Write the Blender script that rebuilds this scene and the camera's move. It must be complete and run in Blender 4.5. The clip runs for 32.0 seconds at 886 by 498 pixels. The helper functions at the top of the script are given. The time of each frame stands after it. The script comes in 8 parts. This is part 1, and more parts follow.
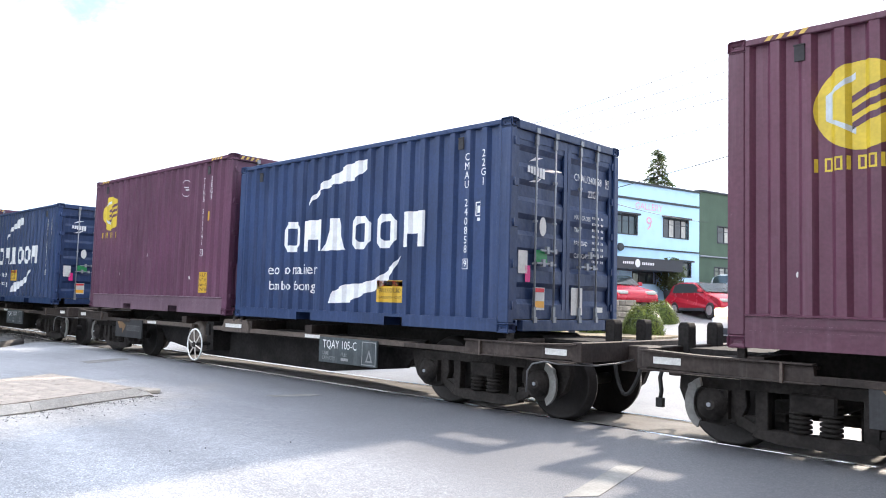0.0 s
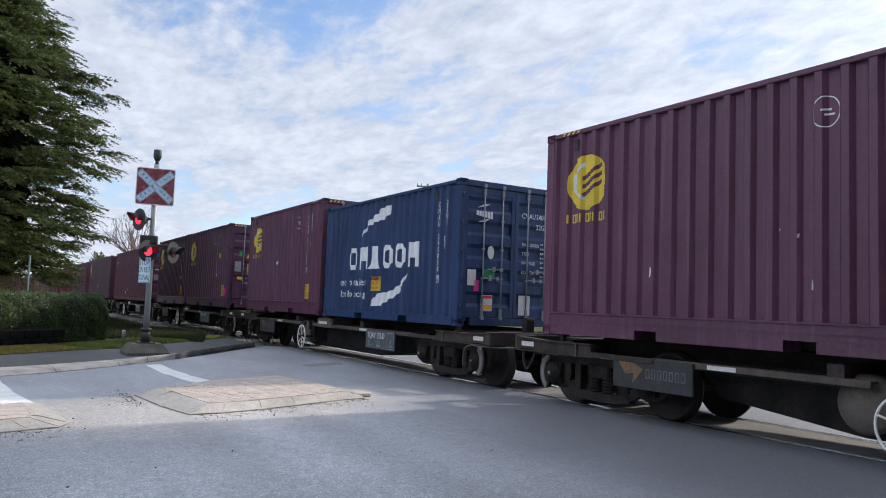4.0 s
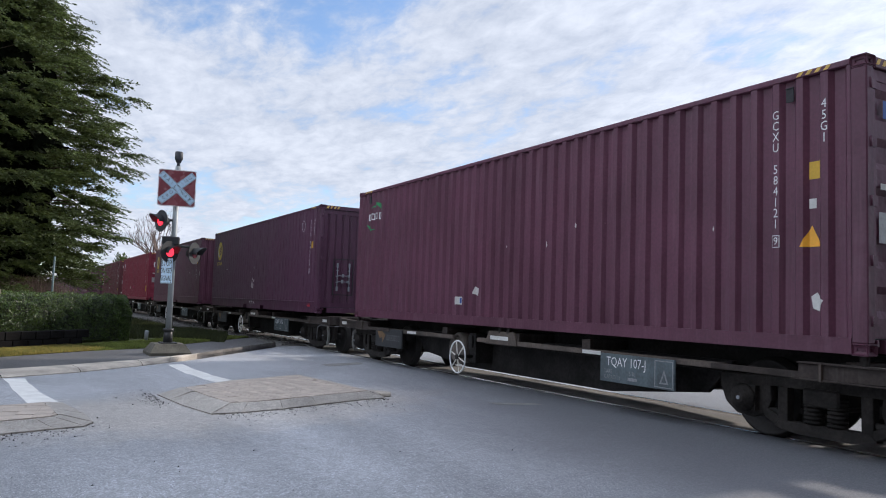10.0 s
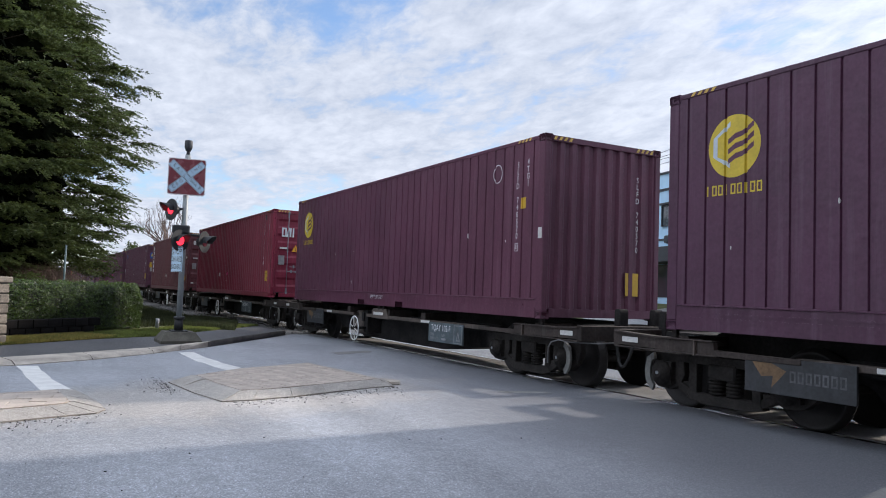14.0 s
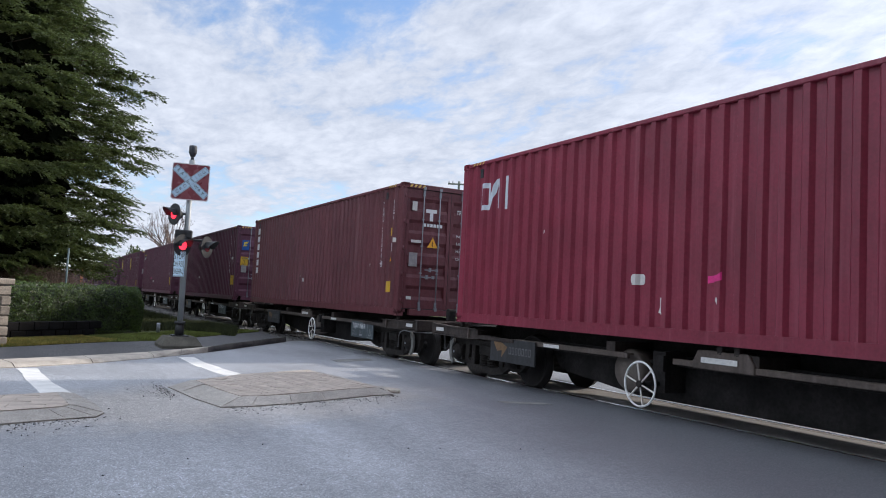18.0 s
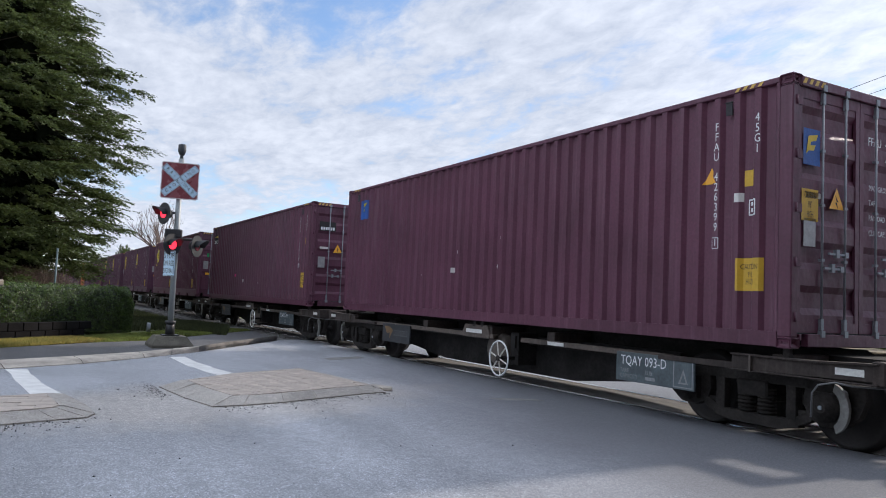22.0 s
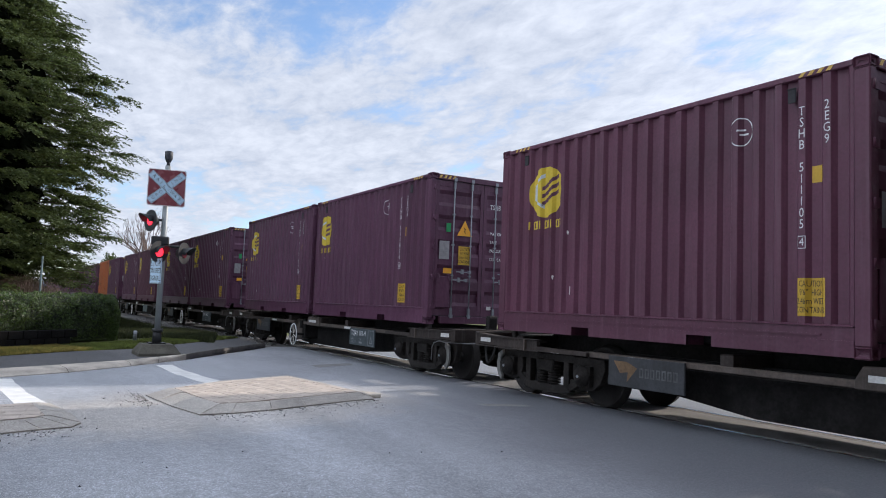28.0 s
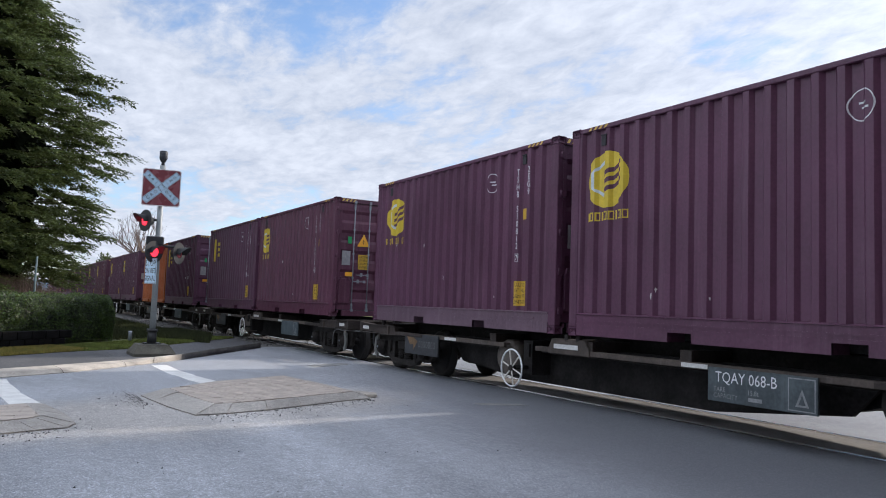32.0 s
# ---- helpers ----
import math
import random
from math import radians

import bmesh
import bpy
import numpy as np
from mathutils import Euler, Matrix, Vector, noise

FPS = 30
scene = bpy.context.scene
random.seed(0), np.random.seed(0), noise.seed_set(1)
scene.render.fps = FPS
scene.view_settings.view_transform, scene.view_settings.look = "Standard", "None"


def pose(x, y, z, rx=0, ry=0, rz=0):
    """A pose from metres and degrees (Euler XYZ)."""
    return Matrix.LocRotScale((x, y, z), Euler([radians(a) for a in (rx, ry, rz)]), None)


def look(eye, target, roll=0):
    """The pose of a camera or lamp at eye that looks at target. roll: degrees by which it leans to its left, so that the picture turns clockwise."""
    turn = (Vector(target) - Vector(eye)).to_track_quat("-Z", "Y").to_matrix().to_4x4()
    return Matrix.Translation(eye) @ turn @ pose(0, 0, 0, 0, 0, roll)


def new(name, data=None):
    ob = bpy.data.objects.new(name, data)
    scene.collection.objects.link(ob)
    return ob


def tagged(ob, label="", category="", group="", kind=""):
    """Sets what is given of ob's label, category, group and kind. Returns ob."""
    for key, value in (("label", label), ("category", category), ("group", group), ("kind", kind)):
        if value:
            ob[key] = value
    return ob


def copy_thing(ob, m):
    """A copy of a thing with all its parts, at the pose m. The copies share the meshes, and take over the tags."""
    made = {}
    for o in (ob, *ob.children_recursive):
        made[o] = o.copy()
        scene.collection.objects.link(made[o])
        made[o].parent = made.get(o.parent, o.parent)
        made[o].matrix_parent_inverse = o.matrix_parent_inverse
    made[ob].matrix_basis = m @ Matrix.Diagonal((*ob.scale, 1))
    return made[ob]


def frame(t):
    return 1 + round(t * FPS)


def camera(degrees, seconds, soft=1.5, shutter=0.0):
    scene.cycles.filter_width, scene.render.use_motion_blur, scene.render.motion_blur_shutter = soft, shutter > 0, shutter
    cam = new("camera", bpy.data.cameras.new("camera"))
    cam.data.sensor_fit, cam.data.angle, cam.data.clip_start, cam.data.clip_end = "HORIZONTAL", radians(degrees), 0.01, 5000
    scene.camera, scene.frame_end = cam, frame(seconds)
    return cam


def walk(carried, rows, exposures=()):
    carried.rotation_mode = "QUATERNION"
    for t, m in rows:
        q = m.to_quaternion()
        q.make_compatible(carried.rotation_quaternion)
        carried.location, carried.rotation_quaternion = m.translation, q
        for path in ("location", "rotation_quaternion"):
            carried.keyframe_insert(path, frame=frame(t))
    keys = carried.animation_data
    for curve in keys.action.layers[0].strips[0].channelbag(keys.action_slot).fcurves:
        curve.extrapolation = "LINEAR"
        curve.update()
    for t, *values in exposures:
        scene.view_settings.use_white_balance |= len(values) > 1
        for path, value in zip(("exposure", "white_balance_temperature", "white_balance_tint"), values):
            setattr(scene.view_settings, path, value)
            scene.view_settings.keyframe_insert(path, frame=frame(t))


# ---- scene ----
# Train past a level crossing: x runs along the track (the way the train goes), y across it, z up from the rail tops.
EYE = (0.0, -8.134, 1.349)
TURNS = [
    (0.0, 43.95, 4.00, -1.63), (0.5, 49.25, 3.90, -1.28), (1.0, 53.21, 3.79, -1.24), (1.5, 55.92, 3.72, -1.30), (2.0, 57.57, 3.83, -1.79),
    (2.5, 58.52, 3.77, -1.71), (3.0, 58.88, 3.93, -1.91), (3.5, 58.91, 4.14, -2.09), (5.5, 59.34, 4.56, -2.06), (6.0, 59.55, 4.46, -2.03),
    (6.5, 59.77, 4.45, -2.04), (7.0, 60.05, 4.42, -2.08), (7.5, 60.33, 4.50, -2.15), (8.0, 60.50, 4.56, -2.20), (8.5, 60.50, 4.54, -2.24),
    (9.0, 60.45, 4.54, -2.18), (9.5, 60.43, 4.37, -2.04), (10.0, 60.45, 4.21, -1.99), (10.5, 60.44, 4.23, -2.05), (11.0, 60.52, 4.11, -2.09),
    (11.5, 60.63, 3.91, -1.91), (12.0, 60.79, 3.65, -1.89), (12.5, 60.97, 3.65, -1.90), (13.0, 61.22, 3.49, -1.97), (13.5, 61.18, 3.43, -1.96),
    (14.0, 61.14, 3.32, -2.05), (14.5, 61.10, 3.25, -2.09), (16.5, 61.00, 3.41, -2.32), (17.0, 61.05, 3.60, -2.67), (17.5, 61.19, 3.80, -2.91),
    (18.0, 61.24, 4.00, -2.98), (18.5, 61.22, 4.16, -2.88), (19.0, 61.18, 4.20, -2.71), (19.5, 61.15, 4.20, -2.47), (20.0, 61.12, 4.07, -2.30),
    (20.5, 61.01, 4.01, -2.19), (21.0, 60.94, 3.92, -2.26), (21.5, 60.78, 3.85, -2.40), (22.0, 60.59, 3.83, -2.53), (22.5, 60.45, 3.85, -2.48),
    (23.0, 60.29, 3.85, -2.43), (23.5, 60.14, 4.10, -2.44), (24.0, 59.99, 4.21, -2.48), (24.5, 59.86, 4.29, -2.38), (26.5, 59.85, 4.32, -2.15),
    (27.0, 59.91, 4.32, -2.20), (27.5, 59.84, 4.32, -2.23), (28.0, 59.72, 4.33, -2.21), (28.5, 59.59, 4.27, -2.14), (29.0, 59.45, 4.15, -2.07),
    (29.5, 59.43, 4.04, -2.02), (30.0, 59.38, 3.97, -2.04), (30.5, 59.35, 4.05, -2.09), (31.0, 59.32, 4.13, -2.16), (31.5, 59.31, 4.29, -2.16),
    (32.0, 59.39, 4.30, -2.07),
]
cam = camera(60.86, 32.0, 1.0)
walk(cam, [(t, pose(*EYE, 90 + p, r, yaw)) for t, yaw, p, r in TURNS],
     exposures=((0.0, 1.2, 5950, 12), (0.2, 0.88, 5900, 12), (0.5, 0.42, 5720, 12), (1.0, 0.15, 5520, 12), (1.5, 0.06, 5620, 12), (2.2, 0.0, 5700, 12), (32.0, 0.0, 5700, 12)))

# ---- light ----
SUN_ELEV, SUN_TURN = 27.0, -3.0     # degrees above the horizon, and from +y towards +x
SKY_DRIFT = (3.1, 1.7, 0.0)
world = bpy.data.worlds.new("sky")
scene.world = world
world.use_nodes = True


def sky_nodes():
    nt = world.node_tree
    nt.nodes.clear()
    N, L = nt.nodes.new, nt.links.new
    out, bg = N("ShaderNodeOutputWorld"), N("ShaderNodeBackground")
    sky = N("ShaderNodeTexSky")
    sky.sky_type, sky.sun_disc = "NISHITA", False
    sky.sun_elevation, sky.sun_rotation = radians(SUN_ELEV), radians(SUN_TURN)
    sky.air_density, sky.dust_density, sky.ozone_density = 1.0, 0.3, 1.5
    co = N("ShaderNodeTexCoord")
    sep = N("ShaderNodeSeparateXYZ")
    L(co.outputs["Generated"], sep.inputs[0])
    up = N("ShaderNodeMath"); up.operation = "MAXIMUM"; up.inputs[1].default_value = 0.0
    L(sep.outputs["Z"], up.inputs[0])
    den = N("ShaderNodeMath"); den.operation = "ADD"; den.inputs[1].default_value = 0.15
    L(up.outputs[0], den.inputs[0])
    div = N("ShaderNodeVectorMath"); div.operation = "DIVIDE"
    cmb = N("ShaderNodeCombineXYZ")
    for k in range(3):
        L(den.outputs[0], cmb.inputs[k])
    L(co.outputs["Generated"], div.inputs[0]); L(cmb.outputs[0], div.inputs[1])
    drift = N("ShaderNodeMapping"); drift.inputs["Location"].default_value = SKY_DRIFT
    drift.inputs["Rotation"].default_value = (0, 0, radians(24)); drift.inputs["Scale"].default_value = (1.0, 1.45, 0.0)
    L(div.outputs[0], drift.inputs["Vector"])

    def clouds(scale, detail, rough, warp):
        n = N("ShaderNodeTexNoise")
        for key, value in (("Scale", scale), ("Detail", detail), ("Roughness", rough), ("Distortion", warp)):
            n.inputs[key].default_value = value
        L(drift.outputs[0], n.inputs["Vector"])
        return n.outputs["Fac"]

    def weigh(a, wa, b, wb):
        x = N("ShaderNodeMath"); x.operation = "MULTIPLY"; x.inputs[1].default_value = wa
        y = N("ShaderNodeMath"); y.operation = "MULTIPLY_ADD"; y.inputs[1].default_value = wb
        L(a, x.inputs[0]); L(b, y.inputs[0]); L(x.outputs[0], y.inputs[2])
        return y.outputs[0]
    bank, puff, curl = clouds(0.85, 3, 0.5, 0.3), clouds(3.6, 9, 0.6, 0.25), clouds(11.0, 8, 0.62, 0.35)
    cov = N("ShaderNodeMapRange"); cov.interpolation_type = "SMOOTHSTEP"
    cov.inputs["From Min"].default_value, cov.inputs["From Max"].default_value = 0.355, 0.47
    cov.inputs["To Min"].default_value, cov.inputs["To Max"].default_value = 0.10, 1.0
    low = N("ShaderNodeMapRange"); low.interpolation_type = "SMOOTHSTEP"
    low.inputs["From Min"].default_value, low.inputs["From Max"].default_value = 0.06, 0.30
    low.inputs["To Min"].default_value, low.inputs["To Max"].default_value = -0.055, 0.0
    L(sep.outputs["Z"], low.inputs["Value"])
    L(weigh(weigh(weigh(bank, 0.62, puff, 0.27), 1.0, curl, 0.11), 1.0, low.outputs[0], 1.0), cov.inputs["Value"])
    # tone of the cloud itself: thick parts greyer
    tone = N("ShaderNodeValToRGB")
    e = tone.color_ramp.elements
    e[0].position, e[0].color = 0.37, (0.535, 0.56, 0.605, 1)
    e[1].position, e[1].color = 0.58, (0.86, 0.855, 0.85, 1)
    L(weigh(weigh(bank, 0.34, puff, 0.40), 1.0, curl, 0.26), tone.inputs[0])
    gain = N("ShaderNodeVectorMath"); gain.operation = "SCALE"; gain.inputs["Scale"].default_value = 0.17
    L(sky.outputs[0], gain.inputs[0])
    # a clouded sky is brighter overhead, and thin cloud glows round the sun
    high = N("ShaderNodeMapRange"); high.inputs["From Min"].default_value, high.inputs["From Max"].default_value = 0.45, 0.95
    high.inputs["To Min"].default_value, high.inputs["To Max"].default_value = 1.0, 1.35
    L(sep.outputs["Z"], high.inputs["Value"])
    nrm = N("ShaderNodeVectorMath"); nrm.operation = "NORMALIZE"
    L(co.outputs["Generated"], nrm.inputs[0])
    dot = N("ShaderNodeVectorMath"); dot.operation = "DOT_PRODUCT"
    e, a = radians(SUN_ELEV), radians(SUN_TURN)
    dot.inputs[1].default_value = (math.cos(e) * math.sin(a), math.cos(e) * math.cos(a), math.sin(e))
    L(nrm.outputs[0], dot.inputs[0])
    clip = N("ShaderNodeMath"); clip.operation = "MAXIMUM"; clip.inputs[1].default_value = 0.0
    L(dot.outputs["Value"], clip.inputs[0])
    pw = N("ShaderNodeMath"); pw.operation = "POWER"; pw.inputs[1].default_value = 9.0
    L(clip.outputs[0], pw.inputs[0])
    glo = N("ShaderNodeMath"); glo.operation = "MULTIPLY_ADD"; glo.inputs[1].default_value = 0.8
    L(pw.outputs[0], glo.inputs[0]); L(high.outputs[0], glo.inputs[2])
    # clouds opposite the sun are lit from the front
    opp = N("ShaderNodeVectorMath"); opp.operation = "DOT_PRODUCT"; opp.inputs[1].default_value = (-math.sin(a), -math.cos(a), 0)
    L(nrm.outputs[0], opp.inputs[0])
    front = N("ShaderNodeMapRange"); front.inputs["To Min"].default_value, front.inputs["To Max"].default_value = 0.0, 1.0
    L(opp.outputs["Value"], front.inputs["Value"])
    tot = N("ShaderNodeMath"); tot.operation = "ADD"
    L(front.outputs[0], tot.inputs[0]); L(glo.outputs[0], tot.inputs[1])
    lit = N("ShaderNodeVectorMath"); lit.operation = "SCALE"
    L(tone.outputs[0], lit.inputs[0]); L(tot.outputs[0], lit.inputs["Scale"])
    blend = N("ShaderNodeMix"); blend.data_type = "RGBA"
    L(cov.outputs[0], blend.inputs["Factor"]); L(gain.outputs[0], blend.inputs["A"]); L(lit.outputs[0], blend.inputs["B"])
    L(blend.outputs["Result"], bg.inputs["Color"])
    bg.inputs["Strength"].default_value = 1.0
    L(bg.outputs[0], out.inputs[0])


sky_nodes()
sun = new("sun", bpy.data.lights.new("sun", "SUN"))
sun.data.energy, sun.data.angle, sun.data.color = 4.0, radians(3.0), (1.0, 0.84, 0.65)
_e, _a = radians(SUN_ELEV), radians(SUN_TURN)
sun.matrix_world = look((0, 0, 0), (-math.cos(_e) * math.sin(_a), -math.cos(_e) * math.cos(_a), -math.sin(_e)))

# ---- materials ----


def material(name, color, rough=0.6, metal=0.0, vary=0.25, scale=3.0, fine=40.0, bump=0.15, dent=0.0, through_light=None, streak=0.0, chips=0.0, chip_color=(0.5, 0.48, 0.45), by_object=0.0, spec=0.5, island=0.0):
    """Base colour with stains at two scales, a fine grain in the relief, and, if asked for, vertical streaks and worn chips."""
    m = bpy.data.materials.new(name)
    m.use_nodes = True
    nt = m.node_tree
    N, L = nt.nodes.new, nt.links.new
    b = nt.nodes["Principled BSDF"]
    b.inputs["Metallic"].default_value, b.inputs["Specular IOR Level"].default_value = metal, spec
    co = N("ShaderNodeTexCoord")
    vec = co.outputs["Object"]
    if by_object:
        info = N("ShaderNodeObjectInfo")
        sh = N("ShaderNodeVectorMath"); sh.operation = "MULTIPLY_ADD"
        sh.inputs[1].default_value = (1, 1, 1)
        rnd = N("ShaderNodeMath"); rnd.operation = "MULTIPLY"; rnd.inputs[1].default_value = 37.0
        L(info.outputs["Random"], rnd.inputs[0])
        L(vec, sh.inputs[0]); L(rnd.outputs[0], sh.inputs[2])
        vec = sh.outputs[0]
    n1 = N("ShaderNodeTexNoise"); n1.inputs["Scale"].default_value = scale; n1.inputs["Detail"].default_value = 5
    n2 = N("ShaderNodeTexNoise"); n2.inputs["Scale"].default_value = fine; n2.inputs["Detail"].default_value = 4
    L(vec, n1.inputs["Vector"]); L(vec, n2.inputs["Vector"])
    ramp = N("ShaderNodeMapRange"); ramp.inputs["From Min"].default_value = 0.3; ramp.inputs["From Max"].default_value = 0.72
    ramp.inputs["To Min"].default_value = 1 - vary; ramp.inputs["To Max"].default_value = 1 + vary
    L(n1.outputs["Fac"], ramp.inputs["Value"])
    ramp2 = N("ShaderNodeMapRange"); ramp2.inputs["From Min"].default_value = 0.3; ramp2.inputs["From Max"].default_value = 0.7
    ramp2.inputs["To Min"].default_value = 1 - vary * 0.6; ramp2.inputs["To Max"].default_value = 1 + vary * 0.6
    L(n2.outputs["Fac"], ramp2.inputs["Value"])
    mul = N("ShaderNodeMath"); mul.operation = "MULTIPLY"
    L(ramp.outputs[0], mul.inputs[0]); L(ramp2.outputs[0], mul.inputs[1])
    fac = mul.outputs[0]
    if by_object:
        o = N("ShaderNodeMapRange"); o.inputs["To Min"].default_value = 1 - by_object; o.inputs["To Max"].default_value = 1 + by_object
        L(info.outputs["Random"], o.inputs["Value"])
        k = N("ShaderNodeMath"); k.operation = "MULTIPLY"
        L(fac, k.inputs[0]); L(o.outputs[0], k.inputs[1])
        fac = k.outputs[0]
    if island:
        g = N("ShaderNodeNewGeometry")
        o = N("ShaderNodeMapRange"); o.inputs["To Min"].default_value = 1 - island; o.inputs["To Max"].default_value = 1 + island
        L(g.outputs["Random Per Island"], o.inputs["Value"])
        k = N("ShaderNodeMath"); k.operation = "MULTIPLY"
        L(fac, k.inputs[0]); L(o.outputs[0], k.inputs[1])
        fac = k.outputs[0]
    col = N("ShaderNodeVectorMath"); col.operation = "SCALE"
    col.inputs[0].default_value = color[:3]
    L(fac, col.inputs["Scale"])
    last = col.outputs[0]

    def over(mask, rgb, last):
        mx = N("ShaderNodeMix"); mx.data_type = "RGBA"
        L(mask, mx.inputs["Factor"]); L(last, mx.inputs["A"]); mx.inputs["B"].default_value = (*rgb, 1)
        return mx.outputs["Result"]

    if streak:
        mp = N("ShaderNodeMapping"); mp.inputs["Scale"].default_value = (9, 9, 0.45)
        L(vec, mp.inputs["Vector"])
        n3 = N("ShaderNodeTexNoise"); n3.inputs["Scale"].default_value = 1.0; n3.inputs["Detail"].default_value = 6; n3.inputs["Roughness"].default_value = 0.65
        L(mp.outputs[0], n3.inputs["Vector"])
        r3 = N("ShaderNodeMapRange"); r3.inputs["From Min"].default_value = 0.52; r3.inputs["From Max"].default_value = 0.8
        r3.inputs["To Max"].default_value = streak
        L(n3.outputs["Fac"], r3.inputs["Value"])
        last = over(r3.outputs[0], [min(1, c * 1.25 + 0.055) for c in color[:3]], last)
    if chips:
        n4 = N("ShaderNodeTexNoise"); n4.inputs["Scale"].default_value = 7.0; n4.inputs["Detail"].default_value = 8; n4.inputs["Roughness"].default_value = 0.75
        L(vec, n4.inputs["Vector"])
        r4 = N("ShaderNodeMapRange"); r4.inputs["From Min"].default_value = 0.73 - 0.05 * chips; r4.inputs["From Max"].default_value = 0.76 - 0.05 * chips
        L(n4.outputs["Fac"], r4.inputs["Value"])
        last = over(r4.outputs[0], chip_color, last)
    L(last, b.inputs["Base Color"])
    rr = N("ShaderNodeMapRange"); rr.inputs["To Min"].default_value = max(0.03, rough - 0.12); rr.inputs["To Max"].default_value = min(1, rough + 0.12)
    L(n1.outputs["Fac"], rr.inputs["Value"]); L(rr.outputs[0], b.inputs["Roughness"])
    if bump:
        bp = N("ShaderNodeBump"); bp.inputs["Strength"].default_value = bump; bp.inputs["Distance"].default_value = 0.01
        L(n2.outputs["Fac"], bp.inputs["Height"]); L(bp.outputs[0], b.inputs["Normal"])
        if dent:
            n5 = N("ShaderNodeTexNoise"); n5.inputs["Scale"].default_value = 5.0; n5.inputs["Detail"].default_value = 2
            L(vec, n5.inputs["Vector"])
            b2 = N("ShaderNodeBump"); b2.inputs["Strength"].default_value = 1.0; b2.inputs["Distance"].default_value = dent
            L(n5.outputs["Fac"], b2.inputs["Height"]); L(b2.outputs[0], bp.inputs["Normal"])
    if through_light:
        tr, mx = N("ShaderNodeBsdfTranslucent"), N("ShaderNodeMixShader")
        k = N("ShaderNodeVectorMath"); k.operation = "SCALE"; k.inputs[0].default_value = through_light
        L(fac, k.inputs["Scale"]); L(k.outputs[0], tr.inputs["Color"])
        mx.inputs[0].default_value = 0.4
        L(b.outputs[0], mx.inputs[1]); L(tr.outputs[0], mx.inputs[2]); L(mx.outputs[0], nt.nodes["Material Output"].inputs["Surface"])
    return m


def glow(name, color, strength):
    m = bpy.data.materials.new(name)
    m.use_nodes = True
    b = m.node_tree.nodes["Principled BSDF"]
    b.inputs["Base Color"].default_value = (*color, 1)
    b.inputs["Emission Color"].default_value, b.inputs["Emission Strength"].default_value = (*color, 1), strength
    b.inputs["Roughness"].default_value = 0.25
    return m


def glassy(name, color, rough=0.05):
    m = bpy.data.materials.new(name)
    m.use_nodes = True
    b = m.node_tree.nodes["Principled BSDF"]
    b.inputs["Base Color"].default_value = (*color, 1)
    b.inputs["Roughness"].default_value, b.inputs["IOR"].default_value = rough, 1.5
    b.inputs["Specular IOR Level"].default_value = 0.8
    return m


def box_paint(name, color, chips=0.5):
    return material(name, color, 0.5, 0, 0.2, 0.9, 30, 0.08, dent=0.016, spec=0.45, streak=0.65, chips=1.5 * chips, chip_color=[min(1, c * 1.5 + 0.07) for c in color], by_object=0.07)


MAROON = box_paint("maroon_paint", (0.098, 0.036, 0.072))
DUSTY = box_paint("dusty_maroon_paint", (0.135, 0.085, 0.115))
WINE = box_paint("wine_paint", (0.104, 0.034, 0.062))
PLUM = box_paint("plum_paint", (0.078, 0.027, 0.058))
# Maroon shifted halfway towards the bluish sky reflection on these sides.
SKY_MAROON = box_paint("sky_tinted_maroon_paint", (0.084, 0.034, 0.067))
OXIDE = box_paint("oxide_paint", (0.124, 0.036, 0.045))
RED = box_paint("red_paint", (0.21, 0.022, 0.048))
NAVY = box_paint("navy_paint", (0.017, 0.040, 0.115), 0.2)
ORANGE = box_paint("orange_paint", (0.42, 0.12, 0.035), 1.0)
GASKET = material("gasket", (0.035, 0.035, 0.04), 0.8)
GALV = material("galvanised", (0.26, 0.28, 0.31), 0.5, 0.35, 0.15, 6)
HAZARD_Y = material("hazard_yellow", (0.62, 0.42, 0.10), 0.6)
LOGO_Y = material("logo_yellow", (0.62, 0.47, 0.035), 0.5, 0, 0.12, 5, 30, 0.05, chips=0.5, chip_color=(0.25, 0.12, 0.08))
DECAL_Y = material("decal_yellow", (0.58, 0.37, 0.03), 0.5, 0, 0.1, 6, 40, 0.0, chips=0.3, chip_color=(0.3, 0.2, 0.05))
DECAL_O = material("decal_orange", (0.85, 0.42, 0.03), 0.45, 0, 0.08)
LETTER = material("white_lettering", (0.72, 0.74, 0.76), 0.55, 0, 0.1, 8, 60, 0.0, chips=0.35, chip_color=(0.3, 0.3, 0.32))
PALE = material("pale_lettering", (0.55, 0.62, 0.68), 0.55, 0, 0.1, 8, 60, 0.0)
INK = material("black_ink", (0.02, 0.02, 0.022), 0.6, 0, 0.1)
PAPER = material("paper_label", (0.62, 0.62, 0.6), 0.6, 0, 0.1, 9)
STEELPLATE = material("data_plate", (0.33, 0.33, 0.34), 0.45, 0.3, 0.15, 15)
GREENLBL = material("green_label", (0.03, 0.30, 0.10), 0.5)
BLUELBL = material("blue_label", (0.02, 0.09, 0.36), 0.5)
PINKLBL = material("pink_label", (0.75, 0.03, 0.25), 0.5)
REDLBL = material("red_label", (0.6, 0.03, 0.04), 0.5)
FRAME = material("wagon_frame", (0.044, 0.035, 0.031), 0.75, 0, 0.4, 2.5, 25, 0.2, spec=0.3, streak=0.5, chips=0.3, chip_color=(0.10, 0.065, 0.045), by_object=0.15)
SILL = material("rusty_sill", (0.088, 0.070, 0.059), 0.8, 0, 0.35, 3, 30, 0.25, streak=0.6, by_object=0.15)
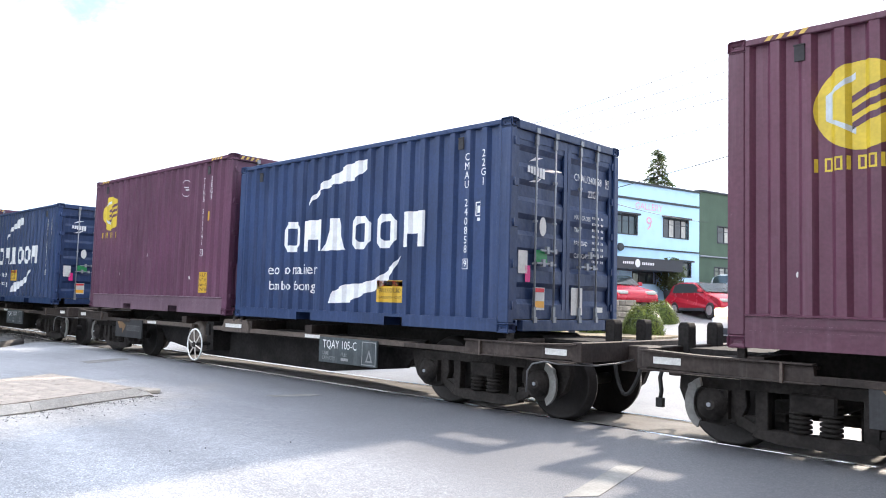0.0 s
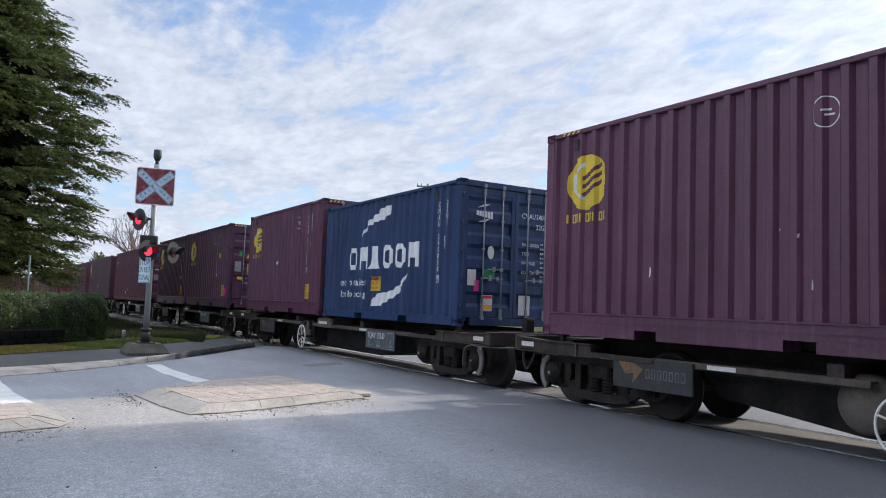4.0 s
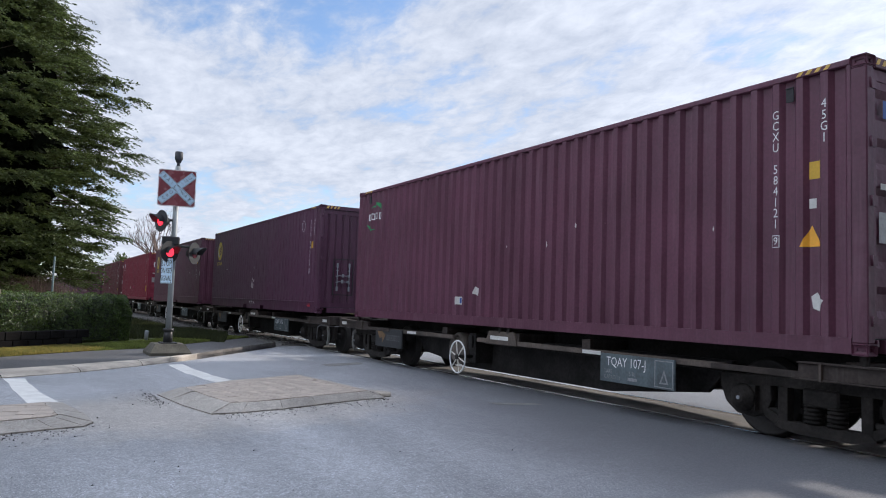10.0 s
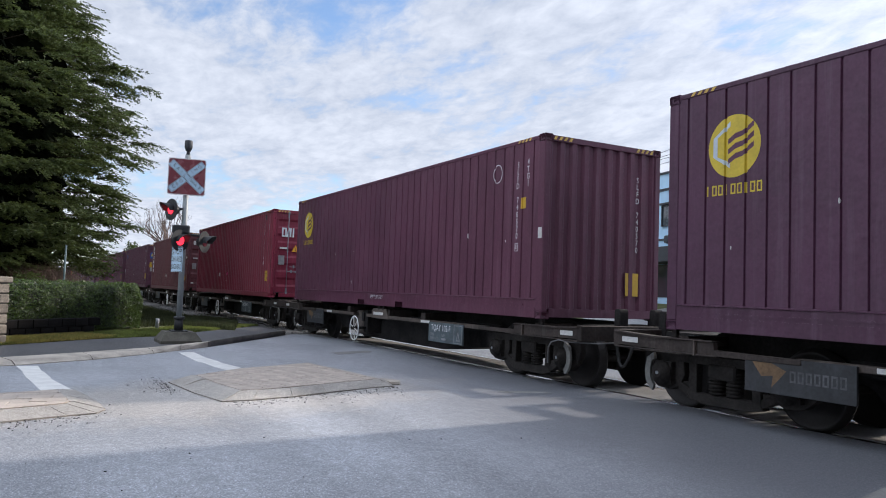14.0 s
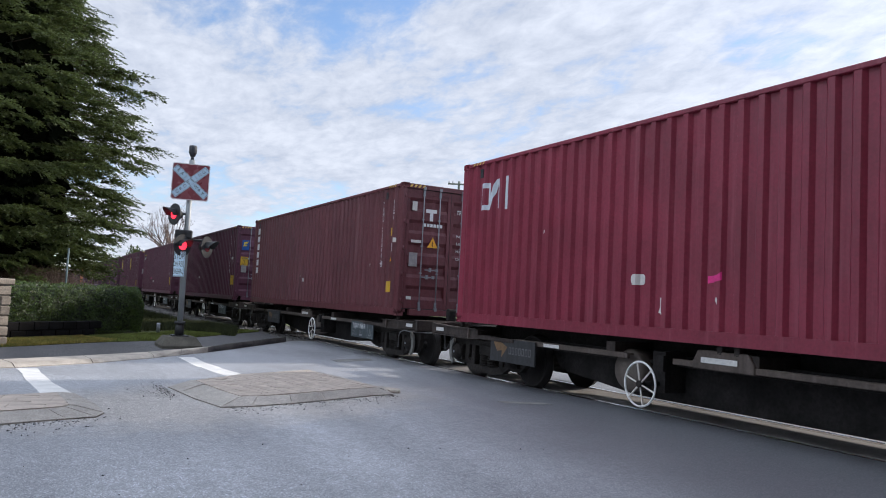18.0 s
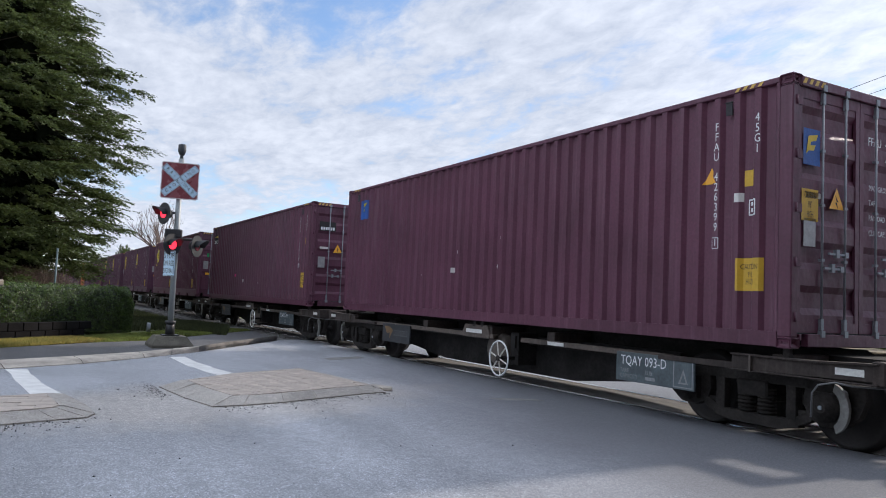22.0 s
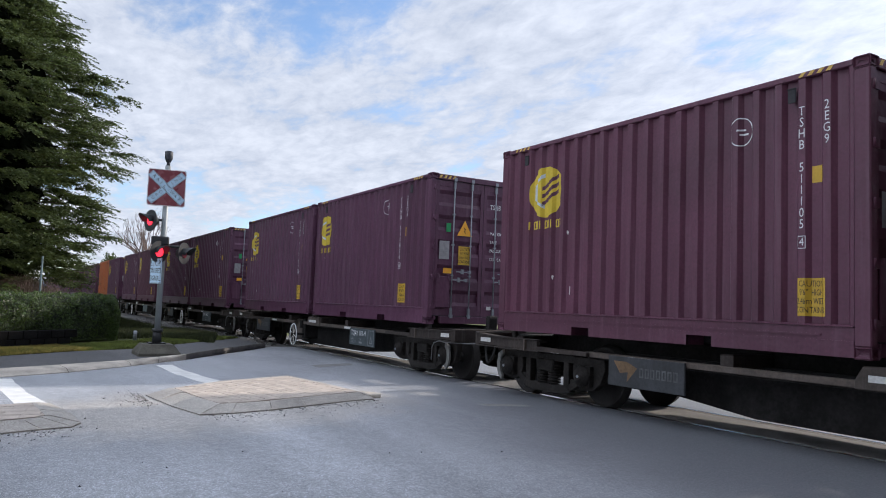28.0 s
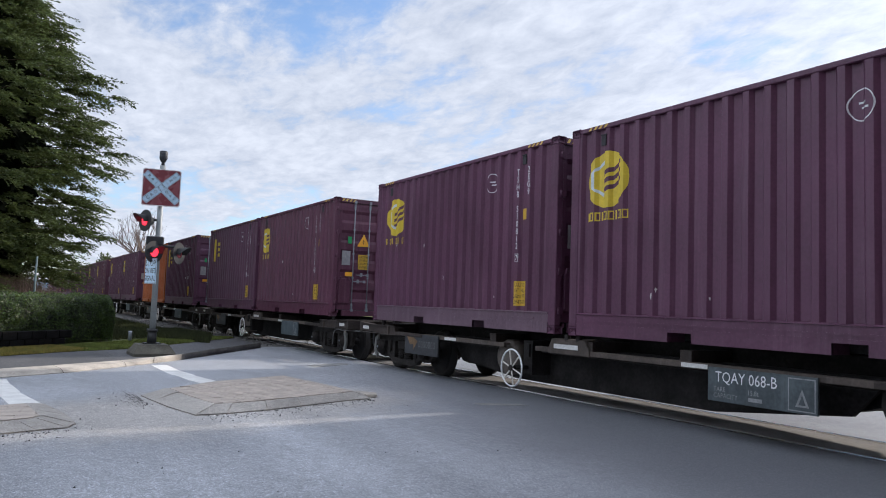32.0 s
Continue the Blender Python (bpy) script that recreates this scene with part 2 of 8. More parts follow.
BLACK = material("sooty_black", (0.021, 0.0195, 0.019), 0.85, 0, 0.5, 3, 25, 0.2, spec=0.2)
CAST = material("bogie_steel", (0.027, 0.024, 0.022), 0.85, 0.0, 0.5, 5, 30, 0.3, spec=0.25, chips=0.3, chip_color=(0.07, 0.05, 0.04))
WHEEL = material("wheel_steel", (0.026, 0.023, 0.022), 0.6, 0.4, 0.3, 6, 30, 0.2)
TREAD = material("polished_tread", (0.55, 0.55, 0.56), 0.25, 1.0, 0.1, 8)
REFLECT = material("reflective_strip", (0.62, 0.62, 0.60), 0.4, 0, 0.2, 7)
BOARD = material("slate_board", (0.07, 0.09, 0.10), 0.6, 0, 0.35, 4, 30, 0.1, streak=0.6, by_object=0.3)
OWNER = material("grimy_board", (0.030, 0.032, 0.036), 0.6, 0, 0.35, 4, 30, 0.1, streak=0.35, by_object=0.3)
BOARD_O = material("faded_orange", (0.17, 0.105, 0.05), 0.6, 0, 0.3, 5)
BOARD_T = material("faded_silver", (0.24, 0.25, 0.26), 0.6, 0, 0.3, 5)
BOARD_D = material("dim_silver", (0.085, 0.088, 0.092), 0.6, 0, 0.4, 5)
HWHEEL = material("handwheel_paint", (0.78, 0.80, 0.80), 0.4, 0, 0.15, 8)
ROD = material("worn_rod", (0.16, 0.16, 0.165), 0.5, 0.3, 0.2, 6)
TANK = material("tank_paint", (0.125, 0.105, 0.09), 0.6, 0, 0.25, 4, 30, 0.1, streak=0.3)
SPOKE = material("spoke_paint", (0.62, 0.60, 0.55), 0.5, 0, 0.25, 6, 40, 0.1, chips=1.0, chip_color=(0.32, 0.2, 0.1))


def asphalt(name, base, lo, hi, rough=0.46, spec=1.0, tint=(0.99, 1.0, 1.045)):
    """Chip-seal: a dark binder with paler and darker stones in it, tracked darker and lighter in broad bands."""
    m = material(name, [base * c for c in tint], rough, 0, 0.16, 0.45, 7.0, 0.0, spec=spec)
    nt = m.node_tree
    N, L = nt.nodes.new, nt.links.new
    b = nt.nodes["Principled BSDF"]
    co = N("ShaderNodeTexCoord")
    was = b.inputs["Base Color"].links[0].from_socket
    last, heights = was, []
    for cell, a, z in ((100.0, lo, hi), (230.0, lo * 1.1, hi * 0.9)):
        v = N("ShaderNodeTexVoronoi"); v.inputs["Scale"].default_value = cell
        L(co.outputs["Object"], v.inputs["Vector"])
        sepc = N("ShaderNodeSeparateColor")
        L(v.outputs["Color"], sepc.inputs[0])
        r = N("ShaderNodeValToRGB")
        e = r.color_ramp.elements
        e[0].position, e[0].color = 0.0, (a, a, a, 1)
        e[1].position, e[1].color = 1.0, (z, z, z, 1)
        for at, g in ((0.25, 0.5 + 0.5 * a), (0.8, 1.02)):
            k = e.new(at); k.color = (g, g, g, 1)
        L(sepc.outputs[0], r.inputs[0])
        k = N("ShaderNodeMix"); k.data_type, k.blend_type = "RGBA", "MULTIPLY"; k.inputs["Factor"].default_value = 1.0
        L(last, k.inputs["A"]); L(r.outputs[0], k.inputs["B"])
        last = k.outputs["Result"]
        heights.append((v, sepc))
    band = N("ShaderNodeMapping"); band.inputs["Rotation"].default_value = (0, 0, radians(-52)); band.inputs["Scale"].default_value = (0.10, 1.1, 1)
    L(co.outputs["Object"], band.inputs["Vector"])
    n = N("ShaderNodeTexNoise"); n.inputs["Scale"].default_value = 1.0; n.inputs["Detail"].default_value = 4
    L(band.outputs[0], n.inputs["Vector"])
    r = N("ShaderNodeMapRange"); r.inputs["From Min"].default_value, r.inputs["From Max"].default_value = 0.3, 0.7
    r.inputs["To Min"].default_value, r.inputs["To Max"].default_value = 0.84, 1.14
    L(n.outputs["Fac"], r.inputs["Value"])
    k = N("ShaderNodeVectorMath"); k.operation = "SCALE"
    L(last, k.inputs[0]); L(r.outputs[0], k.inputs["Scale"]); L(k.outputs[0], b.inputs["Base Color"])
    v, sepc = heights[0]
    g = N("ShaderNodeMapRange"); g.inputs["To Min"].default_value, g.inputs["To Max"].default_value = rough - 0.14, rough + 0.2
    L(sepc.outputs[1], g.inputs["Value"]); L(g.outputs[0], b.inputs["Roughness"])
    bp = N("ShaderNodeBump"); bp.inputs["Strength"].default_value = 0.3; bp.inputs["Distance"].default_value = 0.006
    L(v.outputs["Distance"], bp.inputs["Height"]); L(bp.outputs[0], b.inputs["Normal"])
    return m


ROAD = asphalt("road_asphalt", 0.39, 0.6, 1.65, 0.55, 0.5, (0.955, 1.0, 1.085))
FAR_ROAD = asphalt("street_asphalt", 0.22, 0.7, 1.3)


def dust_on(m):
    """Sandy grit swept up round the islands, with a ragged edge."""
    nt = m.node_tree
    N, L = nt.nodes.new, nt.links.new
    b = nt.nodes["Principled BSDF"]
    co, mp = N("ShaderNodeTexCoord"), N("ShaderNodeMapping")
    mp.vector_type = "TEXTURE"
    mp.inputs["Location"].default_value = (-9.5, -5.7, 0)
    mp.inputs["Rotation"].default_value = (0, 0, radians(18))
    mp.inputs["Scale"].default_value = (1.9, 3.6, 1)
    L(co.outputs["Object"], mp.inputs["Vector"])
    ln = N("ShaderNodeVectorMath"); ln.operation = "LENGTH"
    L(mp.outputs[0], ln.inputs[0])
    n = N("ShaderNodeTexNoise"); n.inputs["Scale"].default_value = 1.6; n.inputs["Detail"].default_value = 8; n.inputs["Roughness"].default_value = 0.7
    L(co.outputs["Object"], n.inputs["Vector"])
    s = N("ShaderNodeMath"); s.operation = "MULTIPLY_ADD"; s.inputs[1].default_value = 1.1
    L(n.outputs["Fac"], s.inputs[0]); L(ln.outputs["Value"], s.inputs[2])
    r = N("ShaderNodeMapRange"); r.inputs["From Min"].default_value, r.inputs["From Max"].default_value = 1.6, 1.1
    r.inputs["To Max"].default_value = 0.9
    L(s.outputs[0], r.inputs["Value"])
    was = b.inputs["Base Color"].links[0].from_socket
    mx = N("ShaderNodeMix"); mx.data_type = "RGBA"; mx.blend_type = "MULTIPLY"
    mx.inputs["B"].default_value = (1.40, 1.27, 1.10, 1)
    L(r.outputs[0], mx.inputs["Factor"]); L(was, mx.inputs["A"]); L(mx.outputs["Result"], b.inputs["Base Color"])


def dark_strip(m):
    """Darker, bluish, finer-grained colour along the track, fading into the chip-seal."""
    nt = m.node_tree
    N, L = nt.nodes.new, nt.links.new
    b = nt.nodes["Principled BSDF"]
    co = N("ShaderNodeTexCoord")
    dot = N("ShaderNodeVectorMath"); dot.operation = "DOT_PRODUCT"; dot.inputs[1].default_value = (0.30, 0.95, 0)
    L(co.outputs["Object"], dot.inputs[0])
    n = N("ShaderNodeTexNoise"); n.inputs["Scale"].default_value = 0.9; n.inputs["Detail"].default_value = 6
    L(co.outputs["Object"], n.inputs["Vector"])
    s = N("ShaderNodeMath"); s.operation = "MULTIPLY_ADD"; s.inputs[1].default_value = 1.6
    L(n.outputs["Fac"], s.inputs[0]); L(dot.outputs["Value"], s.inputs[2])
    r = N("ShaderNodeMapRange"); r.interpolation_type = "SMOOTHSTEP"
    r.inputs["From Min"].default_value, r.inputs["From Max"].default_value = -5.9, -2.9
    L(s.outputs[0], r.inputs["Value"])
    was = b.inputs["Base Color"].links[0].from_socket
    n2 = N("ShaderNodeTexNoise"); n2.inputs["Scale"].default_value = 60.0; n2.inputs["Detail"].default_value = 5
    L(co.outputs["Object"], n2.inputs["Vector"])
    g = N("ShaderNodeValToRGB")
    e = g.color_ramp.elements
    e[0].position, e[0].color, e[1].position, e[1].color = 0.3, (0.128, 0.134, 0.150, 1), 0.7, (0.185, 0.192, 0.212, 1)
    L(n2.outputs["Fac"], g.inputs[0])
    mx = N("ShaderNodeMix"); mx.data_type = "RGBA"
    L(r.outputs[0], mx.inputs["Factor"]); L(was, mx.inputs["A"]); L(g.outputs[0], mx.inputs["B"]); L(mx.outputs["Result"], b.inputs["Base Color"])


dark_strip(ROAD)
dust_on(ROAD)
PATH = asphalt("path_asphalt", 0.11, 0.6, 1.4, 0.7, 0.35)
CONCRETE = material("kerb_concrete", (0.45, 0.41, 0.355), 0.9, 0, 0.34, 2.5, 45, 0.7, chips=0.9, chip_color=(0.15, 0.135, 0.115))
TARRED = material("tarred_concrete", (0.15, 0.14, 0.13), 0.85, 0, 0.4, 3, 45, 0.5, chips=0.8, chip_color=(0.05, 0.048, 0.046))
PEBBLE = asphalt("pebbly_concrete", 0.50, 0.68, 1.3, 0.85, 0.3, (1.0, 0.94, 0.86))
PAVER = material("clay_paver", (0.47, 0.41, 0.355), 0.9, 0, 0.2, 3, 50, 0.4, by_object=0.07)
LINE = material("road_line_paint", (0.74, 0.74, 0.72), 0.7, 0, 0.12, 5, 60, 0.2, chips=0.6, chip_color=(0.25, 0.25, 0.25))
# Serves one worn patch edge and two painted sun streaks.
PALE_MARK = material("worn_edge_and_sun_streak", (0.27, 0.27, 0.26), 0.8, 0, 0.2, 4, 40, 0.2, chips=1.4, chip_color=(0.14, 0.14, 0.14))
GRAVEL = material("gravel", (0.15, 0.145, 0.14), 0.9, 0, 0.5, 14, 60, 0.8, island=0.5)
CHIPS = material("tarry_chips", (0.045, 0.045, 0.05), 0.85, 0, 0.4, 14, 60, 0.3, island=0.6)
GRIT = material("pale_grit", (0.26, 0.24, 0.21), 0.9, 0, 0.4, 14, 60, 0.3, island=0.5)
RAIL = material("rail_head", (0.85, 0.85, 0.86), 0.2, 1.0, 0.1, 5)
GRASS_SOIL = material("turf", (0.11, 0.125, 0.035), 0.9, 0, 0.5, 1.2, 30, 0.8)
BLADE = material("grass_blades", (0.135, 0.165, 0.045), 0.7, 0, 0.35, 0.8, 5, 0.0, through_light=(0.22, 0.26, 0.05), island=0.4)
MOSS = material("dry_blades", (0.32, 0.26, 0.08), 0.7, 0, 0.3, 1.2, 5, 0.0, through_light=(0.44, 0.37, 0.09), island=0.4)
LEAF = material("hedge_leaves", (0.050, 0.084, 0.027), 0.38, 0, 0.25, 1.2, 8, 0.0, through_light=(0.12, 0.18, 0.03), island=0.7)
SCRUB = material("rank_scrub", (0.045, 0.055, 0.022), 0.8, 0, 0.4, 0.8, 5, 0.0, through_light=(0.05, 0.06, 0.02), island=0.6)
NEEDLE = material("conifer_needles", (0.112, 0.145, 0.058), 0.6, 0, 0.4, 0.9, 6, 0.0, through_light=(0.08, 0.105, 0.03), island=0.5)
# Shade is put into this foliage colour: conifer core and added tree belts.
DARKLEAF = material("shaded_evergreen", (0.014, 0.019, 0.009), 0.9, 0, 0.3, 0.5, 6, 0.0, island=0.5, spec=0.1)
TWIG = material("bare_twigs", (0.15, 0.105, 0.085), 0.85, 0, 0.3, 2, 20, 0.2, island=0.3)
BARK = material("bark", (0.09, 0.068, 0.05), 0.9, 0, 0.4, 3, 18, 0.6)
STONE = material("wall_stone", (0.26, 0.23, 0.19), 0.9, 0, 0.35, 5, 40, 0.6, by_object=0.25)
MORTAR = material("mortar", (0.22, 0.21, 0.19), 0.9, 0, 0.2, 6)
# Near-black colour holds the shade that the hedge throws on the wall.
BLOCK = material("shaded_block", (0.010, 0.0095, 0.010), 0.95, 0, 0.4, 3, 40, 0.4, by_object=0.2, spec=0.1)
POLE = material("grey_pole_paint", (0.30, 0.33, 0.34), 0.5, 0.2, 0.15, 4)
# Sky reflection is put into both sign colours: greyed red, blued white.
SIGN_RED = material("sign_red", (0.20, 0.052, 0.066), 0.27, 0, 0.12, 5, spec=1.0)
SIGN_ARM = material("sky_tinted_white", (0.50, 0.68, 0.84), 0.3, 0, 0.06, 5, spec=1.0)
SIGN_WHITE = material("sign_white", (0.72, 0.74, 0.76), 0.45, 0, 0.08, 5)
SIGNAL = material("signal_black", (0.025, 0.027, 0.03), 0.5, 0, 0.2, 6)
LAMP_ON = glow("lit_red_lens", (1.0, 0.03, 0.05), 2.2)
LAMP_OFF = material("unlit_red_lens", (0.22, 0.05, 0.06), 0.2, 0, 0.1)
STUCCO_B = material("blue_render", (0.50, 0.74, 0.96), 0.8, 0, 0.06, 1.5, 60, 0.15)
STUCCO_G = material("green_render", (0.075, 0.115, 0.082), 0.85, 0, 0.14, 1.2, 50, 0.2, streak=0.2)
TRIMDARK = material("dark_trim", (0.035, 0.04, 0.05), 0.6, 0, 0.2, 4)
GLASS = glassy("window_glass", (0.035, 0.045, 0.055))
CURTAIN = material("net_curtain", (0.5, 0.5, 0.47), 0.9, 0, 0.15, 6)
SIGNPINK = material("pink_letters", (0.74, 0.42, 0.52), 0.6, 0, 0.1)
CAR_RED = material("red_car_paint", (0.42, 0.012, 0.03), 0.25, 0.2, 0.05, 3, 50, 0.0, spec=0.8)
CAR_WHITE = material("white_car_paint", (0.72, 0.74, 0.77), 0.3, 0.0, 0.04, 3, 50, 0.0, spec=0.7)
CARGLASS = glassy("car_glass", (0.05, 0.065, 0.07), 0.03)
RUBBER = material("rubber", (0.02, 0.02, 0.02), 0.85)
ALLOY = material("alloy_rim", (0.5, 0.5, 0.52), 0.35, 0.8, 0.1)
HEADLAMP = glow("headlamp", (1.0, 0.72, 0.38), 1.2)
CABLE = material("cable", (0.03, 0.03, 0.03), 0.7)
HILL = material("far_hill", (0.13, 0.19, 0.27), 0.95, 0, 0.2, 0.01, 0.05, 0.0)
TIMBER = material("pole_timber", (0.15, 0.17, 0.14), 0.85, 0, 0.3, 3, 20, 0.3, streak=0.4)
TERRA = material("dark_pot", (0.05, 0.05, 0.055), 0.7)

# ---- mesh helpers ----


def box(bm, x0, x1, y0, y1, z0, z1):
    v = [bm.verts.new((x, y, z)) for z in (z0, z1) for y in (y0, y1) for x in (x0, x1)]
    for f in ((0, 2, 3, 1), (4, 5, 7, 6), (0, 1, 5, 4), (2, 6, 7, 3), (0, 4, 6, 2), (1, 3, 7, 5)):
        bm.faces.new([v[i] for i in f])
    return v


def cyl(bm, p0, p1, r0, r1=None, n=12, caps=True):
    p0, p1 = Vector(p0), Vector(p1)
    r1 = r0 if r1 is None else r1
    q = (p1 - p0).to_track_quat("Z", "Y")
    rings = []
    for p, r in ((p0, r0), (p1, r1)):
        rings.append([bm.verts.new(p + q @ Vector((r * math.cos(2 * math.pi * i / n), r * math.sin(2 * math.pi * i / n), 0))) for i in range(n)])
    for i in range(n):
        f = bm.faces.new((rings[0][i], rings[0][(i + 1) % n], rings[1][(i + 1) % n], rings[1][i]))
        f.smooth = n > 6
    if caps:
        bm.faces.new(rings[0][::-1]); bm.faces.new(rings[1])


def lathe(bm, c, axis, prof, n=20):
    """Turns (distance along the axis, radius) pairs round a line through c."""
    q = Vector(axis).to_track_quat("Z", "Y")
    rings = []
    for d, r in prof:
        rings.append([bm.verts.new(Vector(c) + q @ Vector((r * math.cos(2 * math.pi * i / n), r * math.sin(2 * math.pi * i / n), d))) for i in range(n)])
    for a, b in zip(rings, rings[1:]):
        for i in range(n):
            f = bm.faces.new((a[i], a[(i + 1) % n], b[(i + 1) % n], b[i]))
            f.smooth = True
    bm.faces.new(rings[0][::-1]); bm.faces.new(rings[-1])


def prism(bm, pts, y0, y1, plane="xz"):
    """A plate of the outline pts, thick from y0 to y1 across its plane."""
    def at(p, d):
        return {"xz": (p[0], d, p[1]), "xy": (p[0], p[1], d), "yz": (d, p[0], p[1])}[plane]
    a, b = [bm.verts.new(at(p, y0)) for p in pts], [bm.verts.new(at(p, y1)) for p in pts]
    n = len(pts)
    bm.faces.new(a); bm.faces.new(b[::-1])
    for i in range(n):
        bm.faces.new((a[i], b[i], b[(i + 1) % n], a[(i + 1) % n]))


def torus(bm, c, axis, R, r, n=28, m=8):
    q = Vector(axis).to_track_quat("Z", "Y")
    vs = []
    for i in range(n):
        a = 2 * math.pi * i / n
        vs.append([bm.verts.new(Vector(c) + q @ Vector(((R + r * math.cos(2 * math.pi * j / m)) * math.cos(a), (R + r * math.cos(2 * math.pi * j / m)) * math.sin(a), r * math.sin(2 * math.pi * j / m)))) for j in range(m)])
    for i in range(n):
        for j in range(m):
            f = bm.faces.new((vs[i][j], vs[(i + 1) % n][j], vs[(i + 1) % n][(j + 1) % m], vs[i][(j + 1) % m]))
            f.smooth = True


def tube(bm, pts, r, n=8):
    """A bent rod or hose through the points, in one skin."""
    pts = [Vector(p) for p in pts]
    rings, side = [], None
    for i, p in enumerate(pts):
        d = (pts[min(i + 1, len(pts) - 1)] - pts[max(i - 1, 0)]).normalized()
        side = d.orthogonal().normalized() if side is None else (side - d * side.dot(d)).normalized()
        up = d.cross(side)
        rings.append([bm.verts.new(p + (side * math.cos(2 * math.pi * k / n) + up * math.sin(2 * math.pi * k / n)) * r) for k in range(n)])
    for a, b in zip(rings, rings[1:]):
        for k in range(n):
            f = bm.faces.new((a[k], a[(k + 1) % n], b[(k + 1) % n], b[k])); f.smooth = True
    bm.faces.new(rings[0][::-1]); bm.faces.new(rings[-1])


def done(bm, name, mat, bevel=0.0, normals=True):
    if bevel:
        bmesh.ops.bevel(bm, geom=bm.edges[:], offset=bevel, segments=1, affect="EDGES", clamp_overlap=True)
    if normals:
        bmesh.ops.recalc_face_normals(bm, faces=bm.faces)
    me = bpy.data.meshes.new(name)
    bm.to_mesh(me)
    bm.free()
    me.materials.append(mat)
    return me


def mesh(name, mat, *makers, bevel=0.0):
    bm = bmesh.new()
    for fn, *args in makers:
        fn(bm, *args)
    return done(bm, name, mat, bevel)


def part(name, me, parent, m=None, label=""):
    ob = new(name, me)
    ob.parent = parent
    if m is not None:
        ob.matrix_basis = m
    return tagged(ob, label) if label else ob


def thing(name, label, category, group="", kind="", at=None, me=None):
    ob = new(name, me)
    if at is not None:
        ob.matrix_basis = at
    return tagged(ob, label, category, group, kind)


def raw(name, mat, verts, faces):
    me = bpy.data.meshes.new(name)
    me.from_pydata([tuple(v) for v in verts], [], [tuple(f) for f in faces])
    me.materials.append(mat)
    return me


GLYPHS = {}


def glyphs(text, size, spacing=1.0, align="CENTER", wide=1.0):
    """Flat letters of the built-in font as vertices and faces in the plane of x and y."""
    key = (text, size, spacing, align, wide)
    if key not in GLYPHS:
        cu = bpy.data.curves.new("letters", "FONT")
        cu.body, cu.size, cu.space_line, cu.align_x, cu.align_y, cu.resolution_u = text, size, spacing, align, "CENTER", 2
        ob = bpy.data.objects.new("letters", cu)
        me = bpy.data.meshes.new_from_object(ob)
        GLYPHS[key] = [(v.co.x * wide, v.co.y) for v in me.vertices], [list(p.vertices) for p in me.polygons]
        bpy.data.objects.remove(ob); bpy.data.curves.remove(cu); bpy.data.meshes.remove(me)
    return GLYPHS[key]


def flat(pts):
    return [tuple(p) for p in pts], [list(range(len(pts)))]


def rect(x0, x1, z0, z1):
    return flat([(x0, z0), (x1, z0), (x1, z1), (x0, z1)])


def frame_shape(x0, x1, z0, z1, w, v=None):
    """A hollow block."""
    v = v or w
    out = [(x0, z0), (x1, z0), (x1, z1), (x0, z1)]
    inn = [(x0 + w, z0 + v), (x1 - w, z0 + v), (x1 - w, z1 - v), (x0 + w, z1 - v)]
    return out + inn, [[i, (i + 1) % 4, (i + 1) % 4 + 4, i + 4] for i in range(4)]


def moved(shape, dx, dz):
    return [(x + dx, z + dz) for x, z in shape[0]], shape[1]


def painted(name, mat, shapes, prof=None, y=0.0, lift=0.003):
    """Paint on the near side of a panel: flat shapes in x and z, laid into the folds of the panel where it has them."""
    bm = bmesh.new()
    for vs, fs in shapes:
        vv = [bm.verts.new((x, 0, z)) for x, z in vs]
        for f in fs:
            try:
                bm.faces.new([vv[i] for i in f])
            except ValueError:
                pass
    if prof:
        xs = [v.co.x for v in bm.verts]
        lo, hi = min(xs), max(xs)
        for x, d in prof:
            if lo < x < hi:
                bmesh.ops.bisect_plane(bm, geom=bm.verts[:] + bm.edges[:] + bm.faces[:], plane_co=(x, 0, 0), plane_no=(1, 0, 0))
        px, pd = [p[0] for p in prof], [p[1] for p in prof]
        for v in bm.verts:
            v.co.y = y + float(np.interp(v.co.x, px, pd)) - lift
    else:
        for v in bm.verts:
            v.co.y = y - lift
    for f in bm.faces:
        if f.normal.y > 0:
            f.normal_flip()
    return done(bm, name, mat, 0, False)


def on_end(name, mat, shapes, x):
    """The same on an end wall that looks towards +x; shapes in y and z."""
    vs, fs = [], []
    for a, b in shapes:
        n = len(vs)
        vs += [(x, p, q) for p, q in a]
        fs += [[i + n for i in f] for f in b]
    return raw(name, mat, vs, fs)

# ---- shipping containers: x from the leading end (0) back to -length, z from the underside ----
WIDE = 2.438


def folds(x0, x1, pitch, outer, depth, slope):
    """Corrugation along x as (x, depth) pairs, from x0 up to x1."""
    n = max(1, round((x1 - x0) / pitch))
    p = (x1 - x0) / n
    pts = [(x0, 0.0)]
    for i in range(n):
        a = x0 + i * p + outer * p / 2
        b = x0 + (i + 1) * p - outer * p / 2
        s = slope * p
        pts += [(a, 0.0), (a + s, depth), (b - s, depth), (b, 0.0)]
    return pts + [(x1, 0.0)]


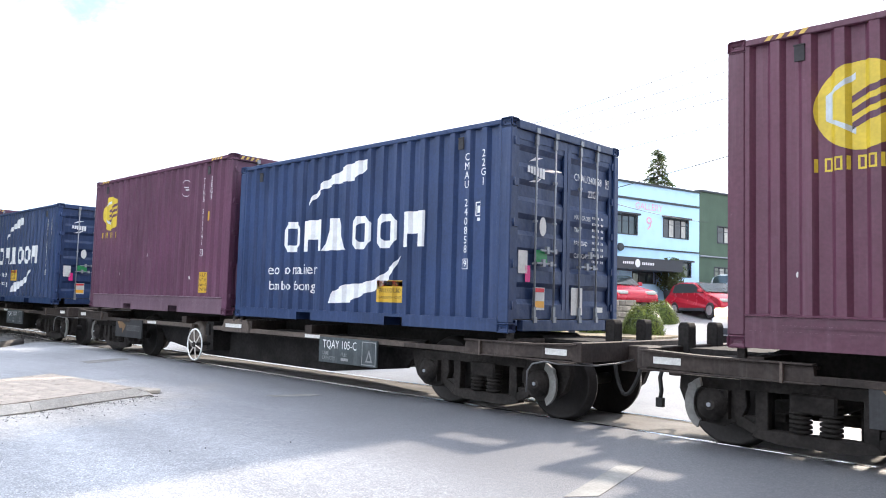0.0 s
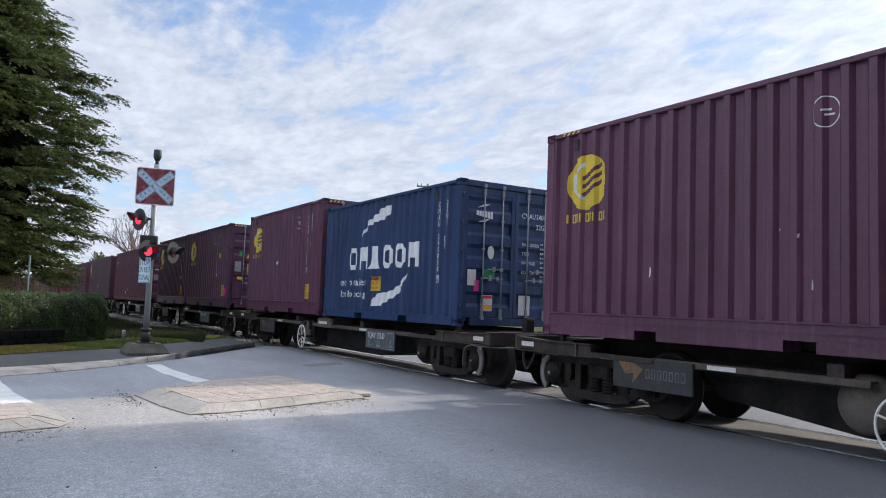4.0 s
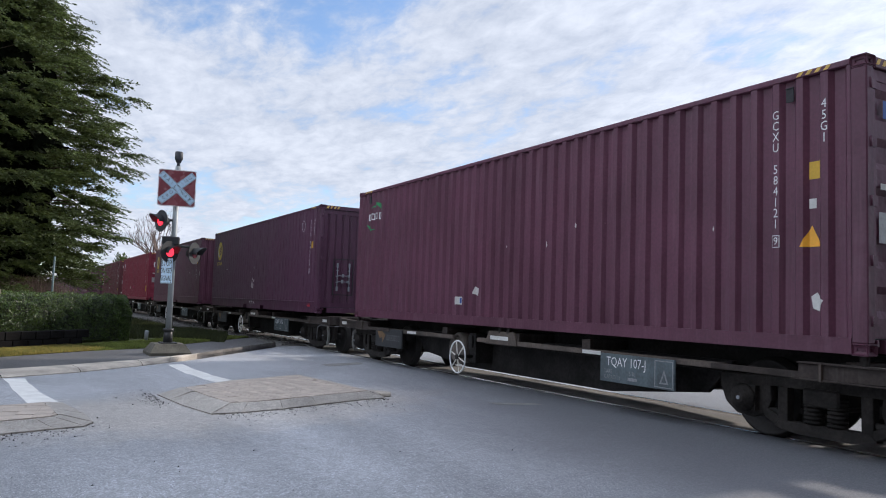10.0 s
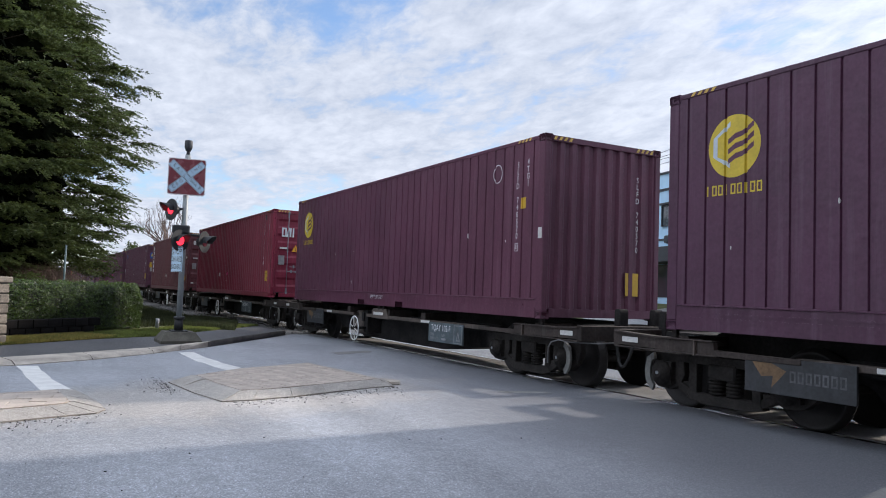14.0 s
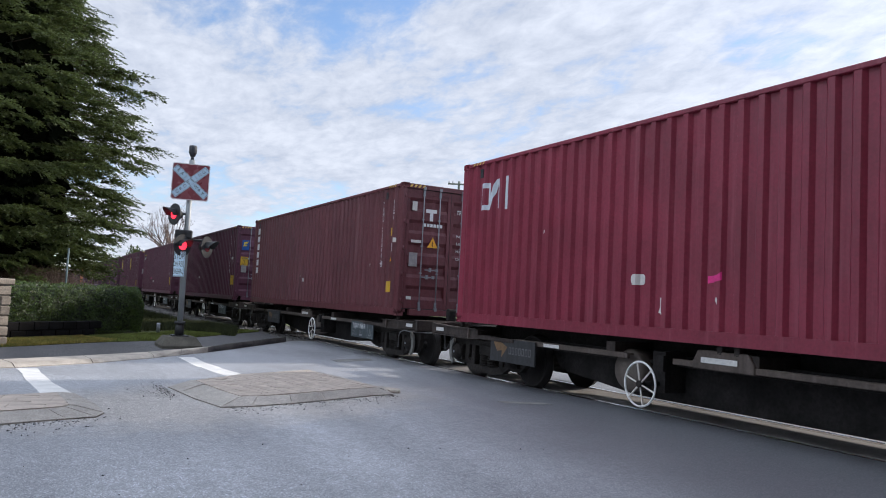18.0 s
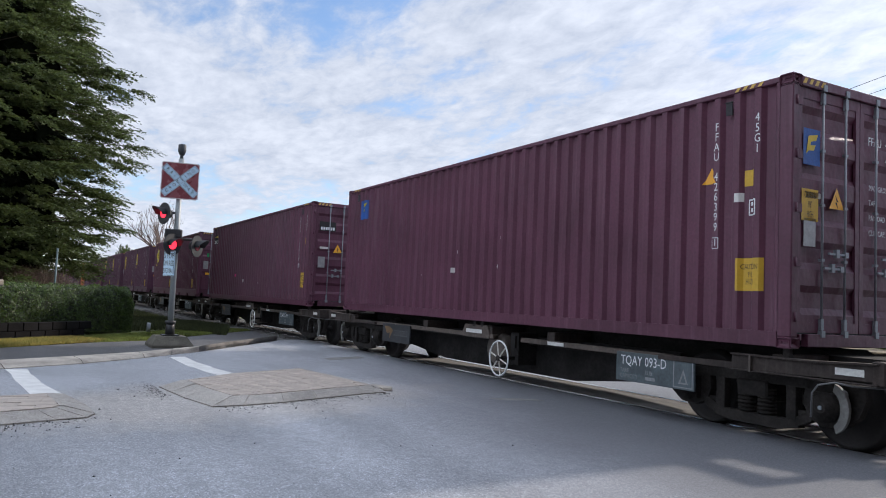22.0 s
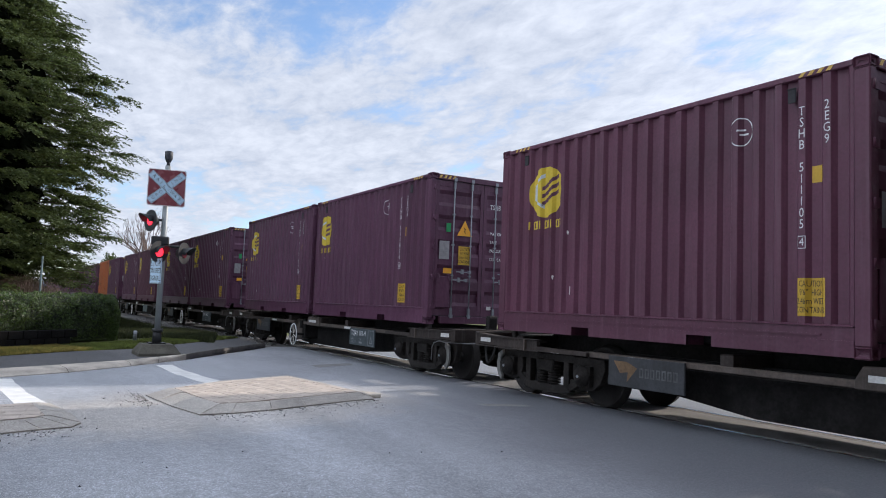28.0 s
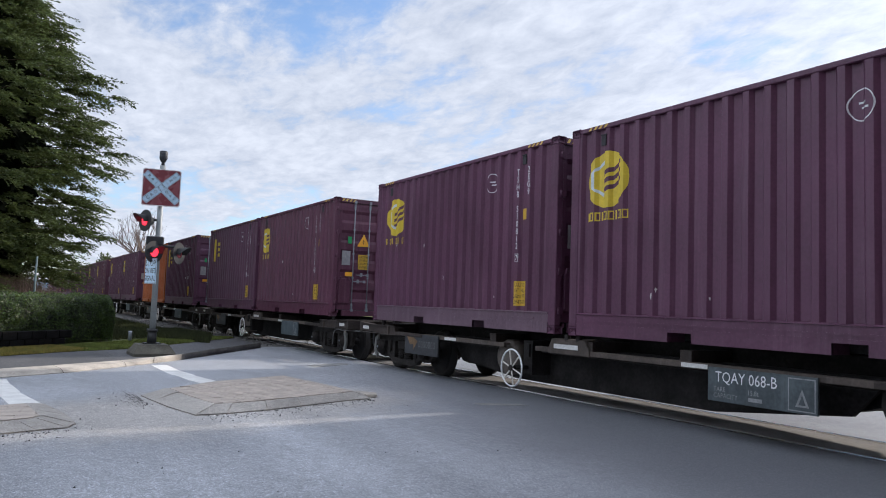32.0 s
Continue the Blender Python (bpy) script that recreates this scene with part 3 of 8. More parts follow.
def sheet(name, mat, prof, z0, z1, y, sgn):
    """A folded wall panel; near side sgn -1 with folds going inwards."""
    vs, fs = [], []
    for x, d in prof:
        vs += [(x, sgn * (y - d), z0), (x, sgn * (y - d), z1)]
    for i in range(len(prof) - 1):
        a = 2 * i
        fs.append((a, a + 2, a + 3, a + 1) if sgn < 0 else (a, a + 1, a + 3, a + 2))
    return raw(name, mat, vs, fs)


MESHES = {}


def cached(key, maker):
    if key not in MESHES:
        MESHES[key] = maker()
    return MESHES[key]


def casting(mat):
    def make():
        bm = bmesh.new()
        box(bm, -0.178, 0, 0, 0.162, 0, 0.118)
        bmesh.ops.bevel(bm, geom=bm.edges[:], offset=0.012, segments=2, affect="EDGES")
        bm.normal_update()
        big = sorted(bm.faces, key=lambda f: -f.calc_area())[:6]
        for f in big:
            r = bmesh.ops.inset_individual(bm, faces=[f], thickness=0.030)
            bmesh.ops.translate(bm, vec=f.normal * -0.045, verts=f.verts)
        return done(bm, "corner_casting", mat)
    return cached(("casting", mat.name), make)


def container(name, label, length, height, paint, style="box", door=True, deep_rail=False, group="shipping containers on the wagons", hazard=True, hatches=False, rail_paint=None):
    rail_paint = rail_paint or paint
    c = thing(name, label, "shipping container", group)
    L, H, Y = length, height, WIDE / 2
    z_low = 0.30 if deep_rail else 0.165
    key = (L, H, paint.name, style, deep_rail)
    if style == "grooved":
        prof = folds(-L + 0.17, -0.17, 0.28, 0.86, 0.022, 0.035)
    else:
        prof = folds(-L + 0.17, -0.17, 0.2786, 0.29, 0.050, 0.155)
    ys = Y - 0.014
    z_top = H - 0.075
    for sgn in (-1, 1):
        part("side_panel", cached(("side", sgn) + key, lambda: sheet("side_panel", paint, prof, z_low - 0.01, z_top + 0.01, ys, sgn)), c)
        part("top_rail", cached(("toprail",) + key, lambda: mesh("top_rail", paint, (box, -L + 0.17, -0.17, -0.06, 0, 0, 0.062), bevel=0.008)), c, pose(0, (Y - 0.004) if sgn > 0 else -Y + 0.064, H - 0.078))
        bm = bmesh.new()
        pockets = [-L / 2 - 1.03, -L / 2 + 1.03] if L < 7 else ([] if style != "grooved" else [-L / 2 - 1.03, -L / 2 + 1.03])

        def rail():
            bm = bmesh.new()
            edges = [-L + 0.17] + [e for p in pockets for e in (p - 0.18, p + 0.18)] + [-0.17]
            for i in range(0, len(edges), 2):
                box(bm, edges[i], edges[i + 1], -0.03, 0.0, 0.012, 0.16)
            box(bm, -L + 0.17, -0.17, -0.045, 0.004, 0.14, 0.168)
            for p in pockets:
                box(bm, p - 0.19, p + 0.19, -0.035, 0.003, 0.128, 0.142)
                box(bm, p - 0.194, p - 0.18, -0.3, 0.003, 0.012, 0.142)
                box(bm, p + 0.18, p + 0.194, -0.3, 0.003, 0.012, 0.142)
            if deep_rail:
                box(bm, -L + 0.17, -0.17, -0.02, -0.006, 0.16, 0.30)
                prism(bm, [(-0.02, 0.29), (0.012, 0.298), (0.012, 0.306), (-0.02, 0.32)], -L + 0.17, -0.17, "yz")
                box(bm, -L + 0.5, -0.5, -0.02, 0.006, 0.205, 0.225)
            return done(bm, "bottom_rail", rail_paint)
        part("bottom_rail", cached(("botrail", rail_paint.name) + key, rail), c, pose(0, Y - 0.008, 0) if sgn > 0 else pose(-L, -Y + 0.008, 0, 0, 0, 180))
    vent = cached(("vent", paint.name), lambda: mesh("air_vent", GASKET, (box, -0.045, 0.045, -0.016, 0.0, -0.075, 0.075), (box, -0.05, 0.05, -0.024, -0.004, 0.065, 0.08), bevel=0.004))
    if style != "grooved":
        for x in (-0.82, -L + 0.66):
            part("air_vent", vent, c, pose(x, -Y + 0.012, H - 0.24), "small dark air vent")
    # posts and castings
    post = cached(("post", H, paint.name), lambda: mesh("corner_post", paint, (box, -0.17, -0.005, -0.12, -0.006, 0.118, H - 0.118), bevel=0.012))
    cm = casting(paint)
    for x in (0, 1):
        for y in (-1, 1):
            if (x, y) in ((0, 1), (1, -1)):
                m = pose(0, Y, 0) if x == 0 else pose(-L, -Y, 0, 0, 0, 180)
            else:
                m = pose(-0.175, -Y, 0, 0, 0, 180) if x == 0 else pose(-L + 0.175, Y, 0)
            part("corner_post", post, c, m)
            for z in (0, H - 0.118):
                mm = pose(0, -Y, z) if (x, y) == (0, -1) else pose(0, Y - 0.162, z) if (x, y) == (0, 1) else pose(-L + 0.178, -Y if y < 0 else Y - 0.162, z)
                part("corner_casting", cm, c, mm)
    # roof and floor
    def roof():
        bm = bmesh.new()
        pr = folds(-L + 0.17, -0.17, 0.21, 0.3, 0.02, 0.2)
        vs = [[bm.verts.new((x, s * (Y - 0.06), H - 0.016 - d)) for s in (-1, 1)] for x, d in pr]
        for a, b in zip(vs, vs[1:]):
            bm.faces.new((a[0], b[0], b[1], a[1]))
        return done(bm, "roof", paint)
    part("roof", cached(("roof",) + key, roof), c)
    part("floor_frame", cached(("floor",) + key, lambda: mesh("floor_frame", BLACK, (box, -L + 0.1, -0.1, -Y + 0.32, Y - 0.32, 0.03, 0.16))), c)
    # end walls
    def front():
        pr = folds(-Y + 0.12, Y - 0.12, 0.245, 0.34, 0.045, 0.17)
        bm = bmesh.new()
        vs = [[bm.verts.new((-0.03 - d, y, z)) for z in (0.16, H - 0.1)] for y, d in pr]
        for a, b in zip(vs, vs[1:]):
            bm.faces.new((a[0], b[0], b[1], a[1]))
        box(bm, -0.09, -0.01, -Y + 0.16, Y - 0.16, H - 0.105, H - 0.02)
        box(bm, -0.09, -0.01, -Y + 0.16, Y - 0.16, 0.03, 0.165)
        return done(bm, "front_wall", paint)
    fm = cached(("front", H, paint.name), front)
    part("front_wall", fm, c, pose(-L, 0, 0, 0, 0, 180))
    if not door:
        part("front_wall", fm, c)
    else:
        doors(c, H, paint, style, hatches)
    if hazard:
        for s in (-1, 1):
            bars = [[(y, H - 0.09), (y + 0.05, H - 0.09), (y + 0.09, H - 0.03), (y + 0.04, H - 0.03)] for y in (s * 0.86 - 0.2 + k * 0.1 for k in range(4))]
            part("hazard_stripe", cached(("hz", H, s), lambda: on_end("hazard_stripe", HAZARD_Y, [flat(b) for b in bars], -0.004)), c)
        for x0 in (-L + 0.35, -0.75):
            side = [[(x, H - 0.068), (x + 0.05, H - 0.068), (x + 0.09, H - 0.024), (x + 0.04, H - 0.024)] for x in (x0 + k * 0.1 for k in range(4))]
            part("hazard_stripe", cached(("hs", L, H, x0), lambda: painted("hazard_stripe", HAZARD_Y, [flat(b) for b in side], None, -Y + 0.003)), c)
    c["prof_y"] = -ys
    return c, prof, -ys


def doors(c, H, paint, style, hatches):
    Y = WIDE / 2
    z0, z1 = 0.17, H - 0.125
    part("door_header", cached(("dhead", H, paint.name), lambda: mesh("door_header", paint, (box, -0.10, -0.008, -Y + 0.16, Y - 0.16, H - 0.115, H - 0.012), bevel=0.006)), c)
    part("door_sill", cached(("dsill", paint.name), lambda: mesh("door_sill", paint, (box, -0.10, -0.012, -Y + 0.30, Y - 0.30, 0.02, 0.155), (box, -0.10, -0.012, -Y + 0.16, -Y + 0.2, 0.09, 0.155), (box, -0.10, -0.012, Y - 0.2, Y - 0.16, 0.09, 0.155), bevel=0.006)), c)
    wd = Y - 0.135

    def leaf():
        bm = bmesh.new()
        if style == "grooved":
            pr = folds(0.03, wd - 0.03, 0.2, 0.6, 0.03, 0.15)
            vs = [[bm.verts.new((-0.05 - d, y, z)) for z in (z0 + 0.06, z1 - 0.06)] for y, d in pr]
            for a, b in zip(vs, vs[1:]):
                bm.faces.new((a[0], b[0], b[1], a[1]))
        else:
            hh = z1 - z0 - 0.2
            zs = folds(z0 + 0.10, z1 - 0.10, hh / 5.0, 0.36, 0.04, 0.15)
            vs = [[bm.verts.new((-0.05 - d, y, z)) for y in (0.06, wd - 0.06)] for z, d in zs]
            for a, b in zip(vs, vs[1:]):
                bm.faces.new((a[0], a[1], b[1], b[0]))
        for bb in ((0.0, 0.07, z0, z1), (wd - 0.07, wd, z0, z1), (0.07, wd - 0.07, z0, z0 + 0.11), (0.07, wd - 0.07, z1 - 0.11, z1)):
            box(bm, -0.075, -0.042, bb[0], bb[1], bb[2], bb[3])
        return done(bm, "door_leaf", paint)
    lm = cached(("leaf", H, paint.name, style), leaf)
    gm = cached(("gasket", H), lambda: mesh("gasket", GASKET, (box, -0.08, -0.049, -0.012, 0.012, z0, z1), (box, -0.08, -0.049, -wd - 0.018, -wd - 0.002, z0, z1), (box, -0.08, -0.049, wd + 0.002, wd + 0.018, z0, z1), (box, -0.08, -0.049, -wd, wd, z1 + 0.002, z1 + 0.012), (box, -0.08, -0.049, -wd, wd, z0 - 0.014, z0 - 0.002)))
    part("gasket", gm, c)
    hinge = cached(("hinge", paint.name), lambda: mesh("hinge", paint, (box, -0.062, -0.018, -0.05, 0.05, -0.045, 0.045), (cyl, (-0.02, -0.05, -0.05), (-0.02, -0.05, 0.05), 0.018, None, 8)))
    short = style == "grooved"
    r0, r1 = (0.62, 1.35) if short else (z0 - 0.03, z1 + 0.05)

    def rod():
        bm = bmesh.new()
        cyl(bm, (-0.022, 0, r0), (-0.022, 0, r1), 0.013, None, 10)
        for z in ((r0 + 0.05, r1 - 0.05) if short else (r0 + 0.12, r1 - 0.13)):
            box(bm, -0.045, -0.006, -0.022, 0.022, z - 0.06, z + 0.06)
        if not short:
            for z in (r0 + 0.02, r1 - 0.015):
                box(bm, -0.05, 0.006, -0.03, 0.03, z - 0.035, z + 0.035)
        for k in (0.3, 0.52, 0.74):
            z = r0 + (r1 - r0) * k
            box(bm, -0.05, -0.008, -0.026, 0.026, z - 0.014, z + 0.014)
        return done(bm, "lock_rod", GALV)
    rm = cached(("rod", H, short), rod)
    handle = cached(("handle",), lambda: mesh("handle", GALV, (box, -0.022, 0.0, -0.16, 0.16, -0.011, 0.011), (box, -0.03, 0.012, -0.05, 0.0, -0.04, 0.05), (box, -0.034, 0.006, 0.11, 0.17, -0.03, 0.03)))
    for s in (-1, 1):
        lf = part("door_leaf", lm, c, pose(0, -wd if s < 0 else 0.012, 0))
        for k in range(5):
            part("hinge", hinge, lf, pose(0.012, (0.0 if s < 0 else wd) + s * 0.015, z0 + 0.16 + k * (z1 - z0 - 0.32) / 4, 0, 0, 0 if s < 0 else 180) if s < 0 else pose(-0.08, wd + 0.015, z0 + 0.16 + k * (z1 - z0 - 0.32) / 4, 0, 0, 180))
        ry = (0.40, 0.80) if not short else (0.42, 0.76)
        for i, y in enumerate(ry):
            off = y if s < 0 else wd - 0.012 - y
            rd = part("lock_rod", rm, lf, pose(0, off, 0))
            part("handle", handle, lf, pose(0.012, off + (0.16 if i == 0 else -0.16) * (1 if s < 0 else -1), 0.86 + 0.16 * ((i + (s > 0)) % 2), 0, 0, 0))
        if short:
            mid = 0.59 if s < 0 else wd - 0.012 - 0.59
            part("lock_recess", cached(("recess",), lambda: mesh("lock_recess", GASKET, (box, -0.045, -0.026, -0.29, -0.27, 0.5, 1.47), (box, -0.045, -0.026, 0.27, 0.29, 0.5, 1.47), (box, -0.045, -0.026, -0.27, 0.27, 0.5, 0.52), (box, -0.045, -0.026, -0.27, 0.27, 1.45, 1.47))), lf, pose(0, mid, 0), "dark rim of the lock recess")
        if hatches:
            part("vent_hatch", cached(("hatch", paint.name), lambda: mesh("vent_hatch", paint, (box, -0.05, -0.012, -0.15, 0.15, -0.3, 0.3), (box, -0.03, 0.0, -0.13, -0.08, 0.26, 0.34), (box, -0.03, 0.0, 0.08, 0.13, 0.26, 0.34), bevel=0.01)), lf, pose(0, 0.2 if s < 0 else wd - 0.2, 0.62))


def number_text(c, prof, y, H, xs, serial, check, code, mat=LETTER, top=None):
    """The stacked serial number and type code near the leading end."""
    top = top or H - 0.37
    flats = [(a[0] + b[0]) / 2 for a, b in zip(prof, prof[1:]) if a[1] == b[1] == 0.0 and b[0] - a[0] > 0.03]
    xs = [min(flats, key=lambda f: abs(f - x)) for x in xs]
    n = len(serial)
    col = glyphs("\n".join(serial), 0.135, 0.86, wide=0.85)
    zs = [p[1] for p in col[0]]
    part("serial_number", painted("serial_number", mat, [moved(col, xs[0], top - max(zs))], prof, y), c, None, "stacked white letters and figures")
    if check:
        zb = top - (max(zs) - min(zs)) - 0.14
        part("check_digit", painted("check_digit", mat, [moved(glyphs(check, 0.115), xs[0], zb)], prof, y), c)
        part("check_box", painted("check_box", mat, [frame_shape(xs[0] - 0.045, xs[0] + 0.045, zb - 0.065, zb + 0.065, 0.008)], prof, y), c)
    col = glyphs("\n".join(code), 0.135, 0.86, wide=0.85)
    zs = [p[1] for p in col[0]]
    part("type_code", painted("type_code", mat, [moved(col, xs[1], top + 0.02 - max(zs))], prof, y), c, None, "stacked white type code")


def caution(c, prof, y, x, z, w=0.32, h=0.38, lines="CAUTION\n9'6\" HIGH\n2.46m WIDE\nCONTAINER"):
    part("caution_label", cached(("cau", x, z, w, h), lambda: painted("caution_label", DECAL_Y, [rect(x - w / 2, x + w / 2, z - h / 2, z + h / 2)], prof, y, 0.002)), c, None, "yellow caution label")
    if lines:
        part("caution_text", cached(("caut", x, z, lines), lambda: painted("caution_text", INK, [moved(glyphs(lines, h * 0.235, 0.98, wide=0.60 * w / 0.32), x, z)], prof, y, 0.004)), c, None, "black caution lettering")


def end_caution(c, y, z, w, h, lines):
    label_end(c, "caution_label", DECAL_Y, y - w / 2, y + w / 2, z - h / 2, z + h / 2, "yellow caution label")
    part("caution_text", cached(("ecau", y, z, lines), lambda: on_end("caution_text", INK, [moved(glyphs(lines, h * 0.92 / (lines.count("\n") + 1), 0.98, wide=0.62 if lines.count("\n") > 2 else 0.42), y, z)], -0.031)), c, None, "black caution lettering")


def end_text(c, H, serial, code, brand="", extra="MAX GROSS", mat=LETTER):
    """Writing on the doors, read from ahead of the train."""
    def put(s, size, y, z, wide=0.8):
        v, f = glyphs(s, size, 1.0, "LEFT", wide)
        return [(a + y, b + z) for a, b in v], f
    x = -0.036
    part("door_number", on_end("door_number", mat, [put(serial[:4], 0.14, 0.15, H - 0.55), put(serial[4:10], 0.14, 0.48, H - 0.55)], x), c, None, "white serial number")
    part("door_code", cached(("dcode", H, code, mat.name), lambda: on_end("door_code", mat, [put(code, 0.14, 0.48, H - 0.74)], x)), c, None, "white type code")
    if len(serial) > 10:
        part("check_digit", on_end("check_digit", mat, [put(serial[10], 0.11, 0.93, H - 0.55)], x), c)
        part("check_box", cached(("dbox", H, mat.name), lambda: on_end("check_box", mat, [frame_shape(0.915, 0.995, H - 0.61, H - 0.49, 0.008)], x)), c)
    rows = [put(w, 0.088, 0.17, H - 1.08 - 0.17 * i) for i, w in enumerate(("MAX GROSS", "TARE", "PAYLOAD", "CUB. CAP."))]
    for i in range(8):
        z = H - 1.05 - 0.085 * i
        rows += [rect(x, x + 0.018, z - 0.017, z + 0.017) for x in ((0.60, 0.635, 0.67, 0.705, 0.74, 0.82, 0.855) if i % 2 else (0.60, 0.635, 0.68, 0.715, 0.75, 0.82, 0.855))]
    part("weight_panel", cached(("weights", H), lambda: on_end("weight_panel", mat, rows, -0.037)), c, None, "white weight table")


def triangle_label(c, y, z, s=0.17):
    part("warning_triangle", cached(("tri", y, z, s), lambda: on_end("warning_triangle", DECAL_O, [flat([(y - s, z - s * 0.8), (y + s, z - s * 0.8), (y, z + s)])], -0.034)), c, None, "yellow warning triangle")
    part("warning_bolt", cached(("tri2", y, z, s), lambda: on_end("warning_bolt", INK, [flat([(y - 0.03, z + 0.05), (y + 0.03, z - 0.02), (y, z - 0.02), (y + 0.02, z - 0.1), (y - 0.03, z - 0.03), (y, z - 0.03)])], -0.032)), c)


def label_end(c, name, mat, y0, y1, z0, z1, label=""):
    part(name, cached(("le", mat.name, y0, y1, z0, z1), lambda: on_end(name, mat, [rect(y0, y1, z0, z1)], -0.034)), c, None, label)


def label_side(c, name, mat, prof, y, x0, x1, z0, z1, label=""):
    part(name, painted(name, mat, [rect(x0, x1, z0, z1)], prof, y), c, None, label)


def disc(cx, cz, rx, rz, n=40):
    return flat([(cx + rx * math.cos(2 * math.pi * i / n), cz + rz * math.sin(2 * math.pi * i / n)) for i in range(n)])


def lease_logo(c, prof, y, cx, cz, r=0.385):
    part("round_emblem", cached(("emb", cx, cz), lambda: painted("round_emblem", LOGO_Y, [disc(cx, cz, r, r)], prof, y, 0.002)), c, None, "yellow round painted emblem")
    br = [flat([(cx - 0.29, cz - 0.1), (cx - 0.23, cz - 0.1), (cx - 0.23, cz + 0.12), (cx - 0.29, cz + 0.12)]), flat([(cx - 0.29, cz + 0.12), (cx - 0.23, cz + 0.12), (cx - 0.05, cz + 0.23), (cx - 0.05, cz + 0.29)]), flat([(cx - 0.29, cz - 0.1), (cx - 0.05, cz - 0.25), (cx - 0.05, cz - 0.19), (cx - 0.23, cz - 0.1)])]
    part("emblem_bracket", cached(("embb", cx, cz), lambda: painted("emblem_bracket", PALE, br, prof, y, 0.004)), c)
    bars = []
    for k in range(3):
        z = cz + 0.1 - k * 0.115
        bars.append(flat([(cx - 0.08, z - 0.075), (cx + 0.02, z - 0.02), (cx + 0.12, z + 0.0), (cx + 0.27, z + 0.09), (cx + 0.27, z + 0.15), (cx + 0.12, z + 0.06), (cx + 0.02, z + 0.045), (cx - 0.08, z - 0.015)]))
    part("emblem_stripe", cached(("embs", cx, cz), lambda: painted("emblem_stripe", MAROON, bars, prof, y, 0.004)), c)
    for k in range(9):
        x = cx - 0.39 + k * 0.088
        block = frame_shape(x, x + 0.068, cz - 0.55, cz - 0.43, 0.018) if k % 3 else rect(x + 0.01, x + 0.035, cz - 0.55, cz - 0.43)
        part("caption_block", cached(("embc", cx, cz, k), lambda: painted("caption_block", LOGO_Y, [block], prof, y, 0.003)), c)


def stray_marks(c, prof, y, L, H, seed, n=4):
    """Small scraps of torn stickers and scrapes."""
    r = random.Random(seed)
    for _ in range(n):
        x, z, s = r.uniform(-L + 0.4, -0.9), r.uniform(0.45, H * 0.55), r.uniform(0.012, 0.032)
        sh = [flat([(x + 0.6 * s * r.uniform(.35, 1.3) * math.cos(a), z + 1.9 * s * r.uniform(.3, 1.3) * math.sin(a)) for a in (0.2, 0.9, 1.7, 2.4, 3.1, 4.0, 4.7, 5.4)])]
        part("torn_sticker", painted("torn_sticker", PAPER, sh, prof, y, 0.003), c, None, "scrap of a torn white sticker")


HC, STD, L20, L40 = 2.896, 2.591, 6.058, 12.192


def lease_20(serial, check, seed, special=False, paint=MAROON, dx=0.0, mark=0.0, num=0.0, note=0.0, dusty=False):
    c, prof, y = container("shipping_container", "dull maroon twenty-foot container, yellow emblem, worn corrugated sides", L20, HC, paint, deep_rail=True, hatches=True, rail_paint=DUSTY if dusty else None)
    cx = -L20 + 0.57 + dx + mark
    if not special:
        lease_logo(c, prof, y, cx, 2.12)
    else:
        part("round_emblem", painted("round_emblem", LOGO_Y, [disc(cx - 0.1, 2.1, 0.2, 0.42, 20)] + [rect(cx + 0.2 + 0.02 * k, cx + 0.62, 2.25 - 0.2 * k, 2.37 - 0.2 * k) for k in range(3)], prof, y), c, None, "faded yellow emblem with block lettering")
    part("round_stamp", cached(("stamp", L20, dx), lambda: painted("round_stamp", LETTER, [(disc(-2.02 + dx, 2.40, 0.14, 0.16)[0] + disc(-2.02 + dx, 2.40, 0.128, 0.148)[0], [[i, (i + 1) % 40, (i + 1) % 40 + 40, i + 40] for i in range(40)]), rect(-2.06 + dx, -1.97 + dx, 2.41, 2.43), rect(-2.03 + dx, -1.94 + dx, 2.36, 2.38)], prof, y)), c)
    number_text(c, prof, y, HC, (-1.40 + dx + num, -1.12 + dx + num), serial, check, "2EG9")
    label_side(c, "height_label", DECAL_Y, prof, y, -1.18 + dx + num, -1.06 + dx + num, 1.73, 1.90, "small yellow height label")
    caution(c, prof, y, -1.17 + dx + note, 0.58)
    if note:
        label_side(c, "sticker", PINKLBL, prof, y, -1.17 + dx + note + 0.2, -1.17 + dx + note + 0.45, 0.42, 0.66, "bright pink square sticker")
    end_text(c, HC, serial.replace(" ", "") + check, "2EG9")
    triangle_label(c, -0.42, 1.86)
    label_end(c, "approval_plate", STEELPLATE, -0.98, -0.76, 1.25, 1.6, "grey metal data plate")
    end_caution(c, -0.41, 1.34, 0.28, 0.36, "CAUTION\n9'6\" HIGH\n2.46m WIDE\nCONTAINER")
    label_end(c, "paper_label", PAPER, 0.14, 0.24, 0.3, 0.37)
    label_end(c, "small_label", DECAL_O, -0.88, -0.68, 0.98, 1.08)
    label_end(c, "recycling_label", GREENLBL, -0.84, -0.74, 1.78, 1.95)
    stray_marks(c, prof, y, L20, HC, seed)
    return c


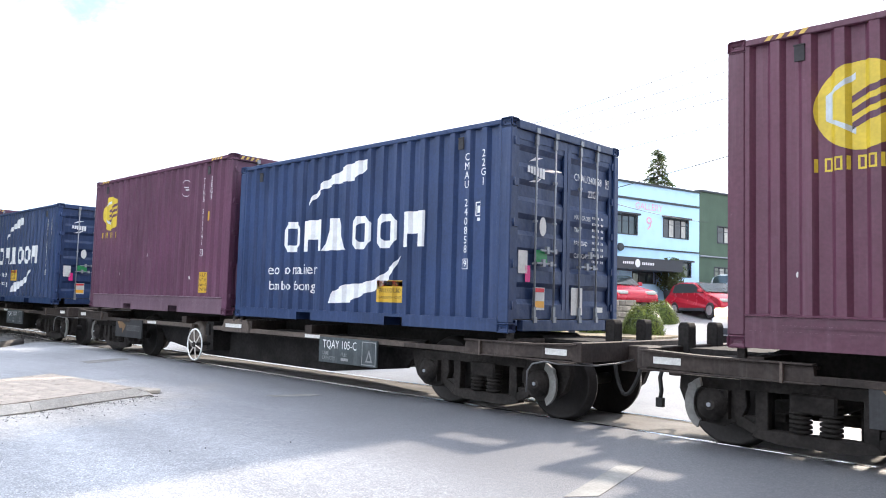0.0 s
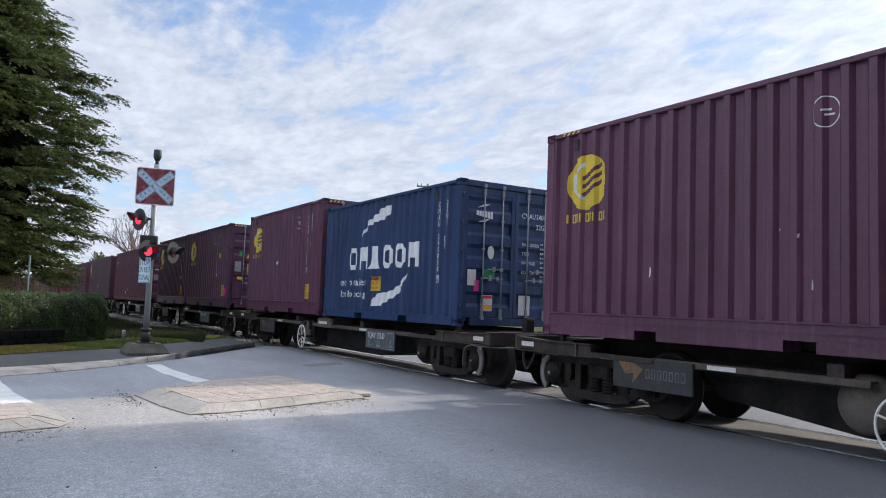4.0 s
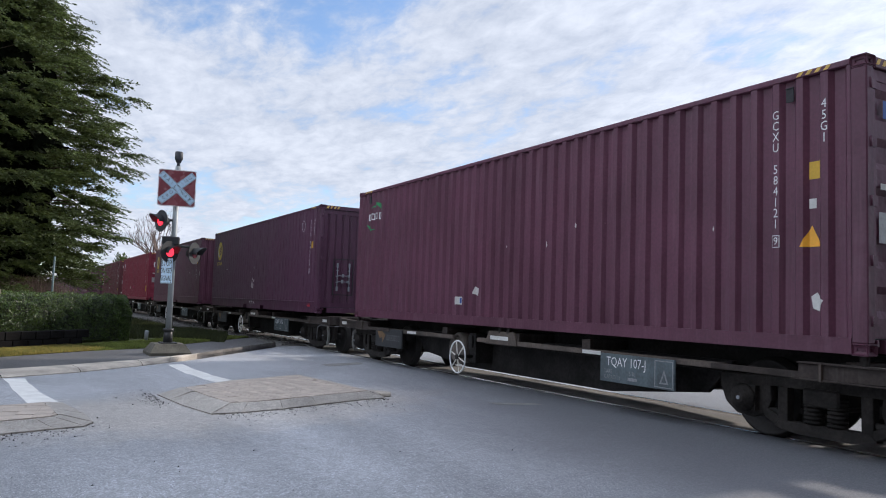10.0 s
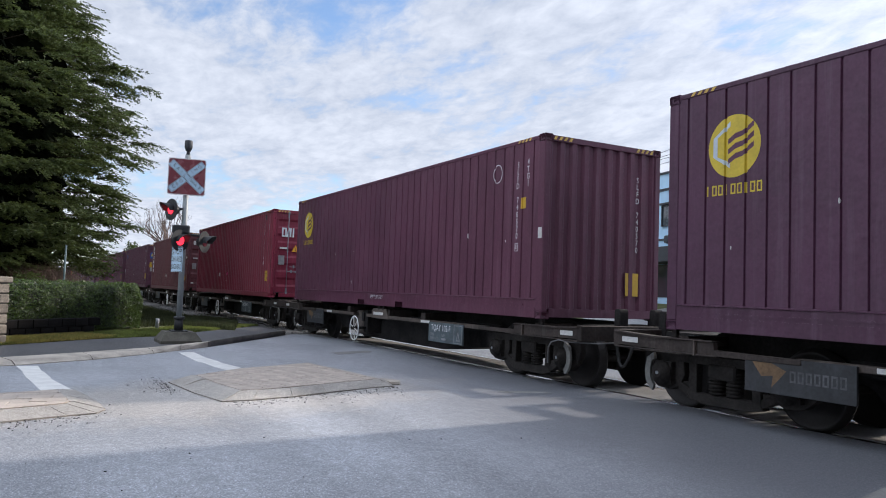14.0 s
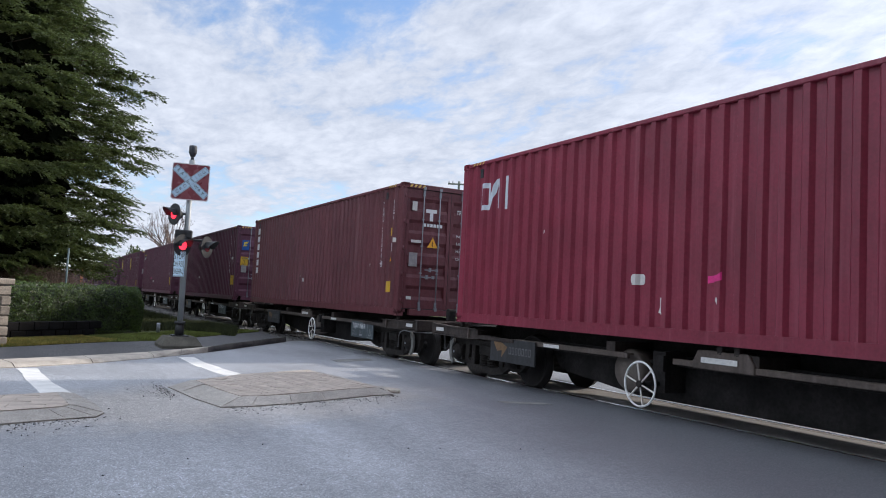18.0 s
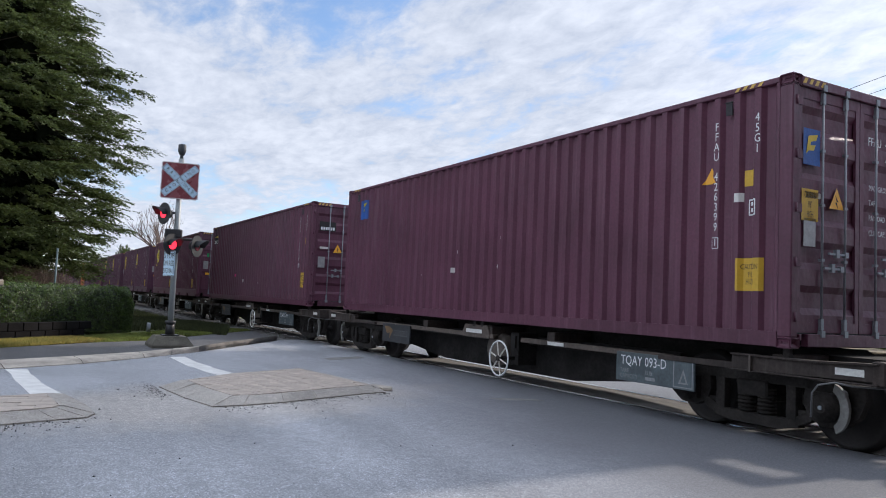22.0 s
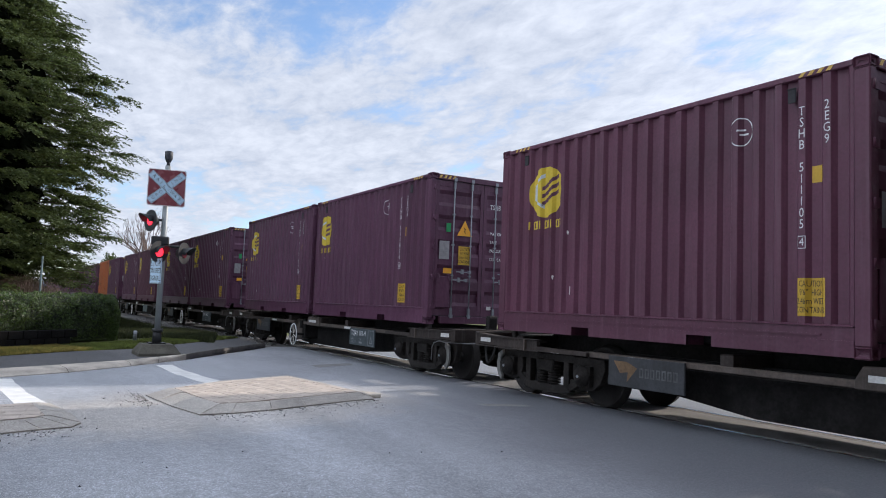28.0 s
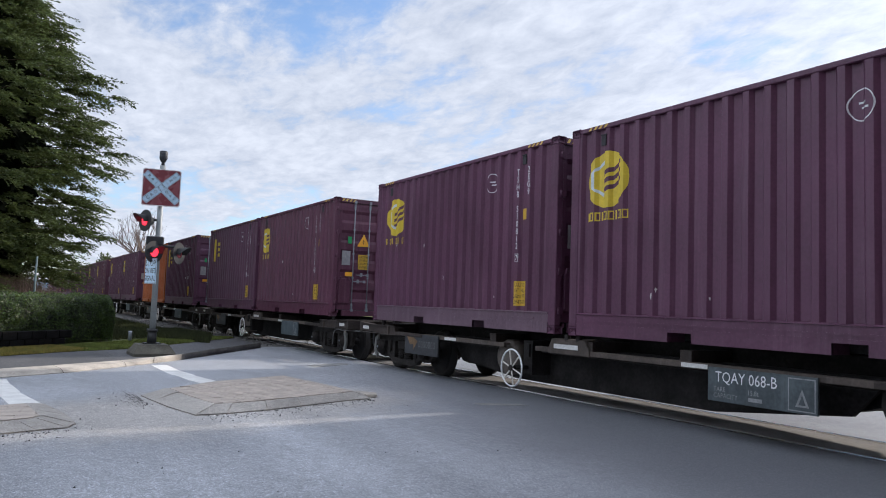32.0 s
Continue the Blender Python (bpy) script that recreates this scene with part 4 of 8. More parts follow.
def blue_20(serial, check, seed, note=(-2.36, 0.32)):
    c, prof, y = container("shipping_container", "navy blue twenty-foot container with large white lettering and swooshes", L20, STD, NAVY, hazard=False)
    # wordmark as plain hollow blocks
    def mark(x0, x1, z0, z1, n=6, st=0.11):
        w = (x1 - x0 + 0.0) / n
        out = []
        for k in range(n):
            a, b = x0 + k * w + (0.12 if k >= n // 2 else 0.0), x0 + (k + 1) * w - 0.06 + (0.05 if k >= n // 2 else 0)
            q, s, e = st * 0.95, st * 0.95, 0.11
            ring = [(a + e, z0), (b - e, z0), (b, z0 + e), (b, z1 - e), (b - e, z1), (a + e, z1), (a, z1 - e), (a, z0 + e)]
            hole = [(a + s + e * 0.4, z0 + q), (b - s - e * 0.4, z0 + q), (b - s, z0 + q + e * 0.4), (b - s, z1 - q - e * 0.4), (b - s - e * 0.4, z1 - q), (a + s + e * 0.4, z1 - q), (a + s, z1 - q - e * 0.4), (a + s, z0 + q + e * 0.4)]
            if k in (1, 5):
                out.append((rect(a, a + s, z0, z1)[0] + rect(b - s, b, z0, z1)[0] + rect(a + s, b - s, z1 - 0.3, z1)[0], [[0, 1, 2, 3], [4, 5, 6, 7], [8, 9, 10, 11]]))
            elif k == 2:
                out.append(flat([(a - 0.04, z0), (b + 0.04, z0), ((a + b) / 2 + 0.08, z1), ((a + b) / 2 - 0.08, z1)]))
            else:
                out.append((ring + hole, [[i, (i + 1) % 8, (i + 1) % 8 + 8, i + 8] for i in range(8)]))
        return out
    for k, sh in enumerate(mark(-4.72, -1.46, 1.07, 1.55)):
        part("wordmark_block", cached(("cmw", k), lambda: painted("wordmark_block", LETTER, [sh], prof, y)), c, None, "large white painted block")
    sw = [flat([(-4.1, 1.68), (-3.98, 1.9), (-3.72, 2.12), (-3.4, 2.22), (-3.1, 2.34), (-2.68, 2.38), (-2.72, 2.22), (-2.98, 2.09), (-3.4, 2.07), (-3.74, 2.0), (-3.98, 1.83)]),
          flat([(-1.94, 0.96), (-2.06, 0.72), (-2.34, 0.5), (-2.7, 0.42), (-3.0, 0.30), (-3.45, 0.28), (-3.38, 0.46), (-3.1, 0.56), (-2.7, 0.58), (-2.36, 0.66), (-2.08, 0.82)])]
    for k in range(2):
        part("swoosh", cached(("cmsw", k), lambda: painted("swoosh", LETTER, [sw[k]], prof, y)), c, None, "white painted swoosh")
    part("side_text", cached(("cmt",), lambda: painted("side_text", LETTER, [moved(glyphs("eco container", 0.24, 1, "CENTER", 0.95), -4.45, 0.79), moved(glyphs("bamboo flooring", 0.21, 1, "CENTER", 0.85), -4.45, 0.53)], prof, y)), c, None, "white painted lettering")
    number_text(c, prof, y, STD, (-0.83, -0.53), serial, check, "22G1")
    part("approval_mark", cached(("cmi",), lambda: painted("approval_mark", LETTER, [frame_shape(-0.6, -0.48, 1.42, 1.6, 0.015), rect(-0.57, -0.51, 1.46, 1.55), rect(-0.57, -0.51, 1.36, 1.4)], prof, y)), c)
    label_side(c, "yellow_notice", DECAL_Y, prof, y, note[0], note[0] + 0.48, note[1], note[1] + 0.3, "yellow bulk notice label")
    nx, nz = note[0] + 0.24, note[1] + 0.15
    part("notice_head", painted("notice_head", REDLBL, [rect(nx - 0.23, nx + 0.23, nz + 0.07, nz + 0.14)], prof, y, 0.003), c, None, "red heading band")
    for words, size, dz, wide in (("CAUTION", 0.07, 0.105, 1.0), ("BULK LIQUID", 0.085, 0.01, 0.78), ("HANDLE WITH CARE", 0.055, -0.085, 0.8)):
        part("notice_text", painted("notice_text", INK, [moved(glyphs(words, size, 1, "CENTER", wide), nx, nz + dz)], prof, y, 0.005), c, None, "black notice lettering")
    end_text(c, STD, serial.replace(" ", "") + check, "22G1")
    lg = [flat([(-0.85 + 0.06 * k, 1.97 - 0.01 * k), (-0.80 + 0.06 * k, 1.97 - 0.01 * k), (-0.80 + 0.06 * k, 2.05), (-0.85 + 0.06 * k, 2.05)]) for k in range(6)]
    lg += [flat([(-0.83, 2.10), (-0.7, 2.17), (-0.55, 2.18), (-0.7, 2.13)]), flat([(-0.55, 1.93), (-0.66, 1.86), (-0.82, 1.85), (-0.66, 1.9)])]
    for k, shape in enumerate(lg):
        part("door_wordmark", cached(("cmd", k), lambda: on_end("door_wordmark", LETTER, [shape], -0.034)), c, None, "small white painted block")
    label_end(c, "paper_notice", PAPER, -1.0, -0.82, 0.72, 1.0, "white paper notice")
    label_end(c, "green_notice", GREENLBL, -0.66, -0.42, 0.86, 1.02, "green notice")
    label_end(c, "paper_notice", PAPER, -0.7, -0.46, 0.28, 0.56, "white paper notice with coloured bands")
    label_end(c, "paper_notice", PAPER, 0.12, 0.38, 0.22, 0.58, "white paper notice")
    part("notice_band", cached(("nb",), lambda: on_end("notice_band", DECAL_O, [rect(-0.69, -0.47, 0.31, 0.39)], -0.031)), c)
    part("notice_band", cached(("nb2",), lambda: on_end("notice_band", REDLBL, [rect(-0.69, -0.47, 0.5, 0.55)], -0.031)), c)
    label_end(c, "seal_tag", PINKLBL, -0.86, -0.76, 0.62, 0.82, "pink seal tag")
    label_end(c, "data_plate", PAPER, 0.72, 0.88, 0.26, 0.33)
    part("approval_disc", cached(("apd",), lambda: on_end("approval_disc", PAPER, [disc(-0.52, 1.32, 0.07, 0.12, 20)], -0.033)), c)
    return c


def block_rows(x0, z0, n, w, h, step, vertical=False, st=0.03):
    return [frame_shape(x0 + (0 if vertical else k * step), x0 + (0 if vertical else k * step) + w, z0 - (k * step if vertical else 0), z0 - (k * step if vertical else 0) + h, st) for k in range(n)]


def box_40(label, paint, serial, check, code, seed, style="box", door=True, deep=False, mat=LETTER, hatches=False):
    c, prof, y = container("shipping_container", label, L40, HC, paint, style=style, door=door, deep_rail=deep)
    number_text(c, prof, y, HC, (-0.86, -0.56), serial, check, code, mat)
    label_side(c, "height_label", DECAL_Y, prof, y, -0.64, -0.5, 1.75, 1.93, "small yellow height label")
    stray_marks(c, prof, y, L40, HC, seed, 5)
    if door:
        end_text(c, HC, serial.replace(" ", "") + check, code)
        if style != "grooved":
            triangle_label(c, -0.42, 1.62, 0.13)
            label_end(c, "approval_plate", STEELPLATE, -0.98, -0.78, 1.08, 1.38, "grey metal data plate")
            label_end(c, "small_label", PAPER, -0.95, -0.7, 1.6, 1.66)
    return c, prof, y


# ---- wagons: x from the leading end of the load, z from the rail tops ----
DECK = 1.0


def bogie_meshes():
    bm = bmesh.new()
    # cast side frame with arched top, spring nest window and axle-box jaws
    for s in (-1, 1):
        prism(bm, [(s * x, z) for x, z in ((1.27, 0.69), (1.28, 0.55), (1.2, 0.36), (1.05, 0.25), (0.82, 0.23), (0.66, 0.30), (0.60, 0.44), (0.62, 0.69))][::s], -0.05, 0.05)
        box(bm, min(s * 0.40, s * 0.52), max(s * 0.40, s * 0.52), -0.055, 0.055, 0.2, 0.64)
        prism(bm, [(s * x, z) for x, z in ((0.70, 0.26), (0.70, 0.38), (0.5, 0.28), (0.5, 0.17))][::s], -0.05, 0.05)
        box(bm, min(s * 0.52, s * 0.66), max(s * 0.52, s * 0.66), -0.03, 0.03, 0.30, 0.36)
    box(bm, -0.66, 0.66, -0.06, 0.05, 0.595, 0.70)
    prism(bm, [(-0.56, 0.17), (-0.3, 0.13), (0.3, 0.13), (0.56, 0.17), (0.5, 0.25), (-0.5, 0.25)], -0.06, 0.06)
    side_frame = done(bm, "side_frame", CAST, 0.008)
    bolster = mesh("bolster", CAST, (box, -0.2, 0.2, -0.98, 0.98, 0.44, 0.62), (box, -0.14, 0.14, -0.6, 0.6, 0.6, 0.74), bevel=0.02)
    coil = [(0.0, 0.06)] + [(0.012 + 0.042 * (k // 4) + (0.0, 0.001, 0.026, 0.027)[k % 4], (0.066, 0.098, 0.098, 0.066)[k % 4]) for k in range(28)] + [(0.31, 0.06)]
    spring = mesh("spring", CAST, (lathe, (0, 0, 0.25), (0, 0, 1), coil, 16))
    bm = bmesh.new()
    box(bm, -0.15, 0.15, -0.10, 0.10, -0.13, 0.14)
    lathe(bm, (0, -0.1, 0), (0, -1, 0), [(0, 0.15), (0.02, 0.155), (0.03, 0.13), (0.06, 0.125), (0.07, 0.06), (0.09, 0.055)], 20)
    axle_box = done(bm, "axle_box", CAST)
    bm = bmesh.new()
    for s in (-1, 1):
        lathe(bm, (0, s * 0.505, 0), (0, s, 0), [(-0.028, 0.46), (-0.002, 0.462), (0.004, 0.436), (0.09, 0.428), (0.095, 0.40), (0.07, 0.37), (0.055, 0.18), (0.09, 0.13), (0.10, 0.10)], 36)
    cyl(bm, (0, -0.9, 0), (0, 0.9, 0), 0.07, None, 12)
    # balance holes show the turning
    wheels = done(bm, "wheelset", WHEEL)
    bm = bmesh.new()
    for s in (-1, 1):
        lathe(bm, (0, s * 0.505, 0), (0, s, 0), [(0.01, 0.4405), (0.088, 0.4325)], 36)
    tread = done(bm, "tread", TREAD)
    brake = mesh("brake_beam", CAST, (box, -0.05, 0.05, -0.7, 0.7, 0.3, 0.38), (box, -0.09, 0.09, -0.6, -0.45, 0.2, 0.5), (box, -0.09, 0.09, 0.45, 0.6, 0.2, 0.5), bevel=0.01)
    guard = mesh("brake_hanger", material("hanger_paint", (0.17, 0.17, 0.16), 0.7, 0, 0.3, 5, 30, 0.2), (prism, [(0.19 * math.cos(a) - 0.03, 0.42 + 0.25 * math.sin(a)) for a in (radians(-72 + 15 * k) for k in range(11))] + [(0.10 * math.cos(a) - 0.03, 0.42 + 0.17 * math.sin(a)) for a in (radians(78 - 15 * k) for k in range(11))], -0.02, 0.02), (cyl, (0.08, -0.03, 0.57), (0.08, 0.03, 0.57), 0.045, None, 10))
    return side_frame, bolster, spring, axle_box, wheels, tread, brake, guard


BOGIE = None
WHEELSETS = []


def bogie(parent, x):
    global BOGIE
    BOGIE = BOGIE or bogie_meshes()
    side_frame, bolster, spring, axle_box, wheels, tread, brake, guard = BOGIE
    b = part("bogie", bolster, parent, pose(x, 0, 0), "sooty black cast-steel bogie")
    for y in (-0.88, 0.88):
        part("side_frame", side_frame, b, pose(0, y, 0))
    for y in (-0.88, 0.88):
        for dx in (-0.13, 0.13):
            part("spring", spring, b, pose(dx, y, 0.0))
    for dx in (-0.9, 0.9):
        w = part("wheelset", wheels, b, pose(dx, 0, 0.43), "dark steel wheels on an axle")
        WHEELSETS.append((w, dx))
        for y in (-0.9, 0.9):
            part("axle_cap", cached(("acap",), lambda: mesh("axle_cap", GALV, (cyl, (0, 0, 0), (0, -0.012, 0), 0.022, None, 8))), b, pose(dx, y + math.copysign(0.19, y), 0.44, 0, 0, 0 if y < 0 else 180))
            part("axle_box", axle_box, b, pose(dx, y, 0.44, 0, 0, 0 if y < 0 else 180))
        part("brake_beam", brake, b, pose(dx * 0.42, 0, 0))
        if dx * (x + L40 / 2) > 0:
            part("brake_hanger", guard, b, pose(dx * 1.12, -1.02, 0.02, 0, 0, 0 if dx > 0 else 180), "grey curved brake hanger")


def wagon(shift=0.0, hand=0.0):
    """shift, hand: how far the boards and the handbrake sit towards the leading end."""
    w = thing("container_wagon", "grimy black skeletal container wagon with rusty side sills", "railway wagon", "wagons of the train")
    C = -L40 / 2
    for x in (C + 5.445, C - 5.445):
        bogie(w, x)
    # centre sill, deep between the bogies
    part("centre_sill", mesh("centre_sill", BLACK, (prism, [(C - 6.9, 0.93), (C - 6.9, 0.70), (C - 4.5, 0.66), (C - 3.6, 0.40), (C - 2.0, 0.2), (C + 2.0, 0.2), (C + 3.6, 0.40), (C + 4.5, 0.66), (C + 6.9, 0.70), (C + 6.9, 0.93), (C + 6.0, 0.93), (C + 5.9, 0.985), (C - 5.9, 0.985), (C - 6.0, 0.93)], -0.42, 0.42)), w)
    part("deck_skirt", mesh("deck_skirt", BLACK, (prism, [(C - 4.1, 0.80), (C - 3.7, 0.38), (C - 2.0, 0.2), (C + 2.0, 0.2), (C + 3.7, 0.38), (C + 4.1, 0.80)], -0.62, -0.55), (prism, [(C - 4.1, 0.80), (C - 3.7, 0.38), (C - 2.0, 0.2), (C + 2.0, 0.2), (C + 3.7, 0.38), (C + 4.1, 0.80)], 0.55, 0.62)), w)
    for s in (-1, 1):
        # the near sill is cut away behind the handwheel
        for a, b in [(C - 4.35, C + 4.35)] if s > 0 else [(C - 4.35, C + 0.85 - hand), (C + 1.65 - hand, C + 4.35)]:
            part("side_sill", cached(("wsill", a, b), lambda: mesh("side_sill", SILL, (box, a, b, -0.05, 0.0, 0.73, 0.80), (box, a, b, -0.12, -0.05, 0.77, 0.80), bevel=0.006)), w, pose(0, 1.14, 0) if s > 0 else pose(2 * C, -1.14, 0, 0, 0, 180))
        # end platforms over the bogies
        for e in (-1, 1):
            def plat():
                bm = bmesh.new()
                prism(bm, [(4.25, 0.735), (4.25, 0.795), (5.36, 0.795), (5.36, 0.885), (6.35, 0.885), (6.95, 0.91), (7.0, 0.91), (7.0, 0.755), (6.2, 0.745), (5.3, 0.735)], -0.07, 0.0)
                box(bm, 5.36, 7.0, -0.2, -0.07, 0.85, 0.88)
                prism(bm, [(5.36, 0.888), (5.36, 0.905), (6.35, 0.907), (6.95, 0.932), (7.0, 0.932), (7.0, 0.914), (6.95, 0.914), (6.35, 0.888)], -0.10, 0.035)
                box(bm, 5.3, 7.0, -0.03, 0.03, 0.722, 0.738)
                return done(bm, "end_platform", FRAME, 0.006)
            pm = cached(("plat", e * s), lambda: plat())
            m = {(1, 1): pose(C, 1.2, 0), (-1, -1): pose(C, -1.2, 0, 0, 0, 180)}.get((e, s))
            if m is None:
                def plat2():
                    me = plat()
                    me.transform(Matrix.Diagonal((-1, 1, 1, 1)))
                    me.flip_normals()
                    return me
                pm = cached(("platm",), plat2)
                m = pose(C, 1.2, 0) if s > 0 else pose(C, -1.2, 0, 0, 0, 180)
            part("end_platform", pm, w, m)
            part("web_plate", cached(("web",), lambda: mesh("web_plate", SILL, (box, -0.012, 0.012, -0.10, 0.05, 0.72, 0.90))), w, pose(C + e * 5.62, s * 1.19, 0, 0, 0, 0 if s > 0 else 180), "rusty upright stiffener plate")
            part("marker_strip", cached(("mk",), lambda: mesh("marker_strip", REFLECT, (box, -0.145, 0.145, -0.004, 0.0, -0.034, 0.034))), w, pose(C + e * 6.72, s * 1.206, 0.83, 0, 0, 0 if s < 0 else 180), "pale reflective strip")
        # middle and end bolsters that carry the corner castings
        def mid():
            bm = bmesh.new()
            prism(bm, [(-0.44, 0.72), (0.44, 0.72), (0.44, 0.80), (0.36, 0.94), (-0.36, 0.94), (-0.44, 0.80)], -0.2, 0.0)
            return done(bm, "bolster_bracket", SILL, 0.01)
        part("bolster_bracket", cached(("mid",), mid), w, pose(C - 0.08, -1.16 if s < 0 else 1.16, 0, 0, 0, 180 if s < 0 else 0))
        part("marker_strip", cached(("mk2",), lambda: mesh("marker_strip", REFLECT, (box, -0.26, 0.26, -0.004, 0.0, -0.032, 0.032))), w, pose(C - 0.12, s * 1.164, 0.83, 0, 0, 0 if s < 0 else 180), "pale reflective strip")
        for dx in (2.15, -3.3):
            part("marker_strip", cached(("mk3",), lambda: mesh("marker_strip", REFLECT, (box, -0.19, 0.19, -0.004, 0.0, -0.025, 0.025))), w, pose(C + dx, s * 1.146, 0.765, 0, 0, 0 if s < 0 else 180), "pale reflective strip")
    cross = cached(("cross",), lambda: mesh("cross_member", FRAME, (box, -0.09, 0.09, -1.12, 1.12, 0.78, 0.93), bevel=0.006))
    for x in (C - 5.9, C - 0.3, C + 0.3, C + 5.9, C - 2.0, C + 2.0):
        part("cross_member", cross, w, pose(x, 0, 0))
    endsill = cached(("endsill",), lambda: mesh("end_sill", FRAME, (box, -0.12, 0.0, -1.2, 1.2, 0.73, 0.95), (box, -0.1, 0.16, -0.22, 0.22, 0.60, 0.9), bevel=0.01))
    stop = cached(("stop",), lambda: mesh("load_stop", BLACK, (prism, [(-0.065, 0.85), (0.065, 0.85), (0.065, 1.16), (0.045, 1.20), (-0.045, 1.20), (-0.065, 1.16)], -0.085, 0.085), bevel=0.01))
    lock = cached(("lock",), lambda: mesh("twist_lock", CAST, (box, -0.04, 0.04, -0.03, 0.03, 0.9, 1.003), bevel=0.008))
    coup = mesh("coupler", CAST, (box, 0.0, 0.36, -0.09, 0.09, 0.70, 0.84), (box, 0.30, 0.445, -0.16, 0.10, 0.64, 0.90), bevel=0.02)
    bm = bmesh.new()
    tube(bm, [(0.02 + 0.34 * k / 10, -0.55 - 0.05 * math.sin(math.pi * k / 10), 0.72 - 0.34 * math.sin(math.pi * k / 10) ** 0.8) for k in range(11)], 0.022)
    hose = done(bm, "brake_hose", RUBBER)
    for e in (-1, 1):
        m = pose(C + e * 7.05, 0, 0, 0, 0, 0 if e > 0 else 180)
        part("end_sill", endsill, w, m)
        part("coupler", coup, w, m)
        part("brake_hose", hose, w, m)
        for y in (-0.35, 0.35):
            part("load_stop", stop, w, pose(C + e * 6.93, y, 0))
    for x in (-0.09, C + 0.12, C - 0.12, -L40 + 0.09):
        for y in (-1.13, 1.13):
            part("twist_lock", lock, w, pose(x, y, 0))
    # handbrake wheel, brake cylinder, rods
    bm = bmesh.new()
    torus(bm, (0, 0, 0), (0, 1, 0), 0.28, 0.014, 32, 8)
    wheel = part("handbrake_wheel", done(bm, "handbrake_wheel", HWHEEL), w, pose(C - 1.27 + hand, -1.26, 0.44, 0, 0, -2), "white painted spoked handwheel")
    spoke = cached(("spoke",), lambda: mesh("spoke", SPOKE, (cyl, (0.04, 0, 0), (0.276, 0, 0), 0.012, None, 6)))
    for k in range(6):
        part("spoke", spoke, wheel, pose(0, 0, 0, 0, 60 * k + 17, 0))
    part("hub", cached(("hub",), lambda: mesh("hub", CAST, (cyl, (0, -0.03, 0), (0, 0.05, 0), 0.045, None, 12))), wheel)
    part("handbrake_stand", mesh("handbrake_stand", BLACK, (box, -0.10, 0.12, -0.98, -0.6, 0.34, 0.86), (cyl, (0, -1.2, 0.45), (0, -0.9, 0.45), 0.03, None, 8), (box, 0.12, 0.24, -1.14, -1.1, 0.62, 0.82)), w, pose(C - 1.24 + hand, 0, 0))
    part("brake_cylinder", mesh("brake_cylinder", TANK, (lathe, (0, -0.55, 0.56), (0, -1, 0), [(0, 0.27), (0.36, 0.29), (0.42, 0.25), (0.44, 0.1), (0.445, 0.001)], 28)), w, pose(C - 1.82 + hand, 0, 0), "dusty brown round brake reservoir")
    part("brake_pipe", mesh("brake_pipe", CAST, (cyl, (C - 4.4, -0.78, 0.70), (C + 4.4, -0.78, 0.70), 0.022, None, 8), (cyl, (C - 4.4, 0.78, 0.70), (C + 4.4, 0.78, 0.70), 0.022, None, 8)), w)
    part("uncoupling_lever", mesh("uncoupling_lever", ROD, (tube, [(C + 6.37, -1.27, 0.36), (C + 6.38, -1.27, 0.60), (C + 6.44, -1.265, 0.68), (C + 6.60, -1.25, 0.72), (C + 6.74, -1.2, 0.70), (C + 7.10, -0.97, 0.70), (C + 7.12, -0.6, 0.71), (C + 7.12, -0.2, 0.74)], 0.010, 6)), w, None, "bent grey steel rod")
    part("brake_hose", mesh("brake_hose", RUBBER, (tube, [(C - 7.12, -0.35, 0.74), (C - 7.2, -0.36, 0.70), (C - 7.24, -0.36, 0.58), (C - 7.22, -0.36, 0.44), (C - 7.23, -0.37, 0.34)], 0.024, 8), (box, C - 7.27, C - 7.19, -0.40, -0.34, 0.26, 0.36)), w, None, "hanging black air hose")
    # boards hung from the near sill
    nb = part("number_board", mesh("number_board", BOARD, (box, -0.66, 0.66, -0.015, 0.015, -0.185, 0.185), bevel=0.004), w, pose(C + 3.04 + shift, -1.17, 0.59), "slate-grey number board")
    tri = [flat([(0.42, -0.12), (0.57, -0.12), (0.495, 0.06)])]
    part("board_triangle", painted("board_triangle", BOARD_T, [frame_shape(0.34, 0.64, -0.165, 0.165, 0.012), (tri[0][0] + [(0.455, -0.10), (0.535, -0.10), (0.495, 0.0)], [[0, 1, 4, 3], [1, 2, 5, 4], [2, 0, 3, 5]])], None, -0.015), nb)
    ob = part("owner_board", mesh("owner_board", OWNER, (box, -0.64, 0.64, -0.015, 0.015, -0.19, 0.19), bevel=0.004), w, pose(C - 4.30 + shift, -1.17, 0.60), "grey owner board with faded orange device")
    part("owner_device", painted("owner_device", BOARD_O, [flat([(-0.54, 0.13), (-0.3, 0.13), (-0.12, 0.06), (-0.3, -0.13), (-0.28, 0.0), (-0.42, -0.02)])], None, -0.015), ob, None, "faded orange folded shape")
    for block in block_rows(-0.08, -0.05, 7, 0.07, 0.12, 0.092, False, 0.02):
        part("caption_block", painted("caption_block", BOARD_D, [block], None, -0.015), ob, None, "faded silver block")
    return w


